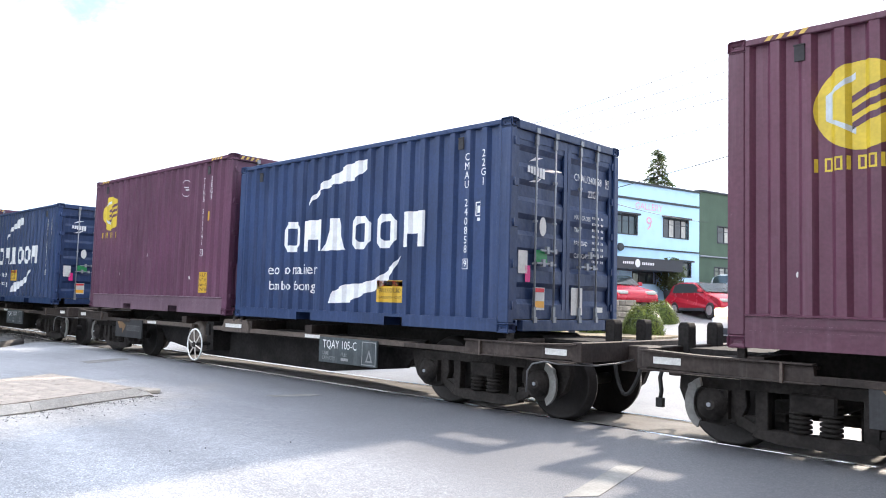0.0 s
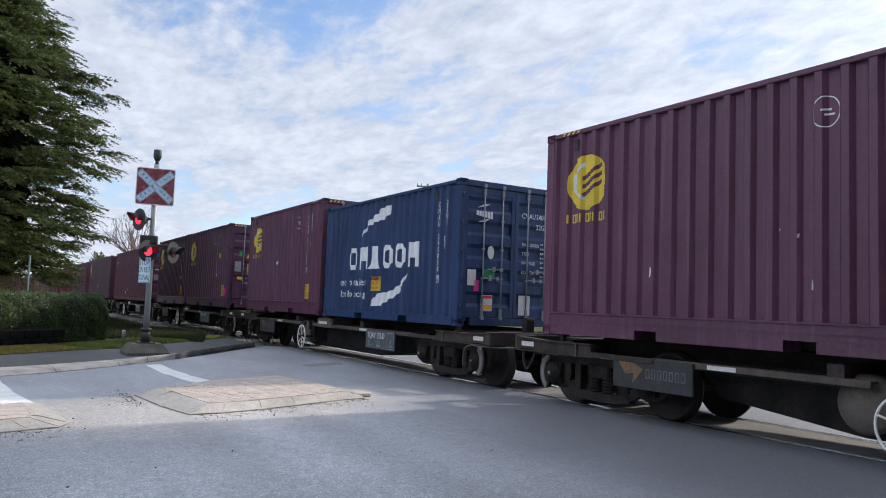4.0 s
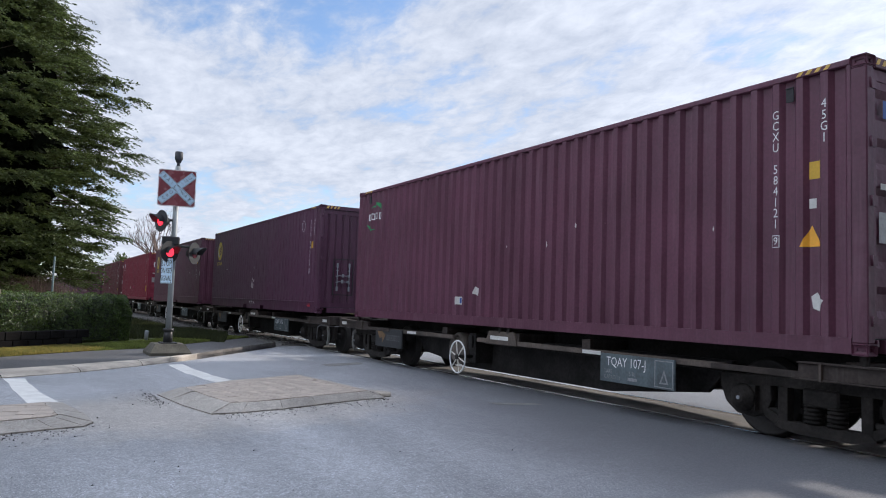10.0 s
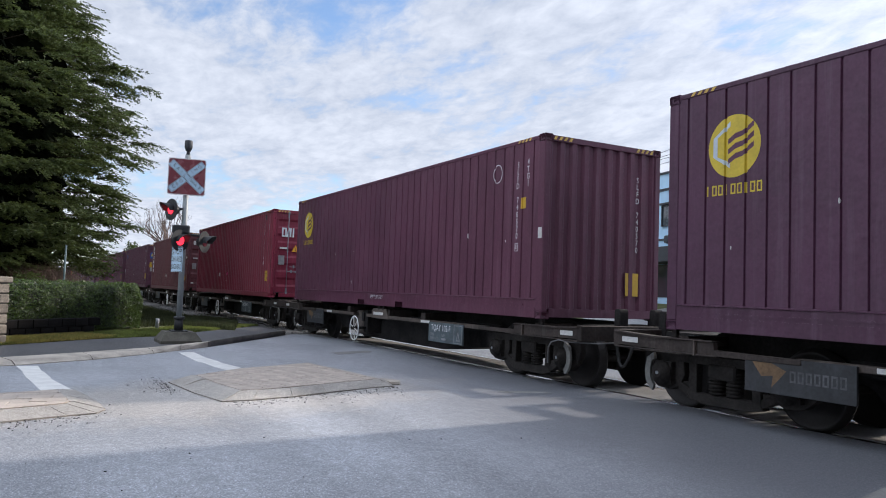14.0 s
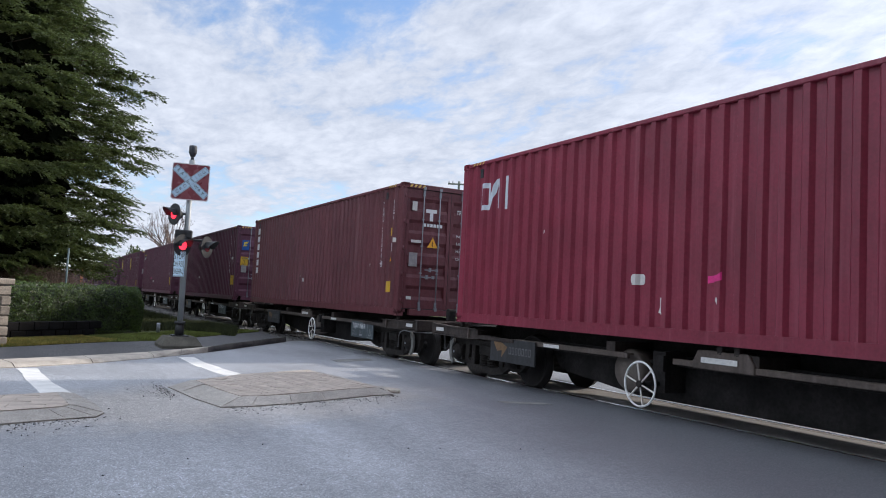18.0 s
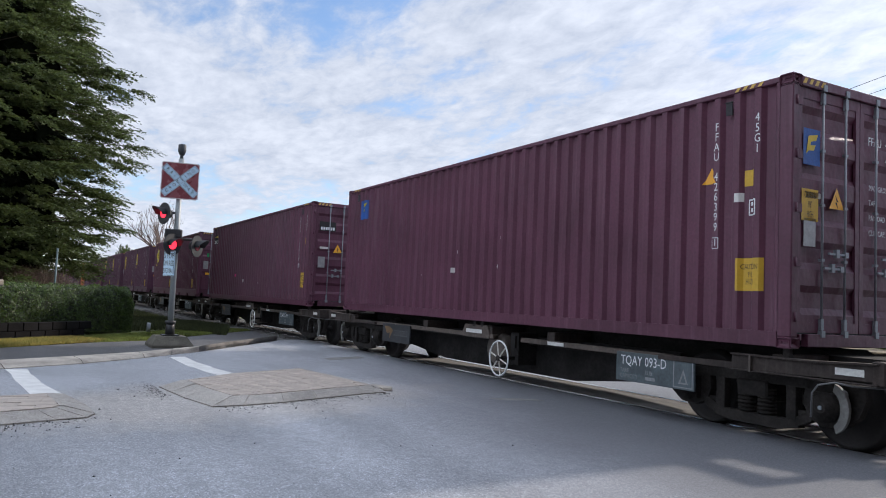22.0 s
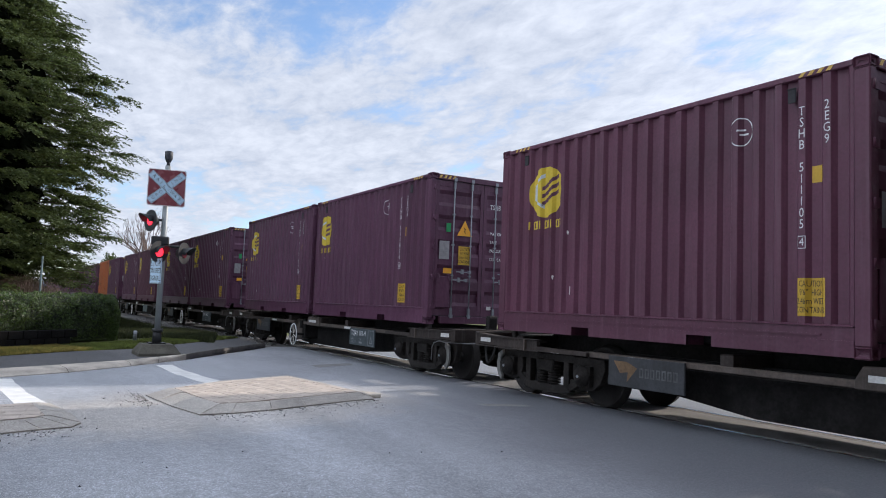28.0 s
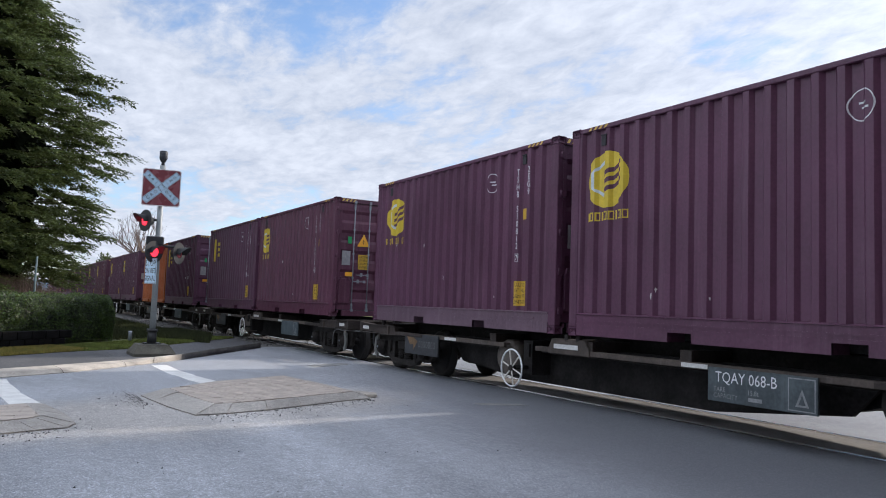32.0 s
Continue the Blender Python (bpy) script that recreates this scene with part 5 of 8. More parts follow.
def number_board(w, text):
    b = [o for o in w.children if o.name.startswith("number_board")][0]
    part("board_text", painted("board_text", LETTER, [moved(glyphs(text, 0.17, 1, "CENTER", 0.85), -0.17, 0.08)], None, -0.015), b, None, "white stencilled figures")
    for words, x, z in (("TARE", -0.58, -0.05), ("CAPACITY", -0.58, -0.12), ("15.8t", -0.14, -0.05)):
        part("board_small_text", cached(("bst", words), lambda: painted("board_small_text", BOARD_T, [moved(glyphs(words, 0.075, 1, "LEFT", 0.9), x, z)], None, -0.015)), b)
    part("board_small_bar", cached(("bsb",), lambda: painted("board_small_bar", BOARD_T, [rect(-0.13, 0.04, -0.14, -0.10)], None, -0.015)), b)

# ---- ground, roads, track ----


def level(x, y):
    """Height of the ground: flat at the crossing, climbing beyond the track."""
    if y < 3:
        return 0.0
    f = min(1, max(0, (5.2 - (0.9746 * (x + 18.86) - 0.2238 * (y - 23.65))) / 4.6))     # rise towards the shop fronts
    return min(2.2, 0.05 * (y - 3)) + 0.55 * f * f * (3 - 2 * f) * min(1, max(0, (y - 10) / 9))


def ground_sheet(name, mat, xs, ys, dz):
    vs = [(x, y, level(x, y) + dz) for y in ys for x in xs]
    n = len(xs)
    fs = [(j * n + i, j * n + i + 1, (j + 1) * n + i + 1, (j + 1) * n + i) for j in range(len(ys) - 1) for i in range(n - 1)]
    return raw(name, mat, vs, fs)


thing("ground", "rough turf and soil reaching the horizon", "ground", kind="structure", me=ground_sheet("ground", GRASS_SOIL, [-3000, -400, -120, -60, -34, -28, -24, -22, -20, -18, -16, -14, -12, -10, -8, 0, 10, 25, 40, 120, 3000], [-3000, -300, -60, -20, -10, -4, 0, 3, 5, 8, 10, 12, 14, 16, 18, 20, 22, 24, 27, 34, 45, 60, 120, 400, 3000], -0.05))


def poly(name, mat, pts, z0, z1):
    bm = bmesh.new()
    prism(bm, pts, z0, z1, "xy")
    return done(bm, name, mat)


KERB_LOW = [(-9.5, -17.0), (-12.3, -10.4), (-13.34, -8.22), (-14.12, -7.08), (-15.24, -5.95), (-16.6, -4.75), (-20.7, -1.9)]
KERB_BACK = [(-10.0, -17.2), (-12.8, -10.6), (-13.95, -8.42), (-14.8, -7.2), (-15.75, -6.0), (-16.85, -4.55), (-20.75, -1.70)]
road_pts = [(45, -40), (45, -0.62), (-21.2, -0.62), (-21.2, -1.3)] + KERB_LOW[::-1][0:] + [(-6.0, -25.0), (-4, -40)]
thing("road", "worn grey asphalt road and level crossing", "road", kind="structure", me=poly("road", ROAD, road_pts, -0.06, 0.0))
far_road = ground_sheet("road_beyond", FAR_ROAD, [-24, -22, -20, -18, -16, -14, -12, -10, -8, 0, 10, 25], [0.62, 2, 3, 5, 8, 10, 12, 14, 16, 18, 20, 22, 24, 27, 34, 45], -0.004)
thing("road_beyond", "grey asphalt street climbing beyond the track", "road", kind="structure", me=far_road)
crossing = thing("crossing_panel", "brown dusty strip between the rails at the crossing", "road", kind="structure", me=mesh("crossing_panel", material("crossing_surface", (0.20, 0.19, 0.178), 0.9, 0, 0.3, 1.5, 40, 0.4), (box, -21.2, 25, -0.45, 0.45, -0.06, -0.006)))
for sgn in (-1, 1):
    rail = thing("rail", "polished steel rail set in the road", "rail", "running rails", "structure", me=mesh("rail", RAIL, (box, -400, 120, sgn * 0.5335, sgn * 0.5985, -0.02, 0.002), (box, -400, 120, sgn * 0.56, sgn * 0.575, -0.14, -0.02), bevel=0.004))
thing("trackbed", "dark crushed-stone ballast under the track", "trackbed", kind="stuff", me=mesh("trackbed", GRAVEL, (prism, [(-2.6, -0.2), (-1.7, -0.05), (-1.3, -0.02), (1.3, -0.02), (1.7, -0.05), (2.6, -0.2)], -400, -21.2, "yz")))


def stones(name, mat, n, place, size, seed):
    r = np.random.RandomState(seed)
    base = np.array([(1, 0, 0), (-1, 0, 0), (0, 1, 0), (0, -1, 0), (0, 0, 1), (0, 0, -1)], float)
    tri = np.array([(0, 2, 4), (2, 1, 4), (1, 3, 4), (3, 0, 4), (2, 0, 5), (1, 2, 5), (3, 1, 5), (0, 3, 5)])
    vs, fs = [], []
    for k in range(n):
        p = place(r)
        s = size * r.uniform(0.5, 1.4, 3)
        vs.append(base * s * r.uniform(0.8, 1.2, (6, 1)) + np.array(p)); fs.append(tri + 6 * k)
    return raw(name, mat, np.concatenate(vs), np.concatenate(fs))


thing("ballast", "loose dark ballast stones beside the track", "ballast", kind="stuff", me=stones("ballast", GRAVEL, 4500, lambda r: (r.uniform(-48, -21.2), r.uniform(-2.7, 1.6), -0.02 - 0.06 * r.rand()), 0.045, 3))
sleeper = mesh("sleeper", BARK, (box, -0.11, 0.11, -1.0, 1.0, -0.12, -0.03), bevel=0.01)
for k in range(60):
    thing("sleeper", "weathered timber sleeper in the ballast", "sleeper", "sleepers under the rails", me=sleeper, at=pose(-21.6 - 0.66 * k, 0, 0.0))

# unseen wall behind the camera, added to darken the nearest containers and road
thing("wall_south", "unseen plain dark wall added to cut sky light on the train", "wall", kind="structure", me=mesh("wall_south", material("dull_render", (0.10, 0.09, 0.085), 0.9, 0, 0.2, 1.5, 30, 0.2), (box, 1.0, 42.0, -15.4, -15.0, 0.0, 9.0), (box, 1.0, 1.4, -40.0, -15.4, 0.0, 9.0)))

# footpath, kerbs, turf
path_pts = KERB_BACK + [(-24.3, -1.5), (-21.9, -3.3), (-19.1, -5.3), (-18.1, -6.8), (-16.4, -8.5), (-14.6, -12.0), (-12.5, -17.5)]
thing("footpath", "dark asphalt footpath behind the kerb", "footpath", kind="structure", me=poly("footpath", PATH, path_pts, -0.05, 0.07))
verge_pts = [(-24.3, -1.5), (-21.9, -3.3), (-19.1, -5.3), (-18.1, -6.8), (-16.4, -8.5), (-14.6, -12.0), (-18, -14), (-26, -8), (-30, -2.7)]
thing("verge", "mossy turf between path and hedge", "lawn", kind="structure", me=poly("verge", GRASS_SOIL, verge_pts, -0.05, 0.085))


def blades(name, mat, n, place, h, seed, tall=1.0):
    r = np.random.RandomState(seed)
    P = np.array([place(r) for _ in range(n)])
    a = r.uniform(0, 2 * np.pi, n)
    w = 0.012
    d = np.stack([np.cos(a), np.sin(a), 0 * a], 1)
    lean = r.uniform(-0.5, 0.5, (n, 2)) * h
    hh = h * r.uniform(0.5, 1.3, n)
    A, B = P - d * w, P + d * w
    T = P + np.stack([lean[:, 0], lean[:, 1], hh], 1)
    V = np.stack([A, B, T], 1).reshape(-1, 3)
    return raw(name, mat, V, np.arange(3 * n).reshape(-1, 3))


def inside(pts):
    xs, ys = [p[0] for p in pts], [p[1] for p in pts]

    def test(x, y):
        c = False
        for (x1, y1), (x2, y2) in zip(pts, pts[1:] + pts[:1]):
            if (y1 > y) != (y2 > y) and x < (x2 - x1) * (y - y1) / (y2 - y1) + x1:
                c = not c
        return c

    def place(z):
        def f(r):
            while True:
                x, y = r.uniform(min(xs), max(xs)), r.uniform(min(ys), max(ys))
                if test(x, y):
                    return x, y, z
        return f
    return place


STRIP = [(-24.3, -1.5), (-21.9, -3.3), (-19.1, -5.3), (-18.1, -6.8), (-16.4, -8.5), (-17.6, -9.0), (-19.5, -7.2), (-21.5, -5.2), (-25.5, -2.8)]
thing("grass", "short green grass along the path", "grass", kind="stuff", me=blades("grass", BLADE, 52000, inside(STRIP)(0.08), 0.055, 5))
thing("dry_grass", "yellowish moss and dry grass", "grass", kind="stuff", me=blades("dry_grass", MOSS, 16000, inside([(-18.5, -6.3), (-16.4, -8.5), (-17.5, -9.1), (-19.6, -7.0)])(0.08), 0.06, 6))
thing("undergrowth", "low dark scrub and rank grass between hedge and track", "weeds", kind="stuff", me=blades("undergrowth", SCRUB, 60000, inside([(-22.6, -5.2), (-24.6, -3.2), (-28, -2.9), (-40, -3.0), (-40, -8.5), (-30, -8.0), (-25.2, -6.2)])(0.0), 0.22, 17))
thing("weeds", "dark weeds beside the ballast", "weeds", kind="stuff", me=blades("weeds", SCRUB, 15000, inside([(-23.0, -4.0), (-21.6, -2.9), (-25.5, -1.9), (-29, -2.4), (-27, -4.0)])(0.07), 0.15, 7))


def kerb_run(lo, back, h, name, label, start=None):
    """Kerb stones between two lines, one object for every stone."""
    k = thing(name, label, "kerb", kind="structure")
    gone = 0.0
    for (a, b, c, d) in zip(lo, lo[1:], back, back[1:]):
        a, b, c, d = map(Vector, (a, b, c, d))
        n = max(1, round((b - a).length / 1.15))
        for i in range(n):
            s, e = i / n + 0.006, (i + 1) / n - 0.006
            p = [a.lerp(b, s), a.lerp(b, e), c.lerp(d, e), c.lerp(d, s)]
            bm = bmesh.new()
            q = [[bm.verts.new((*v, z)) for v in p] for z in (-0.06,)][0]
            inner = [p[0].lerp(p[3], 0.25), p[1].lerp(p[2], 0.25)]
            hs, he = (h if start is None else start + (h - start) * min(1, (gone + f * (b - a).length) / 2.4) for f in (s, e))
            t = [bm.verts.new((*p[0], 0.012)), bm.verts.new((*p[1], 0.012)), bm.verts.new((*p[2], he)), bm.verts.new((*p[3], hs)), bm.verts.new((*inner[1], he - 0.012)), bm.verts.new((*inner[0], hs - 0.012))]
            bm.faces.new(q[::-1]); bm.faces.new((t[0], t[1], t[4], t[5])); bm.faces.new((t[5], t[4], t[2], t[3]))
            bm.faces.new((q[0], q[1], t[1], t[0])); bm.faces.new((q[2], q[3], t[3], t[2]))
            bm.faces.new((q[1], q[2], t[2], t[4], t[1])); bm.faces.new((q[3], q[0], t[0], t[5], t[3]))
            part("kerb_stone", done(bm, "kerb_stone", CONCRETE if start is None or gone < 0.5 else TARRED), k)
        gone += (b - a).length


kerb_run(KERB_LOW[:5], KERB_BACK[:5], 0.075, "flush_kerb", "pale concrete lay-back kerb stones")
kerb_run(KERB_LOW[4:], KERB_BACK[4:], 0.14, "raised_kerb", "weathered raised concrete kerb stones, tar-blackened", 0.075)

# painted lines
def line(pts, mat, label):
    thing("road_marking", label, "road marking", kind="structure", me=poly("road_marking", mat, pts, 0.002, 0.005))


line([(-13.26, -8.21), (-13.21, -7.91), (-12.46, -7.87), (-12.40, -7.85), (-11.60, -7.77), (-11.52, -7.78), (-10.24, -7.56), (-10.27, -7.91), (-11.60, -8.05), (-11.66, -8.07), (-12.40, -8.12), (-12.46, -8.11)], LINE, "thick white stop line on the asphalt")
line([(-15.39, -5.48), (-15.49, -5.17), (-14.3, -5.18), (-13.47, -5.09), (-13.38, -5.12), (-12.31, -4.96), (-12.11, -5.27), (-12.64, -5.37), (-13.5, -5.42), (-13.55, -5.47)], LINE, "thick white stop line on the asphalt")
line([(-3.12, -3.62), (-2.97, -3.4), (-3.27, -2.2), (-3.43, -2.4)], PALE_MARK, "pale road mark shared by a worn patch edge and painted sun streaks")
# The next two strips paint sunlight that slips under the wagons.
line([(-8.98, -2.27), (-8.72, -1.66), (-8.55, -1.62), (-8.77, -2.27)], PALE_MARK, "pale road mark shared by a worn patch edge and painted sun streaks")
line([(-15.2, -2.42), (-15.6, -1.45), (-15.45, -1.36), (-15.15, -1.5), (-14.7, -2.45)], PALE_MARK, "pale road mark shared by a worn patch edge and painted sun streaks")


def litter(r):
    """Where loose stones gather: along the island fronts, at a broken corner, and a few far out on the road."""
    k = r.rand()
    if k < 0.5:
        t, off = r.rand(), 0.03 + r.exponential(0.22)
        return -8.9 - 0.85 * t + off, -6.0 + 2.5 * t + r.randn() * 0.05, 0.002
    if k < 0.72:
        t, off = r.rand(), 0.02 + r.exponential(0.16)
        return -8.7 + 0.6 * t + off, -7.35 - 0.95 * t + r.randn() * 0.1, 0.002
    if k < 0.9:
        return -10.7 + r.randn() * 0.35 + r.exponential(0.3), -6.42 - r.exponential(0.12), 0.004
    return r.uniform(-11, -5), r.uniform(-8.5, -3.2), 0.002


thing("loose_gravel", "loose dark gravel on the road by the islands", "gravel", kind="stuff", me=stones("loose_gravel", CHIPS, 380, litter, 0.0085, 9))
thing("grit", "fine pale grit scattered on the road", "gravel", kind="stuff", me=stones("grit", GRIT, 900, litter, 0.0045, 10))


def island(name, label, low, top, h, angle, origin, slab=(0.23, 0.115)):
    """A raised traffic island: sloping concrete edge, clay pavers inside."""
    k = thing(name, label, "traffic island", kind="structure")
    bm = bmesh.new()
    n = len(low)
    a = [bm.verts.new((*p, -0.03)) for p in low]
    a2 = [bm.verts.new((*p, 0.012)) for p in low]
    b = [bm.verts.new((*p, h - 0.015)) for p in top]
    cx = sum(p[0] for p in top) / n
    cy = sum(p[1] for p in top) / n
    b2 = [bm.verts.new((p[0] + (cx - p[0]) * 0.05, p[1] + (cy - p[1]) * 0.05, h - 0.012)) for p in top]
    for i in range(n):
        j = (i + 1) % n
        bm.faces.new((a[i], a[j], a2[j], a2[i])); bm.faces.new((a2[i], a2[j], b[j], b[i])); bm.faces.new((b[i], b[j], b2[j], b2[i]))
    bm.faces.new(b2)
    part("edging_bed", done(bm, "edging_bed", CONCRETE), k, None, "weathered concrete edging")
    chip = random.Random(int(100 * h))
    for i in range(n):
        j = (i + 1) % n
        lo0, lo1, hi0, hi1 = (Vector((*p, z)) for p, z in ((low[i], 0.0), (low[j], 0.0), (top[i], h), (top[j], h)))
        m = max(1, round((lo1 - lo0).length / 0.62))
        for q in range(m):
            f0, f1 = (q + 0.012 / max(0.1, (lo1 - lo0).length) * m) / m, (q + 1 - 0.012 / max(0.1, (lo1 - lo0).length) * m) / m
            up = Vector((0, 0, chip.uniform(0.002, 0.008)))
            inn = Vector(((cx - (hi0.x + hi1.x) / 2) * 0.045, (cy - (hi0.y + hi1.y) / 2) * 0.045, 0))
            e = [lo0.lerp(lo1, f) + Vector((0, 0, d)) for d in (-0.02, 0.014) for f in (f0, f1)]
            t = [hi0.lerp(hi1, f) + up + Vector((chip.uniform(-0.015, 0.015), chip.uniform(-0.015, 0.015), chip.uniform(-0.003, 0.003))) for f in (f0, f1)]
            w = [v + inn for v in t]
            vs = [tuple(v) for v in e + t + w] + [tuple(v - Vector((0, 0, 0.06))) for v in w]
            fc = [(0, 1, 3, 2), (2, 3, 5, 4), (4, 5, 7, 6), (6, 7, 9, 8), (0, 2, 4, 6, 8), (1, 9, 7, 5, 3)]
            part("edge_stone", raw("edge_stone", PEBBLE, vs, fc), k)
    su, sv = slab
    brick = mesh("paver", PAVER, (box, 0.003 - su / 2, su / 2 - 0.003, 0.0025 - sv / 2, sv / 2 - 0.0025, -0.03, 0.010), bevel=0.004)
    r = random.Random(4)
    c, s = math.cos(radians(angle)), math.sin(radians(angle))
    hull = [(v[0] + (cx - v[0]) * 0.05, v[1] + (cy - v[1]) * 0.05) for v in top]

    area = sum(p[0] * q[1] - q[0] * p[1] for p, q in zip(hull, hull[1:] + hull[:1]))
    ring = hull if area > 0 else hull[::-1]

    def cut(pts):
        """The part of a paver inside the edging."""
        for (x1, y1), (x2, y2) in zip(ring, ring[1:] + ring[:1]):
            out = []
            side = [(x2 - x1) * (p[1] - y1) - (y2 - y1) * (p[0] - x1) for p in pts]
            for i, p in enumerate(pts):
                q, a, e = pts[i - 1], side[i - 1], side[i]
                if (a >= 0) != (e >= 0):
                    t = a / (a - e)
                    out.append((q[0] + (p[0] - q[0]) * t, q[1] + (p[1] - q[1]) * t))
                if e >= 0:
                    out.append(p)
            pts = out
            if len(pts) < 3:
                return []
        return pts
    for j in range(-40, 40):
        for i in range(-25, 25):
            u, v = i * su + (su / 2 if j % 2 else 0), j * sv
            x, y = origin[0] + c * u - s * v, origin[1] + s * u + c * v
            full = [(x + c * a - s * b, y + s * a + c * b) for a, b in ((0.003 - su / 2, 0.002 - sv / 2), (su / 2 - 0.003, 0.002 - sv / 2), (su / 2 - 0.003, sv / 2 - 0.002), (0.003 - su / 2, sv / 2 - 0.002))]
            got = cut(full)
            z = h + r.uniform(-0.002, 0.003)
            if len(got) == 4 and all(abs(p[0] - q[0]) + abs(p[1] - q[1]) < 1e-6 for p, q in zip(sorted(got), sorted(full))):
                part("paver", brick, k, pose(x, y, z, r.uniform(-0.8, 0.8), r.uniform(-0.8, 0.8), angle))
            elif len(got) > 2:
                part("paver", poly("paver", PAVER, got, h - 0.03, z + 0.010), k)


island("traffic_island", "low brick-paved traffic island with chipped concrete edge",
       [(-10.8, -6.38), (-9.65, -6.25), (-8.89, -6.09), (-8.92, -5.72), (-9.07, -5.2), (-9.30, -4.68), (-9.66, -3.86), (-9.75, -3.5), (-12.36, -3.82), (-11.70, -5.2)],
       [(-10.82, -6.07), (-9.85, -5.98), (-9.06, -5.86), (-9.10, -5.62), (-9.21, -5.18), (-9.43, -4.68), (-9.76, -3.92), (-9.88, -3.62), (-12.26, -3.91), (-11.60, -5.2)], 0.09, 12, (-10.5, -5))
island("traffic_island", "low slab-paved traffic island end with pebbly concrete edge",
       [(-10.25, -7.55), (-9.29, -7.38), (-8.66, -7.34), (-8.42, -7.44), (-8.34, -7.72), (-8.12, -8.3), (-7.6, -11.0), (-9.2, -11.2), (-9.9, -8.6)],
       [(-9.85, -7.72), (-9.20, -7.66), (-8.80, -7.62), (-8.66, -7.70), (-8.58, -7.86), (-8.40, -8.35), (-7.95, -10.9), (-8.9, -11.05), (-9.55, -8.6)], 0.075, 80, (-9.0, -8.2), (0.34, 0.22))
frag = thing("kerb_fragment", "broken-off pale kerb stone lying by the island", "kerb stone")
bm = bmesh.new()
prism(bm, [(-10.36, -3.47), (-10.02, -3.27), (-9.88, -3.34), (-9.93, -3.50), (-10.12, -3.56)], 0.003, 0.055, "xy")
part("stone", done(bm, "stone", CONCRETE, 0.012), frag)

# ---- level-crossing signals ----


def letters_plate(name, mat, text, size, y, wide=0.85, spacing=1.0):
    return painted(name, mat, [glyphs(text, size, spacing, "CENTER", wide)], None, y)


def round_rect(w, h, r):
    """A rectangle of half sizes w and h with rounded corners."""
    return [(sx * (w - r) + r * math.cos(a), sz * (h - r) + r * math.sin(a)) for q, (sx, sz) in enumerate(((1, 1), (-1, 1), (-1, -1), (1, -1))) for a in (math.pi / 2 * (q + k / 4) for k in range(5))]


def spread(text, size, length):
    """Words set letter by letter over a given length."""
    v, f, n = [], [], len(text)
    for i, ch in enumerate(text):
        if ch != " ":
            g = moved(glyphs(ch, size, 1, "CENTER", 0.95), (i - (n - 1) / 2) * length / n, 0)
            f += [[j + len(v) for j in p] for p in g[1]]
            v += list(g[0])
    return v, f


def flasher(sig, m, lit, name="flashing_light"):
    f = part(name, cached(("target",), lambda: mesh("target_board", SIGNAL, (cyl, (0, 0.0, 0), (0, 0.02, 0), 0.235, None, 28), (cyl, (0, 0.02, 0), (0, 0.16, 0), 0.12, 0.09, 16))), sig, m, "black round target board")

    def hood():
        bm = bmesh.new()
        n = 14
        for i in range(n):
            a0, a1 = math.pi * (i / n) * 1.15 - 0.24, math.pi * ((i + 1) / n) * 1.15 - 0.24
            p = []
            for a in (a0, a1):
                for yy, r in ((0.0, 0.125), (-0.26, 0.135)):
                    p.append(Vector((r * math.cos(a), yy * (0.45 + 0.55 * max(0, math.sin(a))), r * math.sin(a))))
            vs = [bm.verts.new(q) for q in (p[0], p[2], p[3], p[1])]
            bm.faces.new(vs)
        bmesh.ops.remove_doubles(bm, verts=bm.verts, dist=1e-4)
        bmesh.ops.solidify(bm, geom=bm.faces[:], thickness=0.006)
        return done(bm, "hood", SIGNAL)
    part("hood", cached(("hood",), hood), f, pose(0, -0.001, 0))
    part("lens", cached(("lens", lit), lambda: mesh("lens", LAMP_ON if lit else LAMP_OFF, (lathe, (0, 0, 0), (0, -1, 0), [(0.0, 0.105), (0.012, 0.10), (0.024, 0.06), (0.028, 0.0001)], 24))), f, pose(0, -0.003, 0), "lit red lens" if lit else "dark red lens")


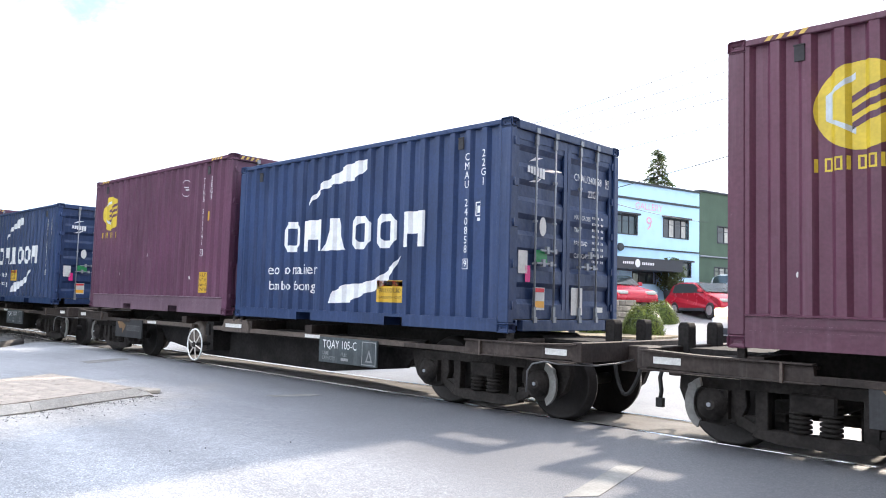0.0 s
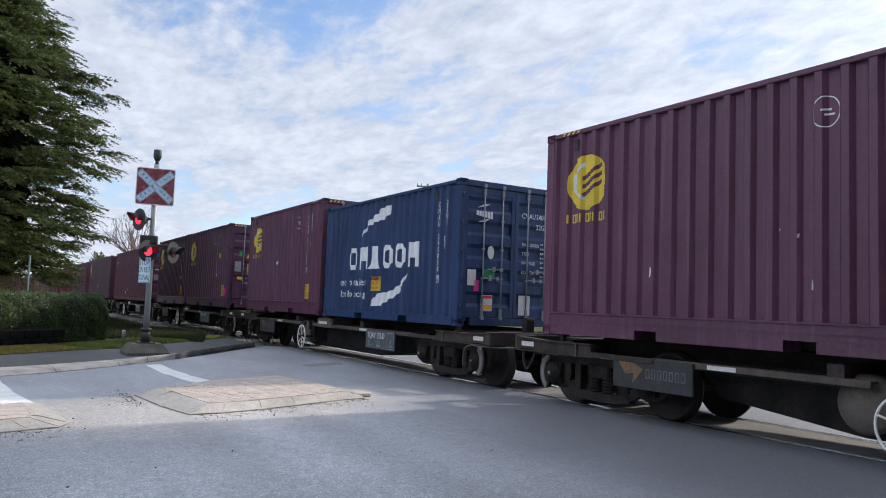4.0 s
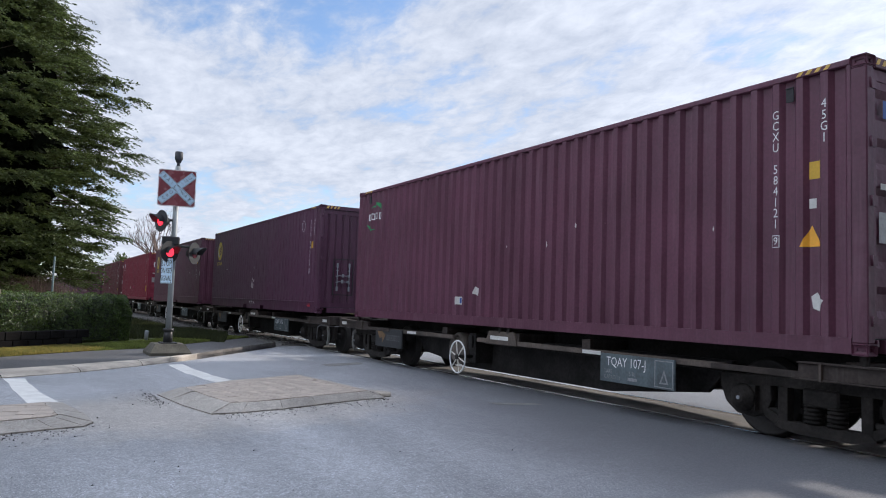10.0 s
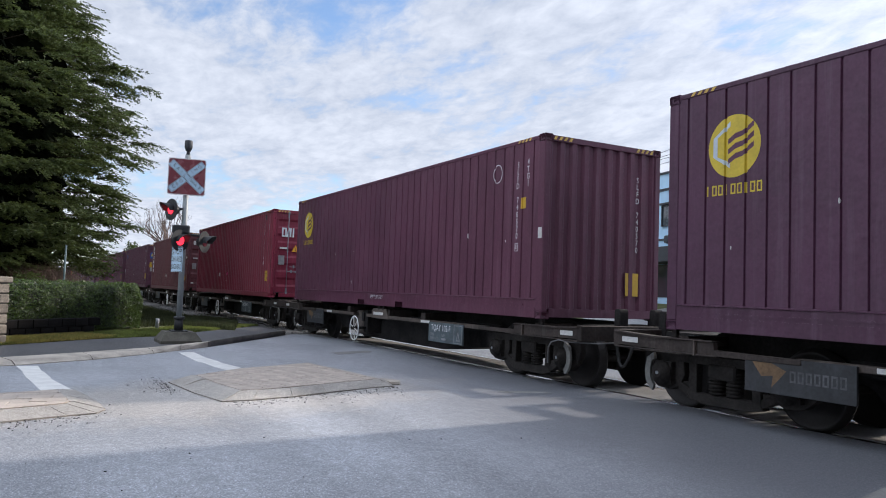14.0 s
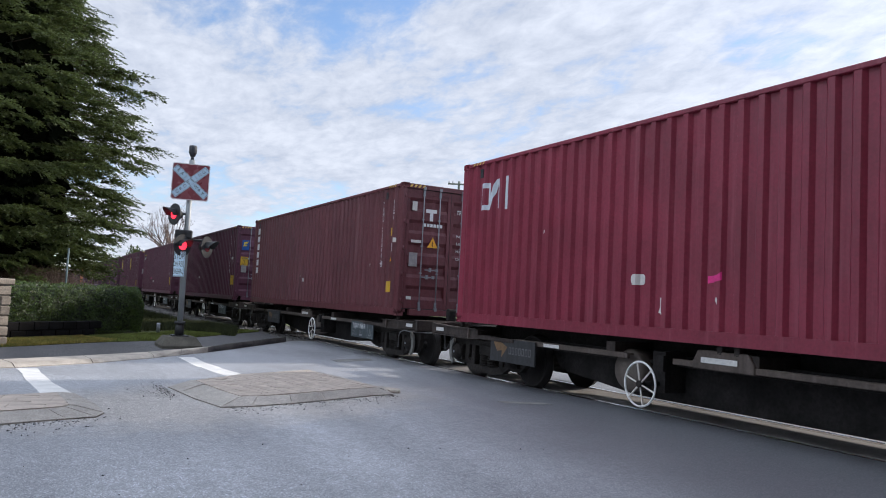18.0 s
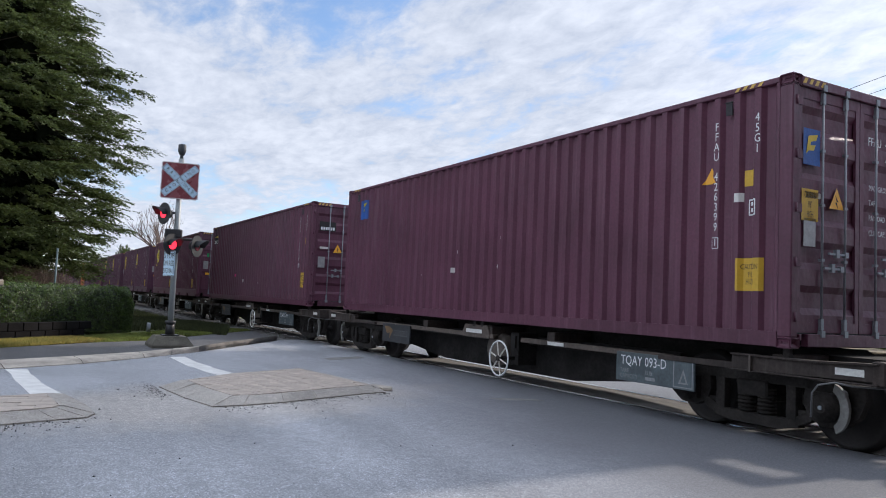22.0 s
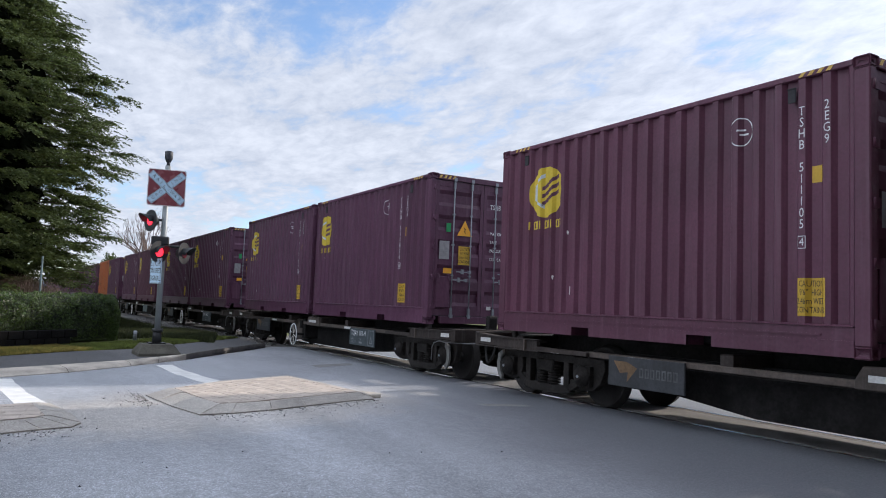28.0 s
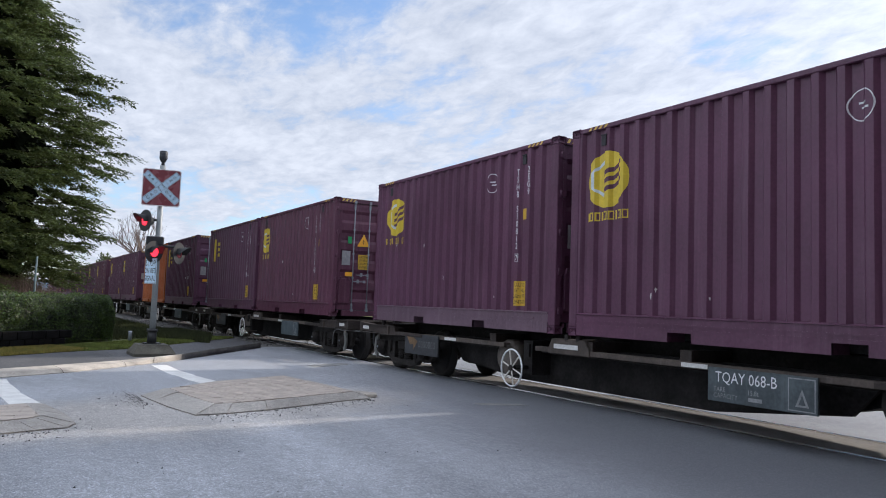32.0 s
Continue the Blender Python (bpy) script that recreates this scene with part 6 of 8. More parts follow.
def crossing_signal(at, facing, lit, bell=True, plate=(0.0, 0.0)):
    s = thing("crossing_signal", "railway crossing signal with red crossbuck sign and flashing lights", "railway signal", "crossing signals", at=at)
    bm = bmesh.new()
    prism(bm, [(-0.48, -0.42), (0.48, -0.42), (0.48, 0.42), (-0.48, 0.42)], 0, 0.06, "xy")
    lo = [bm.verts.new((x, y, 0.06)) for x, y in ((-0.48, -0.42), (0.48, -0.42), (0.48, 0.42), (-0.48, 0.42))]
    hi = [bm.verts.new((x, y, 0.24)) for x, y in ((-0.33, -0.3), (0.33, -0.3), (0.33, 0.3), (-0.33, 0.3))]
    bm.faces.new(hi)
    for i in range(4):
        bm.faces.new((lo[i], lo[(i + 1) % 4], hi[(i + 1) % 4], hi[i]))
    part("footing", done(bm, "footing", material("stained_concrete", (0.10, 0.095, 0.078), 0.9, 0, 0.35, 4, 40, 0.4)), s, None, "stained concrete footing block")
    part("base_shoe", mesh("base_shoe", SIGNAL, (box, -0.17, 0.17, -0.17, 0.17, 0.24, 0.265), (cyl, (0, 0, 0.26), (0, 0, 0.55), 0.10, 0.085, 16), (cyl, (0, 0, 0.50), (0, 0, 0.56), 0.115, None, 16)), s, None, "black cast base shoe")
    part("pole", mesh("pole", POLE, (cyl, (0, 0, 0.5), (0, 0, 4.1), 0.062, 0.058, 18)), s)
    if bell:
        part("bell", mesh("bell", TRIMDARK, (cyl, (0, 0, 4.1), (0, 0, 4.22), 0.04, 0.03, 12), (lathe, (0, 0, 4.18), (0, 0, 1), [(0, 0.05), (0.06, 0.075), (0.08, 0.085), (0.22, 0.085), (0.24, 0.07), (0.25, 0.001)], 20)), s, None, "dark grey cylindrical bell")
    sg = part("crossbuck_sign", mesh("crossbuck_sign", SIGN_RED, (prism, round_rect(0.39, 0.40, 0.05), -0.012, 0.012)), s, pose(0.10 * math.sin(radians(facing)), -0.10 * math.cos(radians(facing)), 3.60, 0, 0, facing), "red square board")
    part("sign_border", painted("sign_border", SIGN_WHITE, [(round_rect(0.387, 0.397, 0.048) + round_rect(0.375, 0.385, 0.042), [[i, (i + 1) % 20, (i + 1) % 20 + 20, i + 20] for i in range(20)])], None, -0.012, 0.002), sg)
    for k, (ang, text) in enumerate(((42, "CROSSING"), (-42, "RAIL WAY"))):
        c, n = math.cos(radians(ang)), math.sin(radians(ang))
        rot = lambda sh, c=c, n=n: ([(x * c - z * n, x * n + z * c) for x, z in sh[0]], sh[1])
        part("crossbuck_arm", painted("crossbuck_arm", SIGN_ARM, [rot(rect(-0.46, 0.46, -0.078, 0.078))], None, -0.012, 0.004 + 0.003 * (1 - k)), sg, None, "white crossbuck arm")
        part("arm_edge", painted("arm_edge", INK, [rot(frame_shape(-0.445, 0.445, -0.066, 0.066, 0.006))], None, -0.012, 0.0085), sg)
        for word, mid, long in (((text, 0.0, 0.80),) if " " not in text else (("RAIL", -0.20, 0.40), ("WAY", 0.25, 0.30))):
            part("arm_text", painted("arm_text", INK, [rot(moved(spread(word, 0.105, long), mid, 0))], None, -0.012, 0.010), sg, None, "black lettering")
    part("cross_arm", mesh("cross_arm", SIGNAL, (cyl, (0, 0, 2.34), (0.42, -0.02, 2.34), 0.028, None, 8)), s, pose(0, 0, 0, 0, 0, facing))
    part("cross_arm", mesh("cross_arm", SIGNAL, (cyl, (0.03, 0, 2.9), (-0.2, -0.02, 2.9), 0.028, None, 8)), s, pose(0, 0, 0, 0, 0, facing))
    part("junction_box", mesh("junction_box", SIGNAL, (box, -0.24, 0.12, -0.16, 0.14, 2.36, 2.54), bevel=0.02), s, pose(0, 0, 0, 0, 0, facing), "black junction box")
    st = part("stop_sign", mesh("stop_sign", SIGN_ARM, (box, -0.155, 0.155, -0.01, 0.01, -0.27, 0.27), bevel=0.006), s, pose(0.09 * math.sin(radians(facing - 42)) + plate[0], -0.09 * math.cos(radians(facing - 42)) + plate[1], 1.79, 0, 0, facing - 42), "white instruction plate")
    part("stop_text", painted("stop_text", INK, [moved(glyphs("STOP", 0.185, 1, "CENTER", 0.62), 0, 0.16), moved(glyphs("ON RED", 0.16, 1, "CENTER", 0.53), 0, 0), moved(glyphs("SIGNAL", 0.16, 1, "CENTER", 0.53), 0, -0.16), frame_shape(-0.147, 0.147, -0.26, 0.26, 0.008)], None, -0.01), st, None, "black lettering")
    return s


sig = crossing_signal(pose(-17.15, -5.2, 0.07, 0, 0, 0), 79, True, True, (0.15, -0.075))
flasher(sig, pose(0.03, -0.30, 2.87, 0, 0, 22), True)
flasher(sig, pose(0.2, -0.10, 2.2, 0, 0, 122), True)
flasher(sig, pose(0.18, 0.42, 2.20, 0, 0, 138), False)
sig2 = crossing_signal(pose(-11.7, 9.05, 0.25, 0, 0, 0), 40, True, False)
for p, on in (((-0.45, -0.02, 2.72, 0, 0, 40), False), ((-0.16, 0.1, 2.72, 0, 0, 75), False), ((0.27, 0.17, 2.70, 0, 0, 60), True), ((0.05, -0.12, 2.18, 0, 0, 62), False), ((-0.4, -0.1, 2.18, 0, 0, 42), True)):
    flasher(sig2, pose(*p), on)

# ---- hedge, wall, planting ----


def leaf_cloud(name, mat, P, Nn, size, seed, long=1.6):
    """Small leaves at the points P, turned roughly along Nn."""
    r = np.random.RandomState(seed)
    n = len(P)
    d = Nn + r.randn(n, 3) * 0.7
    d /= np.linalg.norm(d, axis=1, keepdims=True)
    u = np.cross(d, r.randn(n, 3)); u /= np.linalg.norm(u, axis=1, keepdims=True)
    v = np.cross(d, u)
    s = size * r.uniform(0.6, 1.4, (n, 1))
    V = np.stack([P - u * s * long, P - v * s * 0.6, P + u * s * long, P + v * s * 0.6], 1).reshape(-1, 3)
    return raw(name, mat, V, np.arange(4 * n).reshape(-1, 4))


def hedge(a, b, depth, z0, z1, seed):
    """A clipped hedge from a to b (its front foot), rounded at the end b."""
    h = thing("hedge", "dense clipped evergreen hedge with rounded end", "hedge")
    a, b = Vector(a), Vector(b)
    ln = (b - a).length
    u = (b - a) / ln
    nrm = Vector((-u.y, u.x))
    if nrm.dot(Vector((1, 0))) > 0:
        nrm = -nrm
    r = np.random.RandomState(seed)

    def surf(s, t, bulge):
        # s along, t round the section from front foot over the top to the back
        ang = t * math.pi
        rr = depth / 2
        x = s * ln
        end = max(0.0, (x - (ln - rr)) / rr)
        shrink = math.sqrt(max(0.02, 1 - min(1, end) ** 2))
        c = -math.cos(ang)
        cy = math.copysign(abs(c) ** 0.45, c) * rr * shrink
        lift = 0.30 * (1 - min(1, max(0, (s - 0.45) / 0.15)))
        cz = z0 + lift + (z1 - z0 - lift) * (math.sin(ang) ** 0.38) * (0.93 + 0.07 * shrink)
        p = a + u * x + nrm * (rr + cy)
        return np.array((p.x, p.y, cz))
    S, T = 60, 16
    # Solid dark shell paints the shade inside the hedge.
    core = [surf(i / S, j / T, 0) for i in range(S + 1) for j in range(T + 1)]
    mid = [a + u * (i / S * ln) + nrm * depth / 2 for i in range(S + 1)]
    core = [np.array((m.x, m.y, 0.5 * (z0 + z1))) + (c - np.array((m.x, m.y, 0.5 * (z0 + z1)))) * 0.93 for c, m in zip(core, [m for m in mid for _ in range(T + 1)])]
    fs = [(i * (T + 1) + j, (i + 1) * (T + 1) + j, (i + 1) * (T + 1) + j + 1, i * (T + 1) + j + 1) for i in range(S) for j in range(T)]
    part("twig_core", raw("twig_core", material("hedge_core", (0.018, 0.026, 0.012), 0.9, 0, 0.4, 6, 30, 0.5), core, fs), h, None, "dark green shell standing for inner shade")
    P, Q = [], []
    for _ in range(46000):
        s = r.rand() if r.rand() < 0.72 else 1 - 0.12 * r.rand()
        t = math.asin(r.rand() ** 2.63) / math.pi if r.rand() < 0.5 else r.uniform(0.0, 0.86)
        p = surf(s, t, 0)
        m = a + u * (s * ln) + nrm * depth / 2
        n = p - np.array((m.x, m.y, 0.5 * (z0 + z1)))
        n /= np.linalg.norm(n)
        wob = 0.05 * math.sin(9 * s * ln) * math.sin(7 * t * 3)
        P.append(p + n * (r.uniform(-0.07, 0.03) + wob)); Q.append(n)
    part("foliage", leaf_cloud("foliage", LEAF, np.array(P), np.array(Q), 0.017, seed + 1), h, None, "small glossy dark green leaves")


hedge((-16.9, -10.3), (-22.3, -5.05), 1.5, 0.12, 1.29, 11)
low_wall = thing("retaining_wall", "low concrete-block wall, coloured near-black for the shade under the hedge", "wall", kind="structure")
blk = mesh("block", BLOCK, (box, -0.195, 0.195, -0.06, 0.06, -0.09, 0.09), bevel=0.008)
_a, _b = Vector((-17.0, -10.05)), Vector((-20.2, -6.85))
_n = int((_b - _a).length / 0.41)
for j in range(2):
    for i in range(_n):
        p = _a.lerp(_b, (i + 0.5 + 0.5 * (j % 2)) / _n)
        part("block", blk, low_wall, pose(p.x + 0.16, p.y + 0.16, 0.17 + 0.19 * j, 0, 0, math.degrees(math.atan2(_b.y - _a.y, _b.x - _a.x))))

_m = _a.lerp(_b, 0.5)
# Backing in the same shade colour closes a pale gap behind the blocks.
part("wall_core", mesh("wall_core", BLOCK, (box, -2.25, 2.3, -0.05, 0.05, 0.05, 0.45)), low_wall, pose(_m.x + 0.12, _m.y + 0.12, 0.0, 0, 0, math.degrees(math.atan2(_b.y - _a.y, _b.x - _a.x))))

pillar = thing("stone_pillar", "rough stone gate pillar with flat cap", "pillar")
_r = random.Random(8)
part("mortar_core", mesh("mortar_core", MORTAR, (box, -0.23, 0.23, -0.23, 0.23, 0.0, 1.17)), pillar, pose(-16.6, -8.78, 0.07, 0, 0, 40))
part("cap_stone", mesh("cap_stone", STONE, (box, -0.3, 0.3, -0.3, 0.3, 1.17, 1.29), bevel=0.02), pillar, pose(-16.6, -8.78, 0.07, 0, 0, 40))
for lvl in range(6):
    for side in range(4):
        w = _r.uniform(0.16, 0.30)
        for (s0, s1) in ((-0.255, -0.255 + w), (-0.255 + w + 0.015, 0.255)):
            if s1 - s0 > 0.06:
                bm = bmesh.new()
                box(bm, s0, s1, -0.265 + _r.uniform(-0.012, 0.012), -0.2, 0.01 + lvl * 0.193, 0.185 + lvl * 0.193)
                bmesh.ops.bevel(bm, geom=bm.edges[:], offset=0.02, segments=1, affect="EDGES")
                part("stone", done(bm, "stone", STONE), pillar, pose(-16.6, -8.78, 0.07, 0, 0, 40 + 90 * side))
brd = thing("notice_frame", "white framed notice board on posts", "notice board", at=pose(-15.6, -8.86, 0.07, 0, 0, 82))
part("board", mesh("board", material("notice_face", (0.25, 0.3, 0.38), 0.5), (box, -0.2, 0.2, -0.01, 0.01, 0.35, 0.95)), brd)
part("board_frame", mesh("board_frame", SIGN_WHITE, (box, -0.24, -0.2, -0.02, 0.02, 0, 1.0), (box, 0.2, 0.24, -0.02, 0.02, 0, 1.0), (box, -0.2, 0.2, -0.02, 0.02, 0.95, 1.0), (box, -0.2, 0.2, -0.02, 0.02, 0.31, 0.35)), brd)
mk = thing("marker_peg", "short pale marker peg at the hedge foot", "peg", at=pose(-21.6, -5.0, 0.08, 0, 12, 0), me=mesh("marker_peg", GALV, (cyl, (0, 0, 0), (0, 0, 0.3), 0.05, 0.05, 10)))


def limb(bm, p0, p1, r0, r1, n=7):
    cyl(bm, p0, p1, r0, r1, n, False)


def conifer(at, height, radius, base, seed, limbs=420, sprays=42000, name="conifer_tree", label="", leaf=0.2, droop=0.35, p=2.5, q_=0.8):
    """A broad evergreen: tapered trunk, level limbs, and flat drooping sprays set along them."""
    t = thing(name, label, "tree", at=at)
    r = np.random.RandomState(seed)
    bm = bmesh.new()
    for k in range(8):
        limb(bm, (0, 0, height * k / 8), (0, 0, height * (k + 1) / 8), radius * 0.06 * (1 - k / 8.5), radius * 0.06 * (1 - (k + 1) / 8.5), 10)
    part("trunk", done(bm, "trunk", BARK), t)
    bm = bmesh.new()
    P, D = [], []
    Z = np.array((0, 0, 1.0))
    for k in range(limbs):
        u = ((k + 0.5) / limbs)
        z = base + (height - base) * u
        R = radius * (1 - u ** p) ** q_ * r.uniform(0.70, 1.06) * (0.68 + 0.32 * min(1, u / 0.42))
        a = k * 2.39996 + r.uniform(-0.5, 0.5)
        d = np.array((math.cos(a), math.sin(a), 0))
        lat = np.array((-d[1], d[0], 0))
        rise = r.uniform(0.0, 0.2) + 0.25 * u
        root = Z * z
        knee = root + d * R * 0.5 + Z * rise * R * 0.5
        tip = root + d * R + Z * (rise * 0.55 - droop * 0.18) * R
        limb(bm, tuple(root), tuple(knee), 0.014 * radius, 0.008 * radius, 5)
        limb(bm, tuple(knee), tuple(knee + (tip - knee) * 0.7), 0.006 * radius, 0.004, 4)
        m = max(8, int(sprays / limbs * (R / radius) * 1.35))
        f = r.uniform(0.12, 1.0, m) ** 0.62
        on = np.where(f[:, None] < 0.5, root + (knee - root) * (f[:, None] / 0.5), knee + (tip - knee) * ((f[:, None] - 0.5) / 0.5))
        side = r.uniform(-1, 1, m) * (0.30 * R * (1.06 - f)) + r.randn(m) * 0.06
        pos = on + lat * side[:, None] + Z * (-np.abs(side)[:, None] * 0.35 - np.abs(r.randn(m, 1)) * 0.10)
        dirs = d * (0.75 + 0.4 * r.rand(m, 1)) + lat * np.sign(side)[:, None] * r.uniform(0.2, 0.9, (m, 1)) - Z * droop * r.uniform(0.2, 1.8, (m, 1))
        P.append(pos); D.append(dirs)
    part("branchwork", done(bm, "branchwork", BARK), t)
    P, D = np.concatenate(P), np.concatenate(D)
    D /= np.linalg.norm(D, axis=1, keepdims=True)
    n = len(P)
    up = Z + 0.45 * r.randn(n, 3)
    side_ = np.cross(D, up); side_ /= np.linalg.norm(side_, axis=1, keepdims=True)
    S = leaf * r.uniform(0.6, 1.5, (n, 1))
    V = []
    for k in range(3):
        b0 = P + D * S * (0.6 * k) - Z * S * 0.10 * k * k
        for sg in (-1, 1):
            e = b0 + D * S * 0.8 + side_ * S * sg * (0.72 - 0.16 * k) - Z * S * r.uniform(0.05, 0.5, (n, 1))
            w = (D * 0.8 - side_ * sg * 0.35) * S * 0.30
            V += [b0 - w * 0.5, b0 + w, e]
    V = np.stack(V, 1).reshape(-1, 3)
    part("crown", raw("crown", NEEDLE, V, np.arange(len(V)).reshape(-1, 3)), t, None, "layered drooping green sprays")
    return t


def cedar(at, height, radius, middle, reach, seed):
    """A great spreading conifer: level limbs that end in overlapping, drooping fans of needles, with gaps between them."""
    t = thing("cypress_tree", "huge dark green conifer with drooping layered branches", "tree", at=at)
    r = np.random.RandomState(seed)
    bm = bmesh.new()
    for k in range(8):
        limb(bm, (0, 0, height * k / 8), (0, 0, height * (k + 1) / 8), 0.55 * (1 - k / 8.5), 0.55 * (1 - (k + 1) / 8.5), 10)
    part("trunk", done(bm, "trunk", BARK), t)
    Z = np.array((0, 0, 1.0))

    def girth(z, a):
        """Reach of the crown at a height and bearing, uneven in lumps."""
        lump = noise.noise(Vector((2.2 * math.cos(a), 2.2 * math.sin(a), 0.55 * z + 5.0)))
        fine = noise.noise(Vector((6 * math.cos(a), 6 * math.sin(a), 1.6 * z)))
        return radius * max(0.08, 1 - ((z - middle) / reach) ** 2) * (0.97 + 0.16 * lump + 0.07 * fine)
    limbs = bmesh.new()
    P, D, S = [], [], []
    sites = 4300
    for k in range(sites):
        z = 1.1 + (height - 1.3) * ((k + r.rand()) / sites) ** 1.12
        a = k * 2.39996 + r.uniform(-0.25, 0.25)
        deep = r.choice((1.0, 0.92, 0.8, 0.66), p=(0.27, 0.30, 0.26, 0.17))
        tier = 0.62 + 0.10 * math.sin(3 * a)
        off = 2.5 * noise.noise(Vector((1.6 * math.cos(a), 1.6 * math.sin(a), 7.0)))
        z = 0.28 * z + 0.72 * (math.floor(z / tier + off) + 0.5 - off) * tier
        R = girth(z, a) * deep * r.uniform(0.93, 1.02)
        if deep > 0.9 and noise.noise(Vector((3.1 * math.cos(a), 3.1 * math.sin(a), 1.05 * z))) < -0.22:
            continue
        d, lat = np.array((math.cos(a), math.sin(a), 0)), np.array((-math.sin(a), math.cos(a), 0))
        size = r.uniform(0.75, 1.3) * (0.7 + 0.3 * min(1, R / 6))
        base = d * max(0.15, R - size * 0.8) + Z * z
        pitch, roll = r.uniform(0.02, 0.3), r.uniform(-0.16, 0.16)
        if k % 7 == 0:
            limb(limbs, tuple(d * 0.2 + Z * (z - 0.25 * R * r.uniform(0.1, 0.5))), tuple(base), 0.05, 0.012, 4)
        fingers = 9
        for q in range(fingers):
            w = (q / (fingers - 1) - 0.5) * 2
            e = d * (1.0 - 0.35 * abs(w)) + lat * w * r.uniform(0.6, 0.85) + Z * (pitch + roll * w + r.uniform(-0.08, 0.08))
            e /= np.linalg.norm(e)
            ln = size * (1.0 - 0.35 * abs(w)) * r.uniform(0.75, 1.15) * (1.16 if q == fingers // 2 else 1.0)
            m = int(38 * ln) + 10
            u = np.sort(r.rand(m, 1) ** 0.8, 0)
            P.append(base + e * ln * u - Z * (0.26 if q == fingers // 2 else 0.42) * ln * u ** 2.2 + r.randn(m, 3) * 0.02)
            side = np.cross(e, Z) * np.where(np.arange(m) % 2, 1, -1)[:, None]
            D.append(e * 0.7 + side * r.uniform(0.35, 1.0, (m, 1)) * (1.0 - 0.65 * u) - Z * r.uniform(-0.1, 0.5, (m, 1)))
            S.append(np.full((m, 1), 1.0) - 0.45 * u)
    part("branchwork", done(limbs, "branchwork", BARK), t)
    # Near-black ragged shell stands for the shade between the branches.
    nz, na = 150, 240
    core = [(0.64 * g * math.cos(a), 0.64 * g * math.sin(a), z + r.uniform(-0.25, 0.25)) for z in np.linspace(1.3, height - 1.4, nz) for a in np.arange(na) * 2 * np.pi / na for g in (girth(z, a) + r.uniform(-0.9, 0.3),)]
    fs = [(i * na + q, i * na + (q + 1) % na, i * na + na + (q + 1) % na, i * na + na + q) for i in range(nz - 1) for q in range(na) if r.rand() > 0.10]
    part("twig_core", raw("twig_core", DARKLEAF, core, fs), t, None, "near-black shell standing for the inner shade")
    P, D, S = np.concatenate(P), np.concatenate(D), np.concatenate(S)
    D /= np.linalg.norm(D, axis=1, keepdims=True)
    n = len(P)
    W = np.cross(D, Z * 0.6 + r.randn(n, 3) * 0.5); W /= np.linalg.norm(W, axis=1, keepdims=True)
    ln, wd = S * r.uniform(0.08, 0.16, (n, 1)), r.uniform(0.017, 0.032, (n, 1))
    V = np.stack([P - W * wd, P + W * wd, P + D * ln], 1).reshape(-1, 3)
    part("crown", raw("crown", NEEDLE, V, np.arange(3 * n).reshape(-1, 3)), t, None, "layered drooping green sprays")


cedar(pose(-31.0, -12.2, 0), 16.0, 8.1, 5.7, 10.4, 21)
conifer(pose(-33.0, 53.5, 1.7), 14.0, 3.4, 1.5, 22, 160, 7000, "pine_tree", "distant dark conical pine above the roofs", 0.26, 0.2, 1.0, 0.9)


def bare_tree(at, h, spread, seed, name, label, twigs=5):
    t = thing(name, label, "tree", at=at)
    r = random.Random(seed)
    bm, bm2 = bmesh.new(), bmesh.new()

    def grow(p, d, ln, rad, lvl):
        q = p + d * ln
        limb(bm if lvl < 2 else bm2, p, q, rad, rad * 0.68, 5 if lvl > 1 else 8)
        if lvl >= twigs:
            return
        for _ in range(3 if lvl < 3 else 2):
            e = Vector((r.uniform(-1, 1), r.uniform(-1, 1), r.uniform(0.1, 1.0)))
            grow(p + d * ln * r.uniform(0.6, 1.0), (d * 0.9 + e * spread).normalized(), ln * r.uniform(0.62, 0.85), rad * 0.6, lvl + 1)
    grow(Vector((0, 0, 0)), Vector((0, 0, 1)), h * 0.28, h * 0.022, 0)
    part("trunk", done(bm, "trunk", BARK, 0, False), t)
    part("twig_crown", done(bm2, "twig_crown", TWIG, 0, False), t, None, "bare winter twigs")


bare_tree(pose(-72, 3.9, 0), 10.5, 0.75, 31, "bare_tree", "leafless winter tree beyond the track", 7)


def shrub(at, rx, ry, rz, n, mat, seed, name, label, size=0.03, core=(0.02, 0.028, 0.012)):
    t = thing(name, label, "shrub", at=at)
    r = np.random.RandomState(seed)
    d = r.randn(n, 3); d[:, 2] = np.abs(d[:, 2]) * 0.9 + 0.02
    d /= np.linalg.norm(d, axis=1, keepdims=True)
    k = 1 + 0.10 * np.sin(5 * d[:, :1] + seed) * np.sin(6 * d[:, 1:2]) + 0.05 * r.randn(n, 1)
    part("foliage", leaf_cloud("foliage", mat, d * np.array((rx, ry, rz)) * k, d, size, seed), t)
    # Dark inner dome gives the shrub its inside shade by colour.
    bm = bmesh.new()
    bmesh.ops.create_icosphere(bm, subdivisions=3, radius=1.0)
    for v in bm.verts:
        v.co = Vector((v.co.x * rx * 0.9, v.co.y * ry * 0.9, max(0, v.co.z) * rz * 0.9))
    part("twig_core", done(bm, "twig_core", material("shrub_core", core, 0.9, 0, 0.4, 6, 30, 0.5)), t)


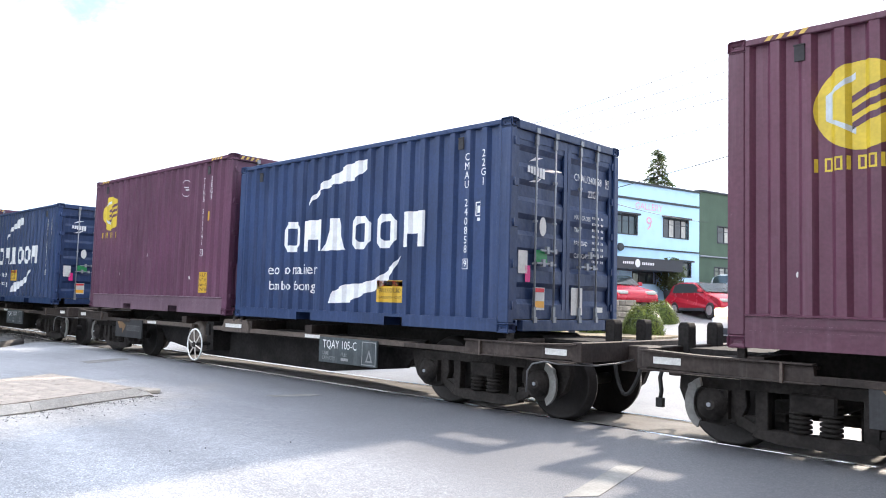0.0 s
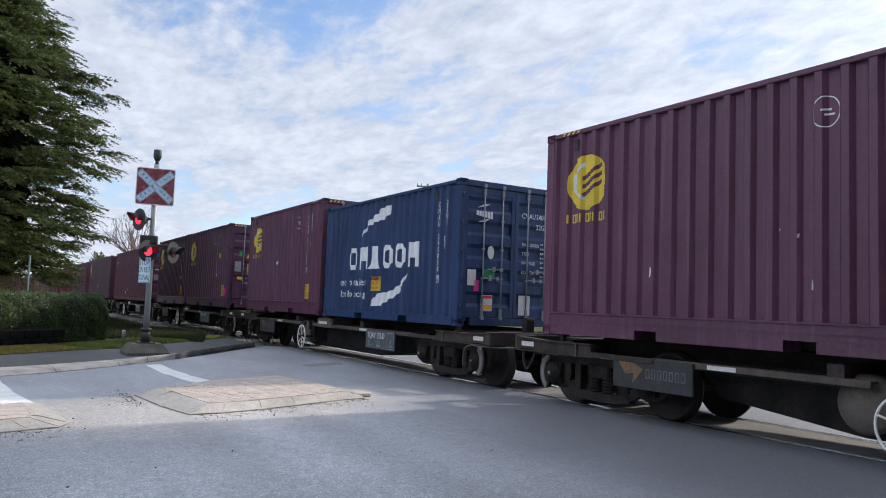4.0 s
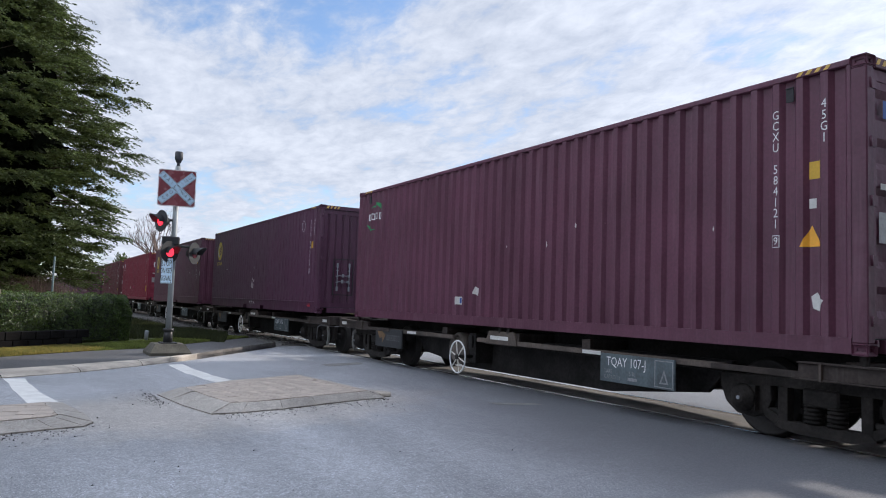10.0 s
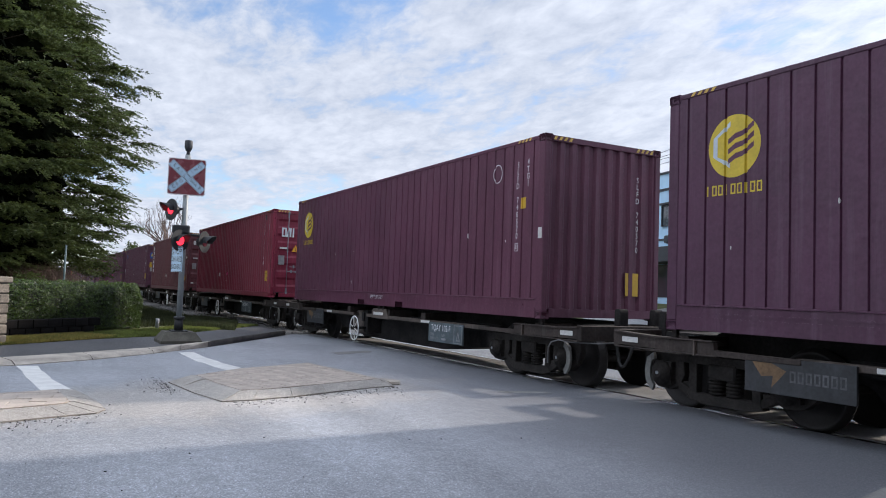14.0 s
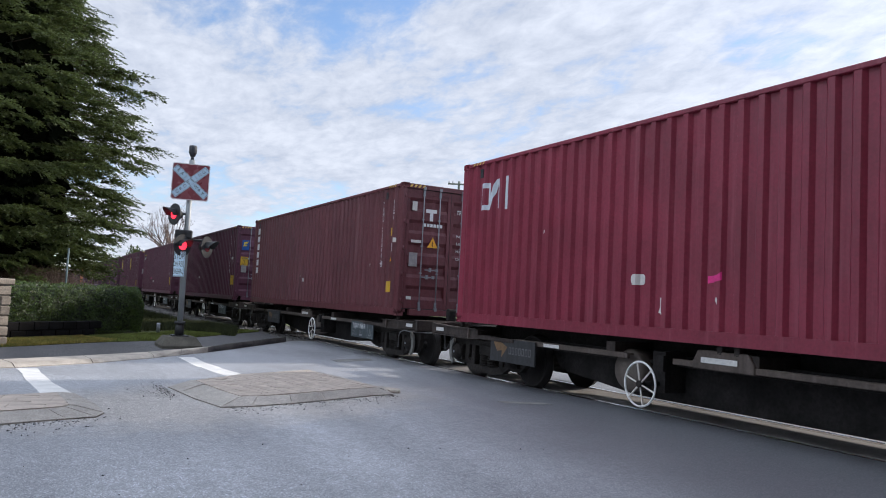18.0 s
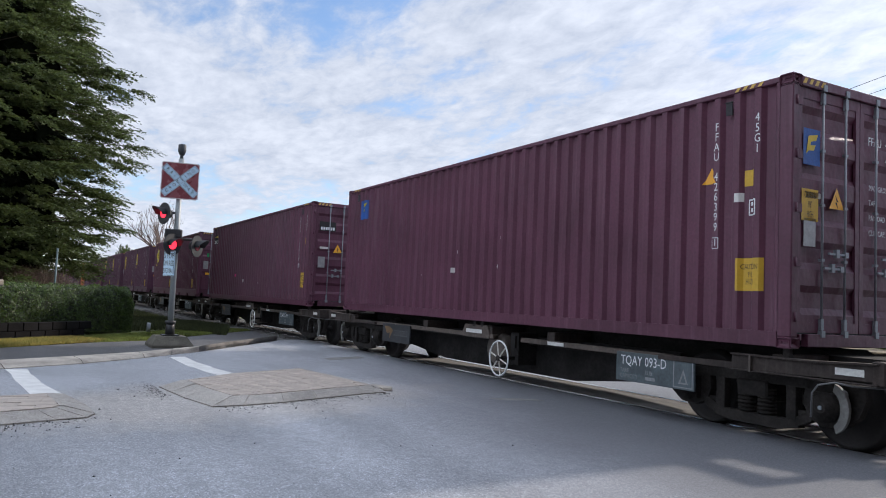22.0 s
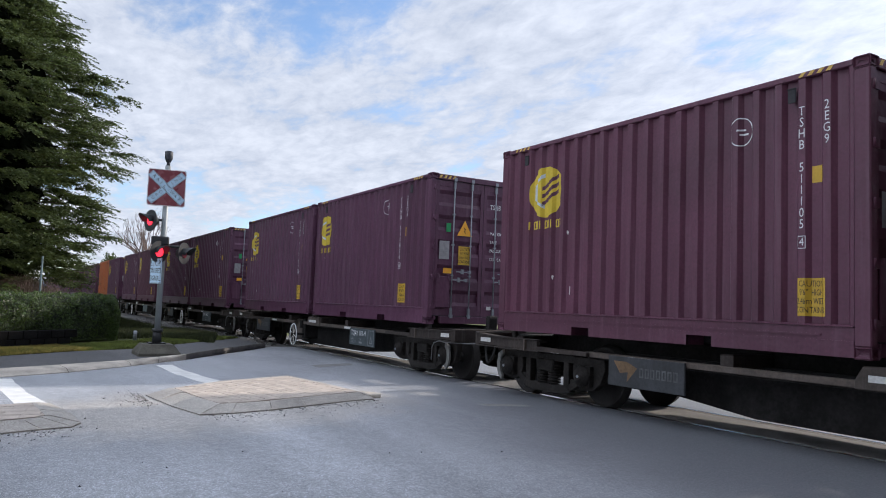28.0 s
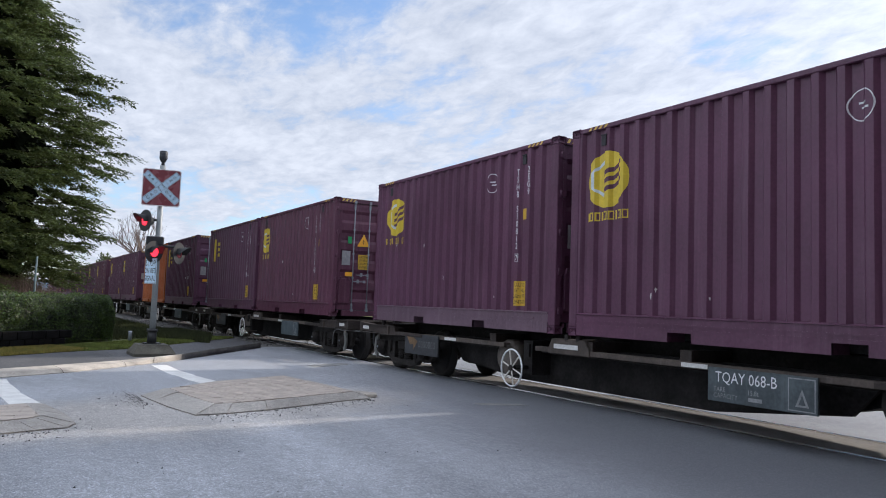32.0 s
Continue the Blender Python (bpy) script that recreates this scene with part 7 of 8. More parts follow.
def brush(at, L, W, H, n, seed, ang):
    """A thicket of upright bare stems."""
    t = thing("bare_shrub", "thicket of bare brown stems behind the hedge", "shrub", at=at)
    r = np.random.RandomState(seed)
    V, F = [], []
    for k in range(n):
        p = np.array((r.uniform(-L, L), r.uniform(-W, W), 0.1))
        q = p + np.array((r.randn() * 0.16, r.randn() * 0.16, H * r.uniform(0.6, 1.08) * (1 - 0.5 * (p[0] / L) ** 4)))
        w = np.array((math.cos(k), math.sin(k), 0)) * 0.008
        V += [p - w, p + w, q]; F.append((3 * k, 3 * k + 1, 3 * k + 2))
    part("stem_thicket", raw("stem_thicket", TWIG, V, F), t)


brush(pose(-28.0, -7.95, 0, 0, 0, 92), 1.75, 1.0, 1.72, 15000, 41, 0)
shrub(pose(-100, 3.4, 0), 2.4, 2.6, 5.6, 2500, NEEDLE, 42, "round_tree", "distant dark rounded evergreen tree", 0.22)
lp = thing("sign_post", "thin grey-green metal post leaning behind the hedge", "post", at=pose(-26.0, -7.15, 0, 0, 4, 0), me=mesh("sign_post", material("post_paint", (0.13, 0.18, 0.19), 0.6, 0.1, 0.2, 5), (cyl, (0, 0, 0), (0, 0, 2.4), 0.035, 0.03, 10)))
_v, _f = [], []
for k in range(121):
    a = radians(20 + k * 2.0)
    z = 34 + 16 * math.sin(k * 0.31) + 9 * math.sin(k * 0.83 + 1) + 6 * math.sin(k * 1.7)
    _v += [(1600 * math.cos(a), 1600 * math.sin(a), -5), (1700 * math.cos(a), 1700 * math.sin(a), max(6, z))]
    if k:
        _f.append((2 * k - 2, 2 * k, 2 * k + 1, 2 * k - 1))
thing("far_hills", "low bluish hills on the horizon", "hills", kind="structure", me=raw("far_hills", HILL, _v, _f))

# unseen tree belts that close the place, added to darken light and reflections
def belt(name, pts, h, seed):
    r = np.random.RandomState(seed)
    V, P, Q, F = [], [], [], []
    for k, (a, b) in enumerate(zip(pts, pts[1:])):
        a, b = np.array(a, float), np.array(b, float)
        m = int(np.linalg.norm(b - a) / 1.5)
        for i in range(m):
            c = a + (b - a) * (i + 0.5) / m
            hh = h * r.uniform(0.6, 1.1)
            d = r.randn(130, 3); d /= np.linalg.norm(d, axis=1, keepdims=True)
            P.append(np.array((c[0], c[1], hh * 0.5)) + d * np.array((1.5, 1.2, hh * 0.52))); Q.append(d)
    t = thing(name, "unseen dark evergreen screen added to darken reflections in the train", "tree belt", kind="stuff", me=leaf_cloud(name, DARKLEAF, np.concatenate(P), np.concatenate(Q), 0.42, seed, 1.0))


# Unseen block beside the camera, added to cut sky light from the right.
corner = thing("corner_house", "unseen plain dark brick block added to keep sky light off the train", "house", kind="structure")
part("wall", mesh("wall", material("dark_brick", (0.14, 0.10, 0.085), 0.9, 0, 0.25, 1.0, 20, 0.2), (box, 2.0, 18, -27, -3.9, -0.1, 11.4)), corner)
part("roof", mesh("roof", TRIMDARK, (prism, [(-27.4, 11.4), (-3.5, 11.4), (-15.6, 14.0)], 1.6, 18.4, "yz")), corner)
belt("tree_belt", [(-4, -27), (20, -24), (45, -22), (52, -2)], 9.0, 71)
belt("tree_belt", [(-120, -9), (-75, -10.5), (-46, -11.5), (-44, -40), (-30, -45)], 13.0, 72)

# ---- beyond the track: buildings, cars, planting ----
FA, FU = Vector((-18.86, 23.65)), Vector((0.2238, 0.9746))
FACE = Matrix(((FU.x, -FU.y, 0, FA.x), (FU.y, FU.x, 0, FA.y), (0, 0, 1, 0), (0, 0, 0, 1)))    # x along the facade, -y out to the street


def window(parent, x0, x1, z0, z1, panes=4, hood=True, curtain=False):
    w = part("window", mesh("window", TRIMDARK, (box, x0 - 0.05, x0, -0.02, 0.14, z0 - 0.05, z1 + 0.05), (box, x1, x1 + 0.05, -0.02, 0.14, z0 - 0.05, z1 + 0.05), (box, x0, x1, -0.02, 0.14, z1, z1 + 0.05), (box, x0, x1, -0.02, 0.14, z0 - 0.05, z0)), parent, None, "dark metal window frame")
    step = (x1 - x0) / panes
    for k in range(panes):
        part("pane", mesh("pane", GLASS, (box, x0 + k * step + 0.015, x0 + (k + 1) * step - 0.015, 0.09, 0.10, z0, z1)), w)
        if curtain and k % 2:
            part("curtain", mesh("curtain", CURTAIN, (box, x0 + k * step + 0.02, x0 + (k + 1) * step - 0.1, 0.086, 0.088, z0 + 0.02, z1 - 0.02)), w)
        if k:
            part("mullion", mesh("mullion", TRIMDARK, (box, x0 + k * step - 0.015, x0 + k * step + 0.015, 0.06, 0.13, z0, z1)), w)
    part("transom", mesh("transom", TRIMDARK, (box, x0, x1, 0.07, 0.12, z0 + (z1 - z0) * 0.68, z0 + (z1 - z0) * 0.68 + 0.03)), w)
    if hood:
        part("window_hood", mesh("window_hood", TRIMDARK, (box, x0 - 0.12, x1 + 0.12, -0.16, 0.0, z1 + 0.06, z1 + 0.14)), w)


def facade(parent, x0, x1, z0, z1, holes, mat, name="wall"):
    """A wall 0.3 m thick with openings right through."""
    bm = bmesh.new()
    xs = sorted({x0, x1, *[h[0] for h in holes], *[h[1] for h in holes]})
    for a, b in zip(xs, xs[1:]):
        cut = sorted((h[2], h[3]) for h in holes if h[0] <= a and h[1] >= b)
        z = z0
        for c, d in cut:
            if c > z:
                box(bm, a, b, 0, 0.3, z, c)
            z = d
        if z < z1:
            box(bm, a, b, 0, 0.3, z, z1)
    bmesh.ops.remove_doubles(bm, verts=bm.verts, dist=1e-4)
    part(name, done(bm, name, mat), parent)


def building(label, x0, x1, z1, mat, wins, depth=12.0, doors_=(), skew=0.0):
    b = thing("building", label, "building", "shops beyond the crossing", at=FACE.copy())
    holes = [(w[0], w[1], w[2], w[3]) for w in wins] + [(d[0], d[1], d[2], d[3]) for d in doors_]
    facade(b, x0, x1, 0.8, z1, holes, mat)
    d, k = depth - 0.3, skew * (depth - 0.3)
    part("back_wall", mesh("back_wall", mat, (box, x0 + k, x1, d, depth, 0.8, z1)), b)
    part("side_wall", mesh("side_wall", mat, (prism, [(x0, 0.3), (x0 + 0.3, 0.3), (x0 + 0.3 + k, d), (x0 + k, d)], 0.8, z1, "xy")), b)
    part("side_wall", mesh("side_wall", mat, (box, x1 - 0.3, x1, 0.3, d, 0.8, z1)), b)
    part("roof", mesh("roof", TRIMDARK, (prism, [(x0 + 0.3, 0.3), (x1 - 0.3, 0.3), (x1 - 0.3, d), (x0 + 0.3 + k, d)], z1 - 0.6, z1 - 0.45, "xy")), b)
    part("parapet_cap", mesh("parapet_cap", TRIMDARK, (box, x0, x1, -0.08, 0.36, z1, z1 + 0.09)), b)
    # Dark sheet stands in for the unlit rooms behind the openings.
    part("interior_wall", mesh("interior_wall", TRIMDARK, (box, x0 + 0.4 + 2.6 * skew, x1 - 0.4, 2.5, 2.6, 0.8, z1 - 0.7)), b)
    for w in wins:
        window(b, *w)
    return b


blue = building("two-storey pale blue rendered shop with dark windows", -7.0, 5.66, 7.36, STUCCO_B,
                [(2.92, 4.77, 4.92, 5.82, 4, True, True), (-0.86, 1.0, 4.88, 5.75, 4), (-4.65, -2.95, 4.9, 5.72, 4), (3.5, 4.98, 2.98, 3.66, 3), (0.75, 2.3, 2.55, 3.2, 3)], doors_=[(-3.2, -0.4, 1.4, 3.1), (-6.6, -4.2, 1.6, 3.1)], depth=9.0)
part("string_course", mesh("string_course", TRIMDARK, (box, -7, 5.6, -0.05, 0.0, 6.56, 6.66)), blue)
part("string_course", mesh("string_course", TRIMDARK, (box, -7, 5.6, -0.05, 0.0, 4.2, 4.27)), blue)
for x in (-5.85, -4.68, -2.4, -0.18):
    part("boss", mesh("boss", TRIMDARK, (cyl, (0, 0.0, 0), (0, -0.09, 0), 0.2, 0.18, 16)), blue, pose(x, -0.05, 4.2), "dark round boss")
part("fin_sign", mesh("fin_sign", TRIMDARK, (prism, [(0, 4.85), (0, 7.6), (-0.25, 7.72), (-0.55, 7.6), (-0.62, 7.4), (-0.62, 4.85)], -6.0, -5.75, "yz"), bevel=0.03), blue, None, "tall dark rounded fin sign")
part("fin_panel", mesh("fin_panel", SIGN_WHITE, *[(box, -5.75, -5.735, -0.5, -0.15, 6.2 + 0.33 * k, 6.46 + 0.33 * k) for k in range(4)]), blue, None, "pale sign squares")
part("awning", mesh("awning", TRIMDARK, (box, -6.9, 2.55, -1.5, 0.0, 3.08, 3.62)), blue, None, "black fascia awning")
part("awning_sign", painted("awning_sign", LETTER, [rect(-1.5 + 0.12 * k, -1.42 + 0.12 * k, 3.3, 3.42) for k in range(6)] + [disc(-0.55, 3.36, 0.17, 0.19, 18)] + [rect(-0.25 + 0.12 * k, -0.17 + 0.12 * k, 3.3, 3.42) for k in range(7)], None, -1.5), blue, None, "white painted blocks on the fascia")
part("shop_front", mesh("shop_front", GLASS, (box, -3.2, -0.4, 0.14, 0.16, 1.4, 3.08), (box, -6.6, -4.2, 0.14, 0.16, 1.6, 3.08)), blue, None, "dark shop glass")
part("gallery_sign", painted("gallery_sign", SIGNPINK, [moved(glyphs("GALLERY", 0.46, 1, "CENTER", 1.05), 1.85, 6.28), moved(glyphs("9", 0.95), 1.85, 5.45)], None, 0.0, 0.01), blue, None, "pink painted lettering")
SIDE = pose(-7.0, -0.02, 0, 0, 0, -90)     # the wall round the corner, facing the track
side_sign = part("gallery_sign", painted("gallery_sign", SIGNPINK, [moved(glyphs("GALLERY", 0.46, 1, "CENTER", 0.95), -1.5, 6.28), moved(glyphs("9", 0.95), -1.6, 5.45)], None, 0.0, 0.01), blue, SIDE, "pink painted lettering")
part("string_course", mesh("string_course", TRIMDARK, (box, -8.9, 0, -0.06, 0.0, 6.56, 6.66)), blue, SIDE)
part("string_course", mesh("string_course", TRIMDARK, (box, -8.9, 0, -0.06, 0.0, 4.2, 4.27)), blue, SIDE)
part("parapet_cap", mesh("parapet_cap", TRIMDARK, (box, -8.9, 0.05, -0.08, 0.3, 7.36, 7.45)), blue, SIDE)
part("awning", mesh("awning", TRIMDARK, (box, -8.9, -0.1, -1.3, 0.0, 3.08, 3.75)), blue, SIDE, "black fascia awning")
part("shop_front", mesh("shop_front", GLASS, (box, -8.0, -0.6, -0.03, 0.0, 1.5, 3.05)), blue, SIDE, "dark shop glass")
for x in (-2.7, -5.6):
    part("boss", mesh("boss", TRIMDARK, (cyl, (0, 0.0, 0), (0, -0.14, 0), 0.2, 0.18, 16)), blue, SIDE @ pose(x, 0, 4.22), "dark round boss")
    w = part("window", mesh("window", TRIMDARK, (box, -0.6, -0.55, -0.09, 0, 4.85, 5.85), (box, 0.55, 0.6, -0.09, 0, 4.85, 5.85), (box, -0.55, 0.55, -0.09, 0, 5.8, 5.85), (box, -0.55, 0.55, -0.09, 0, 4.85, 4.9), (box, -0.7, 0.7, -0.2, 0, 5.87, 5.95)), blue, SIDE @ pose(x + 0.1, 0, 0), "dark metal window frame")
    for k in range(3):
        part("pane", mesh("pane", GLASS, (box, -0.55 + 0.367 * k + 0.012, -0.55 + 0.367 * (k + 1) - 0.012, -0.04, -0.03, 4.9, 5.8)), w)
green = building("two-storey dark green rendered building with service pipes", 5.68, 18.15, 7.48, STUCCO_G,
                 [(7.15, 9.06, 4.9, 5.74, 3, False, True), (11.28, 13.24, 4.87, 5.7, 3, False, True), (15.6, 17.55, 4.86, 5.7, 3, False, True), (6.9, 8.4, 2.9, 3.55, 3, False, True)], doors_=[(10.45, 11.25, 1.5, 3.57)])
part("street_door", mesh("street_door", SIGN_RED, (box, 10.45, 11.25, 0.1, 0.16, 1.5, 3.57)), green, None, "red street door")
part("service_pipe", mesh("service_pipe", GALV, (cyl, (5.7, -0.06, 4.1), (13.4, -0.06, 4.1), 0.045, None, 8)), green)
part("down_pipe", mesh("down_pipe", STUCCO_G, (cyl, (13.6, -0.07, 1.4), (13.6, -0.07, 6.9), 0.05, None, 8), (box, 13.45, 13.75, -0.25, 0.0, 6.85, 7.1)), green)
part("down_pipe", mesh("down_pipe", TRIMDARK, (cyl, (18.0, -0.09, 1.4), (18.0, -0.09, 7.2), 0.07, None, 8), (box, 17.8, 18.14, -0.3, 0.0, 7.15, 7.5)), green)
part("meter_box", mesh("meter_box", STUCCO_G, (box, 13.9, 15.0, -0.3, 0.0, 2.6, 3.35), bevel=0.03), green)
shed = thing("building", "dark shed with a pale sloping fascia beside the green building", "building", "shops beyond the crossing", at=FACE.copy())
part("wall", mesh("wall", TRIMDARK, (box, 18.3, 30.0, 1.5, 9.0, 0.8, 5.6)), shed)
part("roof", mesh("roof", SIGN_WHITE, (prism, [(0.6, 5.5), (0.6, 6.1), (9.2, 7.6), (9.2, 7.0)], 18.25, 30.2, "yz")), shed, None, "pale metal roof edge")
bare_tree(pose(-19.5, 55.5, 1.8), 13.0, 0.75, 33, "bare_tree", "leafless winter tree behind the green building", 7)


def car(label, at, paint, kind):
    c = thing("car", label, "car", at=at)
    if kind == "hatch":
        ln, wd, prof = 4.3, 1.78, [(-2.1, 0.35), (-2.12, 0.75), (-2.02, 1.0), (-1.7, 1.40), (-1.0, 1.50), (0.0, 1.46), (0.85, 1.02), (1.75, 0.86), (2.1, 0.66), (2.15, 0.35)]
        glass = [(-1.62, 1.04), (-1.45, 1.36), (-0.95, 1.44), (0.0, 1.40), (0.68, 1.03)]
        wx, wr = (-1.3, 1.32), 0.32
    else:
        ln, wd, prof = 5.3, 1.85, [(-2.6, 0.55), (-2.6, 1.1), (-0.9, 1.12), (-0.75, 1.70), (0.2, 1.76), (0.95, 1.22), (2.25, 1.10), (2.55, 0.85), (2.6, 0.45)]
        glass = [(-0.72, 1.18), (-0.62, 1.64), (0.15, 1.70), (0.8, 1.22)]
        wx, wr = (-1.6, 1.62), 0.38
    bm = bmesh.new()
    rows = []
    for y, k in ((-wd / 2, 0.94), (-wd / 2 + 0.1, 1.0), (0, 1.02), (wd / 2 - 0.1, 1.0), (wd / 2, 0.94)):
        rows.append([bm.verts.new((x, y * (1.0 if z < 1.0 else 0.84), 0.35 + (z - 0.35) * k)) for x, z in prof])
    for a, b in zip(rows, rows[1:]):
        for i in range(len(prof)):
            f = bm.faces.new((a[i], a[(i + 1) % len(prof)], b[(i + 1) % len(prof)], b[i])); f.smooth = True
    bm.faces.new(rows[0]); bm.faces.new(rows[-1][::-1])
    part("body", done(bm, "body", paint), c)
    for s in (-1, 1):
        part("side_window", mesh("side_window", CARGLASS, (prism, glass, s * (wd / 2 * 0.885) - 0.01, s * (wd / 2 * 0.885) + 0.012)), c)
        for x in wx:
            w = part("wheel", mesh("tyre", RUBBER, (lathe, (0, -0.1, 0), (0, 1, 0), [(0, wr - 0.04), (0.03, wr), (0.17, wr), (0.2, wr - 0.04)], 24)), c, pose(x, s * (wd / 2 - 0.08), wr), "black tyre")
            part("rim", mesh("rim", ALLOY, (lathe, (0, -0.11, 0), (0, 1, 0), [(0, wr * 0.62), (0.22, wr * 0.62)], 18)), w)
        part("headlight", mesh("headlight", HEADLAMP if kind != "hatch" else CURTAIN, (box, ln / 2 - 0.35, ln / 2 + 0.0, s * (wd / 2 - 0.26) - 0.2, s * (wd / 2 - 0.26) + 0.2, 0.66 if kind == "hatch" else 0.86, 0.80 if kind == "hatch" else 1.06), bevel=0.04), c, None, "headlight")
        part("mirror", mesh("mirror", paint, (box, 0.55, 0.68, s * wd / 2 * 1.0 - 0.1, s * wd / 2 * 1.0 + 0.1, 1.05, 1.2), bevel=0.03), c)
    fx = [(0.02, 1.44), (0.80, 1.05)] if kind == "hatch" else [(0.24, 1.74), (0.92, 1.25)]
    bm = bmesh.new()
    vs = [bm.verts.new((x + 0.035, y * k, z + 0.04)) for (x, z), k in zip(fx, (0.78, 0.84)) for y in (-wd / 2, wd / 2)]
    f = bm.faces.new((vs[0], vs[1], vs[3], vs[2]))
    bmesh.ops.solidify(bm, geom=[f], thickness=0.01)
    part("windscreen", done(bm, "windscreen", CARGLASS), c)
    if kind != "hatch":
        part("grille", mesh("grille", TRIMDARK, (box, ln / 2 - 0.08, ln / 2 + 0.012, -0.48, 0.48, 0.78, 1.02), (box, ln / 2 - 0.05, ln / 2 + 0.03, -0.7, 0.7, 0.48, 0.62)), c, None, "black grille")
        part("number_plate", mesh("number_plate", PAPER, (box, ln / 2 + 0.02, ln / 2 + 0.04, -0.18, 0.18, 0.55, 0.64)), c)
        part("badge", mesh("badge", ALLOY, (cyl, (ln / 2 + 0.0, 0, 0.92), (ln / 2 + 0.03, 0, 0.92), 0.09, None, 16)), c)
        part("roof_rack", mesh("roof_rack", GALV, (box, -0.6, -0.55, -0.75, 0.75, 1.82, 1.86), (box, 0.05, 0.1, -0.75, 0.75, 1.82, 1.86), (box, -0.7, 0.2, -0.72, -0.68, 1.78, 1.84), (box, -0.7, 0.2, 0.68, 0.72, 1.78, 1.84)), c)
    else:
        part("sill_trim", mesh("sill_trim", TRIMDARK, (box, -0.95, 0.95, -wd / 2 - 0.005, wd / 2 + 0.005, 0.28, 0.40)), c)


car("red hatchback parked across the street", pose(-14.1, 22.8, 0.99, 0, 0, -32), CAR_RED, "hatch")
car("red hatchback parked beside the stone wall", pose(-17.3, 20.4, level(-17.3, 20.4) - 0.05, 0, 0, -32), CAR_RED, "hatch")
car("white pickup waiting at the crossing, headlights lit", pose(-6.65, 10.73, level(-6.6, 10) - 0.02, 0, 0, -85), CAR_WHITE, "pickup")
car("white hatchback parked by the green building", pose(-15.2, 28.9, level(-15, 28.9), 0, 0, -40), CAR_WHITE, "hatch")
for i, (x, y, s, h) in enumerate(((-11.68, 12.83, 0.66, 0.95), (-14.0, 18.3, 0.64, 0.85), (-13.3, 9.5, 0.78, 1.0), (-12.9, 12.1, 0.5, 0.8))):
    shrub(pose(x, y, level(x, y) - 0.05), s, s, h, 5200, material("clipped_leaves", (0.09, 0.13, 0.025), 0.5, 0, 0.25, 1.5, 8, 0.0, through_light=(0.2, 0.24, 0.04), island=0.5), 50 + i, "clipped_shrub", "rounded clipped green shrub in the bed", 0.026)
gw = thing("garden_wall", "low dark rubble-stone garden wall", "wall", kind="structure", at=pose(-14.65, 15.7, 0.55, 0, 0, 32))
part("mortar_core", mesh("mortar_core", MORTAR, (box, -0.95, 0.95, -0.12, 0.16, 0, 1.05)), gw)
_r = random.Random(12)
for lvl in range(5):
    x = -0.95
    while x < 0.9:
        w = _r.uniform(0.2, 0.45)
        bm = bmesh.new()
        box(bm, x + 0.01, min(0.95, x + w), -0.17 + _r.uniform(-0.02, 0.02), -0.08, lvl * 0.21 + 0.01, lvl * 0.21 + 0.2)
        bmesh.ops.bevel(bm, geom=bm.edges[:], offset=0.025, segments=1, affect="EDGES")
        part("stone", done(bm, "stone", STONE), gw)
        x += w
brush(pose(-15.3, 12.3, 0.45, 0, 0, 60), 2.2, 0.5, 1.3, 4500, 43, 0)
bed = thing("planting_bed", "bare soil planting bed with straw mulch", "planting bed", kind="structure", me=poly("planting_bed", material("mulch", (0.20, 0.16, 0.10), 0.9, 0, 0.4, 5, 40, 0.6), [(-10.3, 10.6), (-10.6, 13.3), (-13.2, 16.0), (-16.0, 12.0), (-12.8, 9.2)], 0.0, 0.53))
pot = thing("potted_shrub", "potted evergreen bush against the blue wall", "potted plant", at=pose(-17.7, 26.3, 1.66))
part("pot", mesh("pot", TERRA, (lathe, (0, 0, 0), (0, 0, 1), [(0, 0.28), (0.5, 0.36), (0.55, 0.36), (0.5, 0.3)], 18)), pot)
_rr = np.random.RandomState(5)
_d = _rr.randn(1500, 3); _d /= np.linalg.norm(_d, axis=1, keepdims=True)
part("foliage", leaf_cloud("foliage", NEEDLE, _d * np.array((0.7, 0.7, 0.9)) * _rr.uniform(0.5, 1.05, (1500, 1)) + np.array((0, 0, 1.3)), _d, 0.06, 6), pot)
up = thing("utility_pole", "grey-green timber utility pole with cables", "utility pole", at=pose(-12.98, 12.0, 0.4))
part("pole", mesh("pole", TIMBER, (cyl, (0, 0, 0), (0, 0, 4.6), 0.085, 0.075, 14)), up)
part("marker_band", mesh("marker_band", SIGN_WHITE, (cyl, (0, 0, 0.2), (0, 0, 2.0), 0.089, 0.084, 14, False)), up)
fp = thing("utility_pole", "distant timber power pole with a crossarm and insulators", "utility pole", at=pose(-67.7, 30.2, level(-67.7, 30.2), 0, 0, 62))
part("pole", mesh("pole", TIMBER, (cyl, (0, 0, 0), (0, 0, 12.0), 0.16, 0.12, 10)), fp)
part("crossarm", mesh("crossarm", TIMBER, (box, -1.15, 1.15, -0.2, -0.08, 11.6, 11.75)), fp)
for x in (-1.05, -0.65, 0.65, 1.05):
    part("insulator", cached(("insulator",), lambda: mesh("insulator", GALV, (cyl, (0, -0.14, 11.75), (0, -0.14, 12.0), 0.06, 0.04, 8))), fp, pose(x, 0, 0))
sp = thing("street_sign", "grey post with a pale arm and a blue square sign", "street sign", at=pose(-9.6, 16.05, 0.6))
part("post", mesh("post", GALV, (cyl, (0, 0, 0), (0, 0, 3.05), 0.04, None, 10)), sp)
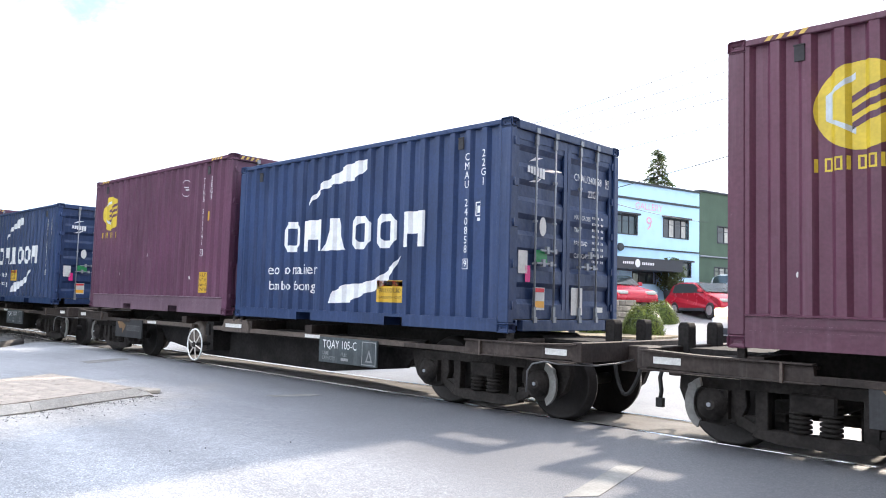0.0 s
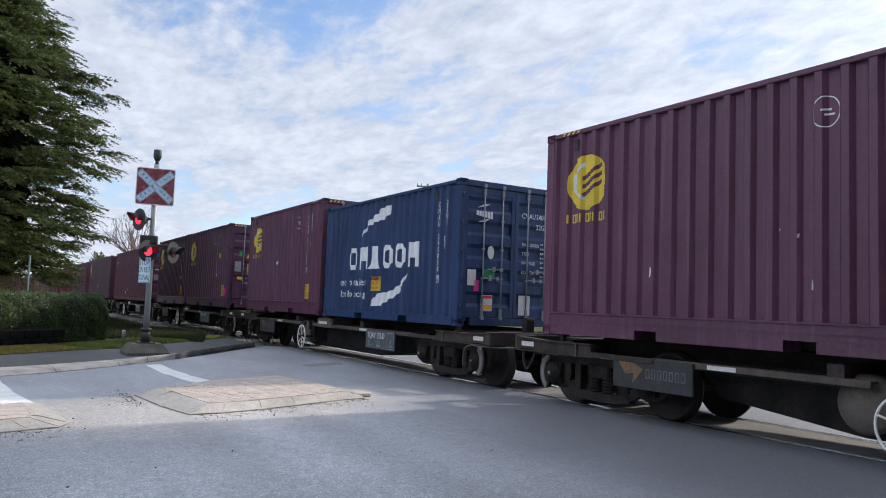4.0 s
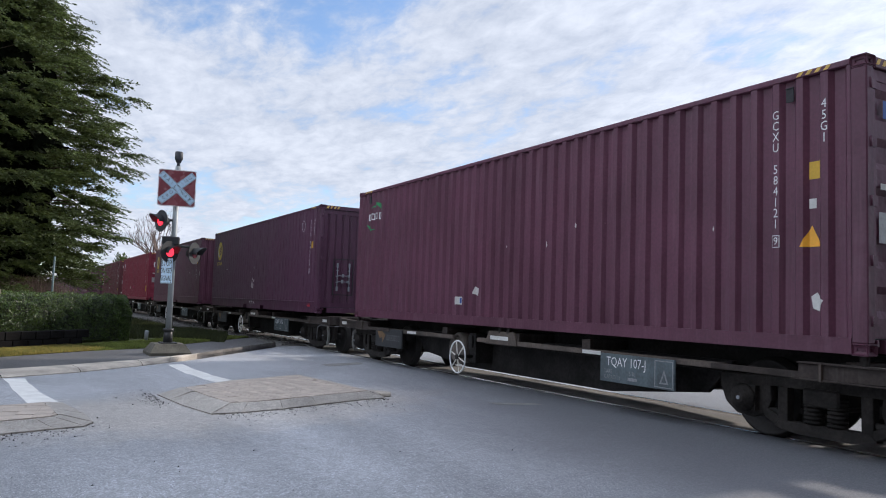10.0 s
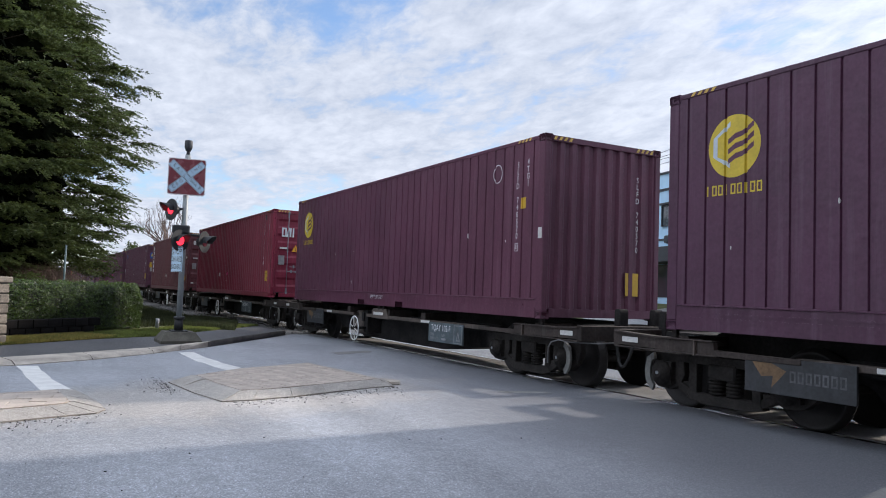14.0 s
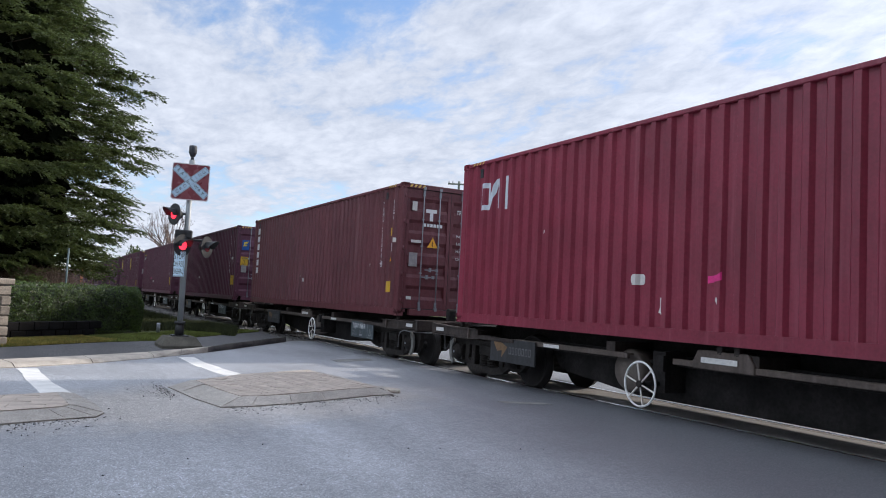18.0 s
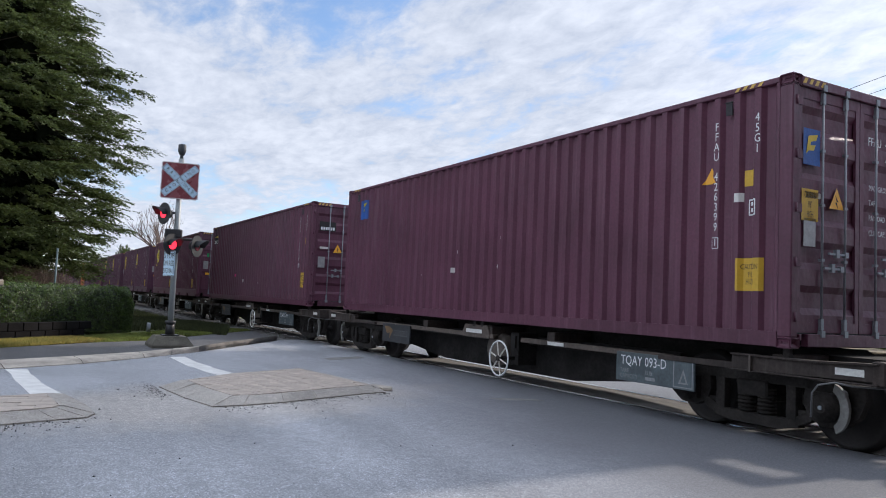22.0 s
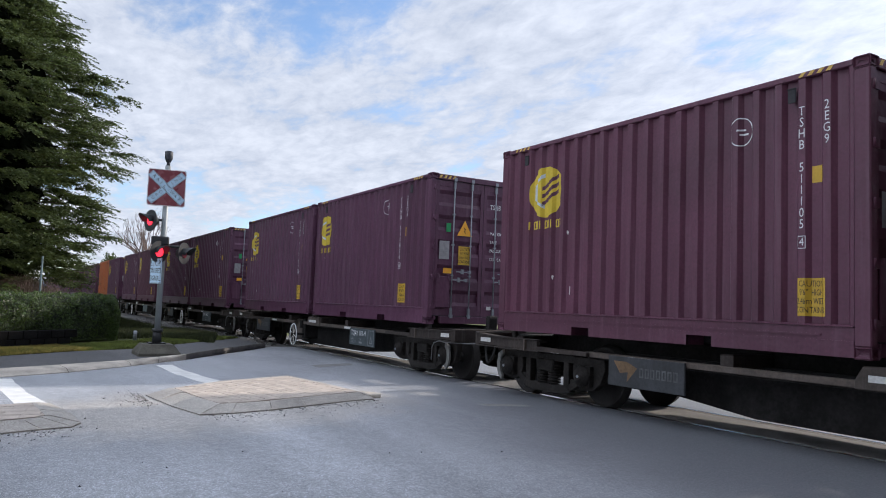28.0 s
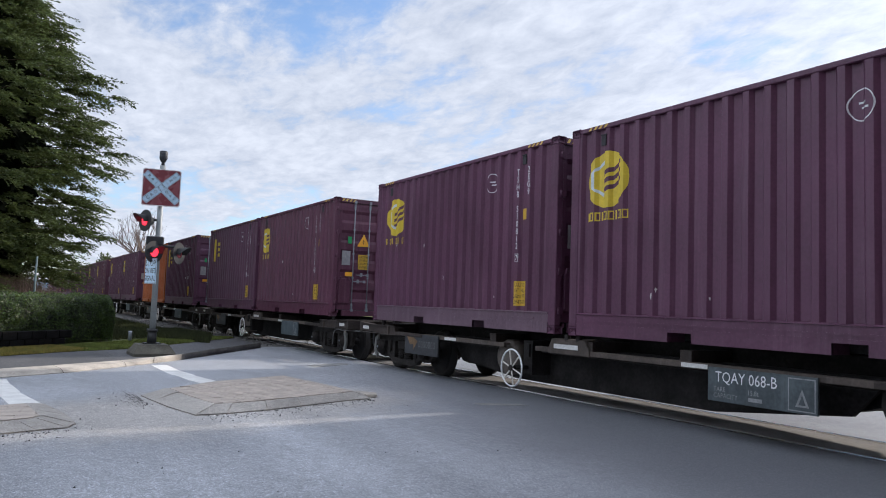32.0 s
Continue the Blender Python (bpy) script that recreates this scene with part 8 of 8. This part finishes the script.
part("sign_panel", mesh("sign_panel", PALE, (box, -0.22, 0.22, -0.07, -0.04, 1.95, 2.6)), sp, pose(0, 0, 0, 0, 0, 20), "pale blue square sign")
part("name_arm", mesh("name_arm", SIGN_WHITE, (box, 0.04, 0.75, -0.015, 0.015, 2.85, 3.02)), sp, pose(0, 0, 0, 0, 0, 20), "blank white name arm")


def cable(p, q, sag, name="overhead_cable"):
    t = thing(name, "thin black overhead cable", "cable", "overhead cables")
    bm = bmesh.new()
    p, q = Vector(p), Vector(q)
    pts = [p.lerp(q, k / 14) - Vector((0, 0, sag * 4 * (k / 14) * (1 - k / 14))) for k in range(15)]
    tube(bm, pts, 0.010, 5)
    part("strand", done(bm, "strand", CABLE), t)


for a, b in (((-14.52, 18.07, 10.2), (-18.08, 15.75, 8.73)), ((-14.52, 18.06, 9.7), (-17.7, 16.05, 8.55)), ((-14.52, 18.06, 9.19), (-17.31, 16.32, 8.35)), ((-14.52, 18.06, 8.85), (-17.0, 16.5, 8.15)), ((-14.53, 18.06, 7.86), (-16.38, 16.94, 7.32))):
    a, b = Vector(a), Vector(b)
    d = (b - a).normalized()
    cable(a - d * 25, b + d * 12, 0.15)
cable((-12.98, 12.0, 4.75), (-20, 40, 7.0), 0.3)
cable((-12.98, 12.0, 4.85), (14, 2, 7.5), 0.3)

# ---- the train ----
PITCH = 14.768
TRAIN = []           # (object, way behind the leading end of the first load, height)


def add(ob, back, z):
    ob.matrix_basis = pose(-back, 0, z)
    TRAIN.append((ob, back, z))


base_wagon = wagon()
later_wagon = wagon(1.12, 2.1)
first_20 = {}
SERIALS = ["TSHB 511747", "TSHB 512056", "SLHB 511704", "TSHB 511502", "SLHB 511338", "SLHB 512747", "TSHB 511105", "TSHB 511826", "TSHB 510260", "TSHB 512166", "TSHB 511524", "TSHB 510812", "TSHB 510928", "SLHB 511660", "TSHB 512310", "SLHB 511021"]
BOARDS = ["TQAY 112-D", "TQAY 105-C", "TQAY 120-T", "TQAY 135-D", "TQAY 136-M", "TQAY 107-J", "TQAY 115-L", "TQAY 102-F", "TQAY 034-K", "TQAY 088-R", "TQAY 093-D", "TQAY 014-R", "TQAY 039-J", "TQAY 103-H", "TQAY 068-B"]


def pair(k, front, rear):
    add(front, PITCH * k + 0.06, DECK)
    add(rear, PITCH * k + L20 + (0.356 if k else 0.10), DECK)


KNOWN = {(1, 1): ("TSHB 511741", "1"), (3, 1): ("SLHB 511704", "7"), (4, 0): ("TSHB 511502", "3"), (4, 1): ("TSHB 510848", "8"), (12, 0): ("SLHB 512747", "2"), (12, 1): ("TSHB 511105", "4"), (13, 0): ("TSHB 511826", "0"), (13, 1): ("TSHB 512166", "2"), (14, 1): ("TSHB 510812", "7")}
ns = 0
for k in range(23):
    late = k in (9, 10, 11, 12)
    w = base_wagon if k == 0 else later_wagon if k == 9 else copy_thing(later_wagon if late else base_wagon, Matrix())
    if k not in (0, 9):
        for o in w.children_recursive:
            if o.name.startswith("wheelset"):
                WHEELSETS.append((o, o.matrix_basis.translation.x))
    add(w, PITCH * k, 0.0)
for k, (w, _, _) in enumerate(TRAIN[:23]):
    if k < len(BOARDS):
        number_board(w, BOARDS[k])
for k in range(23):
    if 5 <= k <= 11:
        continue
    if k < 4:
        front = blue_20("CMAU 240858" if k != 2 else "CMAU 248778", "9" if k != 2 else "3", k, (-3.57, 0.6) if k > 1 else (-2.36, 0.32))
    else:
        s, d = KNOWN.get((k, 0)) or (SERIALS[ns % 16], str((3 * k + 1) % 10)); ns += 1
        front = lease_20(s, d, 100 + k, k == 16, SKY_MAROON if k == 4 else MAROON if k % 3 else WINE, 0.13 if k == 14 else 0.06, *((0.1, -0.15, 0.37) if k == 4 else ()))
    if k == 16:
        rear, _p, _y = container("shipping_container", "rust-stained orange twenty-foot container", L20, HC, ORANGE, hazard=False)
    else:
        s, d = KNOWN.get((k, 1)) or (SERIALS[ns % 16], str((7 * k + 4) % 10)); ns += 1
        rear = lease_20(s, d, 200 + k, k == 15, SKY_MAROON if k == 4 else MAROON if k % 4 else WINE, {0: 0.58, 12: 0.55}.get(k, 0.28), dusty=k in (1, 4, 14))
    pair(k, front, rear)

c, prof, y = box_40("dark maroon forty-foot container with small white and green emblem", WINE, "GCXU 584121", "9", "45G1", 5)
part("emblem", painted("emblem", LETTER, block_rows(-11.68, 2.2, 6, 0.085, 0.15, 0.11, False, 0.024), prof, y), c, None, "small white painted blocks")
part("emblem_arc", painted("emblem_arc", GREENLBL, [flat([(-11.5, 2.46), (-11.28, 2.6), (-11.08, 2.56), (-11.0, 2.4), (-11.06, 2.4), (-11.16, 2.51), (-11.3, 2.53)])], prof, y), c)
part("emblem_arc", painted("emblem_arc", GREENLBL, [flat([(-11.72, 2.12), (-11.66, 2.0), (-11.5, 1.95), (-11.36, 1.99), (-11.5, 2.0), (-11.62, 2.05)])], prof, y), c)
label_side(c, "sticker", PAPER, prof, y, -7.62, -7.36, 0.36, 0.50, "blue and white sticker")
label_side(c, "sticker_mark", BLUELBL, prof, y - 0.003, -7.52, -7.44, 0.38, 0.48)
part("sticker", painted("sticker", PAPER, [flat([(-7.03, 0.56), (-6.92, 0.52), (-6.88, 0.64), (-6.99, 0.68)])], prof, y), c, None, "tilted white sticker")
part("warning_triangle", painted("warning_triangle", DECAL_O, [flat([(-0.72, 1.06), (-0.50, 1.06), (-0.61, 1.28)])], prof, y), c, None, "orange warning triangle")
label_side(c, "sticker", PAPER, prof, y, -0.64, -0.56, 1.45, 1.55, "small white label")
part("torn_sticker", painted("torn_sticker", PAPER, [flat([(-0.60, 0.44), (-0.52, 0.41), (-0.46, 0.52), (-0.52, 0.55), (-0.55, 0.6), (-0.62, 0.56)])], prof, y), c, None, "torn blue and white sticker")
label_end(c, "small_label", BLUELBL, -0.90, -0.78, 2.3, 2.48, "small blue label")
part("door_emblem", on_end("door_emblem", LETTER, [rect(-0.55 + 0.055 * i, -0.51 + 0.055 * i, 1.98, 2.07) for i in range(6)], -0.033), c, None, "white painted blocks")
part("emblem_arc", on_end("emblem_arc", GREENLBL, [flat([(-0.5, 2.1), (-0.3, 2.2), (-0.2, 2.14), (-0.22, 2.1), (-0.3, 2.14)])], -0.033), c, None, "green painted arc")
add(c, PITCH * 5, DECK)
for k, ser, dr in ((6, "SLFD 740563", True), (7, "SLFD 740570", False)):
    c, prof, y = box_40("smooth-sided maroon forty-foot container with thin grooves, yellow emblem", PLUM if dr else WINE, ser, "3" if dr else "0", "4TG1", 6 + k, "grooved", dr, True)
    lease_logo(c, prof, y, -L40 + 0.99, 2.13, 0.36)
    part("round_stamp", painted("round_stamp", LETTER, [(disc(-1.35, 2.40, 0.14, 0.16)[0] + disc(-1.35, 2.40, 0.125, 0.145)[0], [[i, (i + 1) % 40, (i + 1) % 40 + 40, i + 40] for i in range(40)])], prof, y), c)
    part("lift_text", painted("lift_text", LETTER, [moved(glyphs("EMPTY LIFT ONLY", 0.115, 1, "CENTER", 0.72), -6.22, 0.2)], None, y + 0.0, 0.02), c, None, "white painted words")
    if not dr:
        on = glyphs("\n".join("SLFD 740570"), 0.13, 0.9, "CENTER", 0.85)
        part("end_number", on_end("end_number", LETTER, [moved(on, 0.72, 1.75)], -0.024), c, None, "stacked white figures")
        label_end(c, "caution_label", DECAL_Y, 0.5, 0.78, 0.4, 0.78, "yellow caution label")
        label_side(c, "sticker", PAPER, None, y - 0.006, -0.14, -0.04, 1.25, 1.42)
    else:
        scraps = [[(-6.44, 0.70), (-6.34, 0.68), (-6.31, 0.86), (-6.41, 0.92), (-6.46, 0.80)], [(-6.30, 0.66), (-6.24, 0.69), (-6.22, 0.84), (-6.28, 0.82)], [(-6.27, 0.88), (-6.14, 0.9), (-6.12, 0.98), (-6.25, 0.96)], [(-6.40, 0.95), (-6.30, 0.93), (-6.28, 1.03), (-6.36, 1.0)]]
        part("torn_sticker", painted("torn_sticker", PAPER, [flat(q) for q in scraps], prof, y), c, None, "torn white sticker")
        label_end(c, "caution_label", DECAL_Y, 0.72, 0.98, 0.5, 0.86, "yellow caution label")
        label_side(c, "sticker", REDLBL, None, y, -0.78, -0.55, 0.08, 0.24, "pink torn sticker")
    add(c, PITCH * k, DECK)
c, prof, y = box_40("bright red forty-foot container with pale blocky lettering", RED, "CAAU 596132", "9", "45G1", 8)
bk = [frame_shape(-L40 + 0.60, -L40 + 0.92, 2.0, 2.48, 0.09, 0.09), flat([(-L40 + 0.86, 2.0), (-L40 + 0.96, 2.0), (-L40 + 1.18, 2.52), (-L40 + 1.08, 2.52)]), rect(-L40 + 1.14, -L40 + 1.24, 2.0, 2.52), rect(-L40 + 1.36, -L40 + 1.47, 1.97, 2.54)]
part("wordmark", painted("wordmark", PALE, bk, prof, y), c, None, "pale blocky painted mark")
part("door_wordmark", on_end("door_wordmark", LETTER, [frame_shape(-0.9, -0.74, 2.0, 2.3, 0.05), flat([(-0.76, 2.0), (-0.7, 2.0), (-0.62, 2.3), (-0.68, 2.3)]), rect(-0.64, -0.58, 2.0, 2.3), rect(-0.54, -0.49, 2.0, 2.3)], -0.034), c, None, "white blocky painted mark")
caution(c, prof, y, -0.6, 0.7, 0.3, 0.34, "CAUTION\n9'6\"\nHIGH")
end_caution(c, 0.86, 0.9, 0.26, 0.38, "CAUTION\n9'6\"\nHIGH")
part("sticker", painted("sticker", PAPER, [flat([(-7.65, 0.74), (-7.62, 0.70), (-7.47, 0.70), (-7.44, 0.73), (-7.44, 0.81), (-7.47, 0.84), (-7.62, 0.84), (-7.65, 0.81)])], prof, y), c, None, "pale sticker with cut corners")
part("torn_sticker", painted("torn_sticker", PAPER, [flat([(-7.19, 0.35), (-7.09, 0.33), (-7.11, 0.54), (-7.17, 0.54), (-7.16, 0.44)])], prof, y), c, None, "torn white sticker")
part("sticker", painted("sticker", PINKLBL, [flat([(-6.41, 0.72), (-6.23, 0.75), (-6.18, 0.76), (-6.18, 0.86), (-6.24, 0.82), (-6.41, 0.81)])], prof, y), c, None, "bright pink paper sticker")
add(c, PITCH * 8, DECK)
c, prof, y = box_40("brownish maroon forty-foot container with stacked white block lettering", OXIDE, "TRHU 715090", "6", "45G1", 9)
part("wordmark", painted("wordmark", LETTER, block_rows(-L40 + 0.48, 2.36, 6, 0.27, 0.2, 0.27, True, 0.055), prof, y), c, None, "stacked white painted blocks")
part("door_wordmark", on_end("door_wordmark", LETTER, [rect(-0.62, -0.35, 2.28, 2.36), rect(-0.52, -0.44, 2.1, 2.28)] + [rect(-0.66 + 0.08 * i, -0.6 + 0.08 * i, 1.97, 2.04) for i in range(6)], -0.034), c, None, "white painted device")
label_end(c, "seal_disc", PAPER, -0.96, -0.84, 2.3, 2.5, "round white seal")
label_side(c, "sticker", PAPER, prof, y, -6.6, -6.45, 0.72, 0.82)
caution(c, prof, y, -0.55, 0.62, 0.25, 0.24, "CAUTION\n9'6\"\nHIGH")
part("warning_triangle", painted("warning_triangle", DECAL_O, [flat([(-0.63, 1.18), (-0.44, 1.18), (-0.53, 1.36)])], prof, y), c, None, "yellow warning triangle")
label_side(c, "sticker", PAPER, prof, y, -0.43, -0.36, 1.60, 1.70, "small pale blue label")
part("approval_mark", painted("approval_mark", LETTER, [frame_shape(-0.58, -0.46, 1.40, 1.58, 0.015), rect(-0.55, -0.49, 1.44, 1.48), rect(-0.55, -0.49, 1.51, 1.55)], prof, y), c)
label_end(c, "paper_notice", PAPER, 0.74, 0.86, 0.96, 1.14, "white paper notice")
label_end(c, "paper_label", PAPER, -1.0, -0.88, 0.36, 0.43)
add(c, PITCH * 9, DECK)
c, prof, y = box_40("maroon forty-foot container with small blue and yellow emblem", WINE, "FFAU 426399", "1", "45G1", 10)
for nm, f in (("emblem", lambda m, a, b, z0, z1: painted("emblem", m, [rect(-L40 + a, -L40 + b, z0, z1)], prof, y, 0.003 if m is BLUELBL else 0.005)),):
    part("emblem", f(BLUELBL, 0.77, 1.14, 2.14, 2.58), c, None, "blue square emblem")
part("emblem_flag", painted("emblem_flag", LOGO_Y, [flat([(-L40 + 0.84, 2.25), (-L40 + 0.92, 2.48), (-L40 + 1.07, 2.52), (-L40 + 1.04, 2.45), (-L40 + 0.95, 2.42), (-L40 + 0.94, 2.36), (-L40 + 1.02, 2.38), (-L40 + 1.00, 2.32), (-L40 + 0.91, 2.3)])], prof, y, 0.006), c)
label_end(c, "emblem", BLUELBL, -1.0, -0.72, 1.95, 2.34, "blue and yellow door emblem")
part("emblem_flag", on_end("emblem_flag", LOGO_Y, [flat([(-0.96, 2.06), (-0.92, 2.26), (-0.76, 2.29), (-0.79, 2.22), (-0.88, 2.2), (-0.89, 2.16), (-0.8, 2.17), (-0.83, 2.11), (-0.92, 2.1)])], -0.030), c)
end_caution(c, -0.88, 1.52, 0.28, 0.34, "CAUTION\n9'6\"\nHIGH")
caution(c, prof, y, -0.54, 0.77, 0.34, 0.36, "CAUTION\n9'6\"\nHIGH")
part("warning_triangle", painted("warning_triangle", DECAL_O, [flat([(-1.22, 1.83), (-1.0, 1.83), (-1.1, 2.02)])], prof, y), c, None, "yellow warning triangle")
label_side(c, "sticker", PAPER, prof, y, -0.74, -0.64, 1.58, 1.68, "small pale blue label")
part("approval_mark", painted("approval_mark", LETTER, [frame_shape(-0.58, -0.46, 1.42, 1.6, 0.015), rect(-0.55, -0.49, 1.46, 1.5), rect(-0.55, -0.49, 1.53, 1.57)], prof, y), c)
label_side(c, "sticker", PAPER, prof, y, -7.05, -6.97, 0.85, 0.94)
add(c, PITCH * 10, DECK)
c, prof, y = box_40("dark maroon forty-foot container with black emblem panel", WINE, "BMOU 643828", "0", "45G1", 11)
part("emblem", painted("emblem", INK, [rect(-L40 + 0.3, -L40 + 0.95, 2.18, 2.56)], prof, y), c, None, "black emblem panel")
part("emblem_rays", painted("emblem_rays", LOGO_Y, [flat([(-L40 + 0.4, 2.48), (-L40 + 0.92, 2.53), (-L40 + 0.92, 2.42)])], prof, y, 0.006), c)
part("emblem_blocks", painted("emblem_blocks", LETTER, block_rows(-L40 + 0.34, 2.21, 6, 0.07, 0.12, 0.1, False, 0.02), prof, y, 0.006), c)
label_end(c, "emblem", INK, -0.98, -0.5, 2.1, 2.36, "black door emblem")
part("emblem_blocks", on_end("emblem_blocks", LETTER, [rect(-0.94 + 0.07 * i, -0.89 + 0.07 * i, 2.13, 2.21) for i in range(6)], -0.03), c)
caution(c, prof, y, -0.66, 0.72, 0.3, 0.42, "CAUTION\n9'6\"\nHIGH")
end_caution(c, 0.86, 0.9, 0.26, 0.38, "CAUTION\n9'6\"\nHIGH")
label_side(c, "sticker", PINKLBL, prof, y, -8.2, -8.1, 0.85, 0.95)
label_side(c, "sticker", PAPER, prof, y, -7.1, -7.0, 0.65, 0.75)
add(c, PITCH * 11, DECK)


def way(t):
    """How far the leading end of the first load has come along x at t seconds."""
    u = (t - 16) / 16
    return 106.1069 + 97.2857 * u + 0.3951 * u ** 2 + 0.4172 * u ** 3 + 0.4218 * u ** 4


def motions():
    for ob, back, z in TRAIN:
        walk(ob, [(t, pose(way(t) - back, 0, z)) for t in range(0, 33, 2)])
    actions = {}
    for ob, dx in WHEELSETS:
        key = dx > 0
        if key not in actions:
            walk(ob, [(0.1 * i, pose(dx, 0, 0.43, 0, math.degrees((way(0.1 * i) - way(0)) / 0.435), 0)) for i in range(321)])
            actions[key] = ob.animation_data
        else:
            ob.rotation_mode = "QUATERNION"
            ob.animation_data_create()
            ob.animation_data.action = actions[key].action
            ob.animation_data.action_slot = actions[key].action_slot


motions()
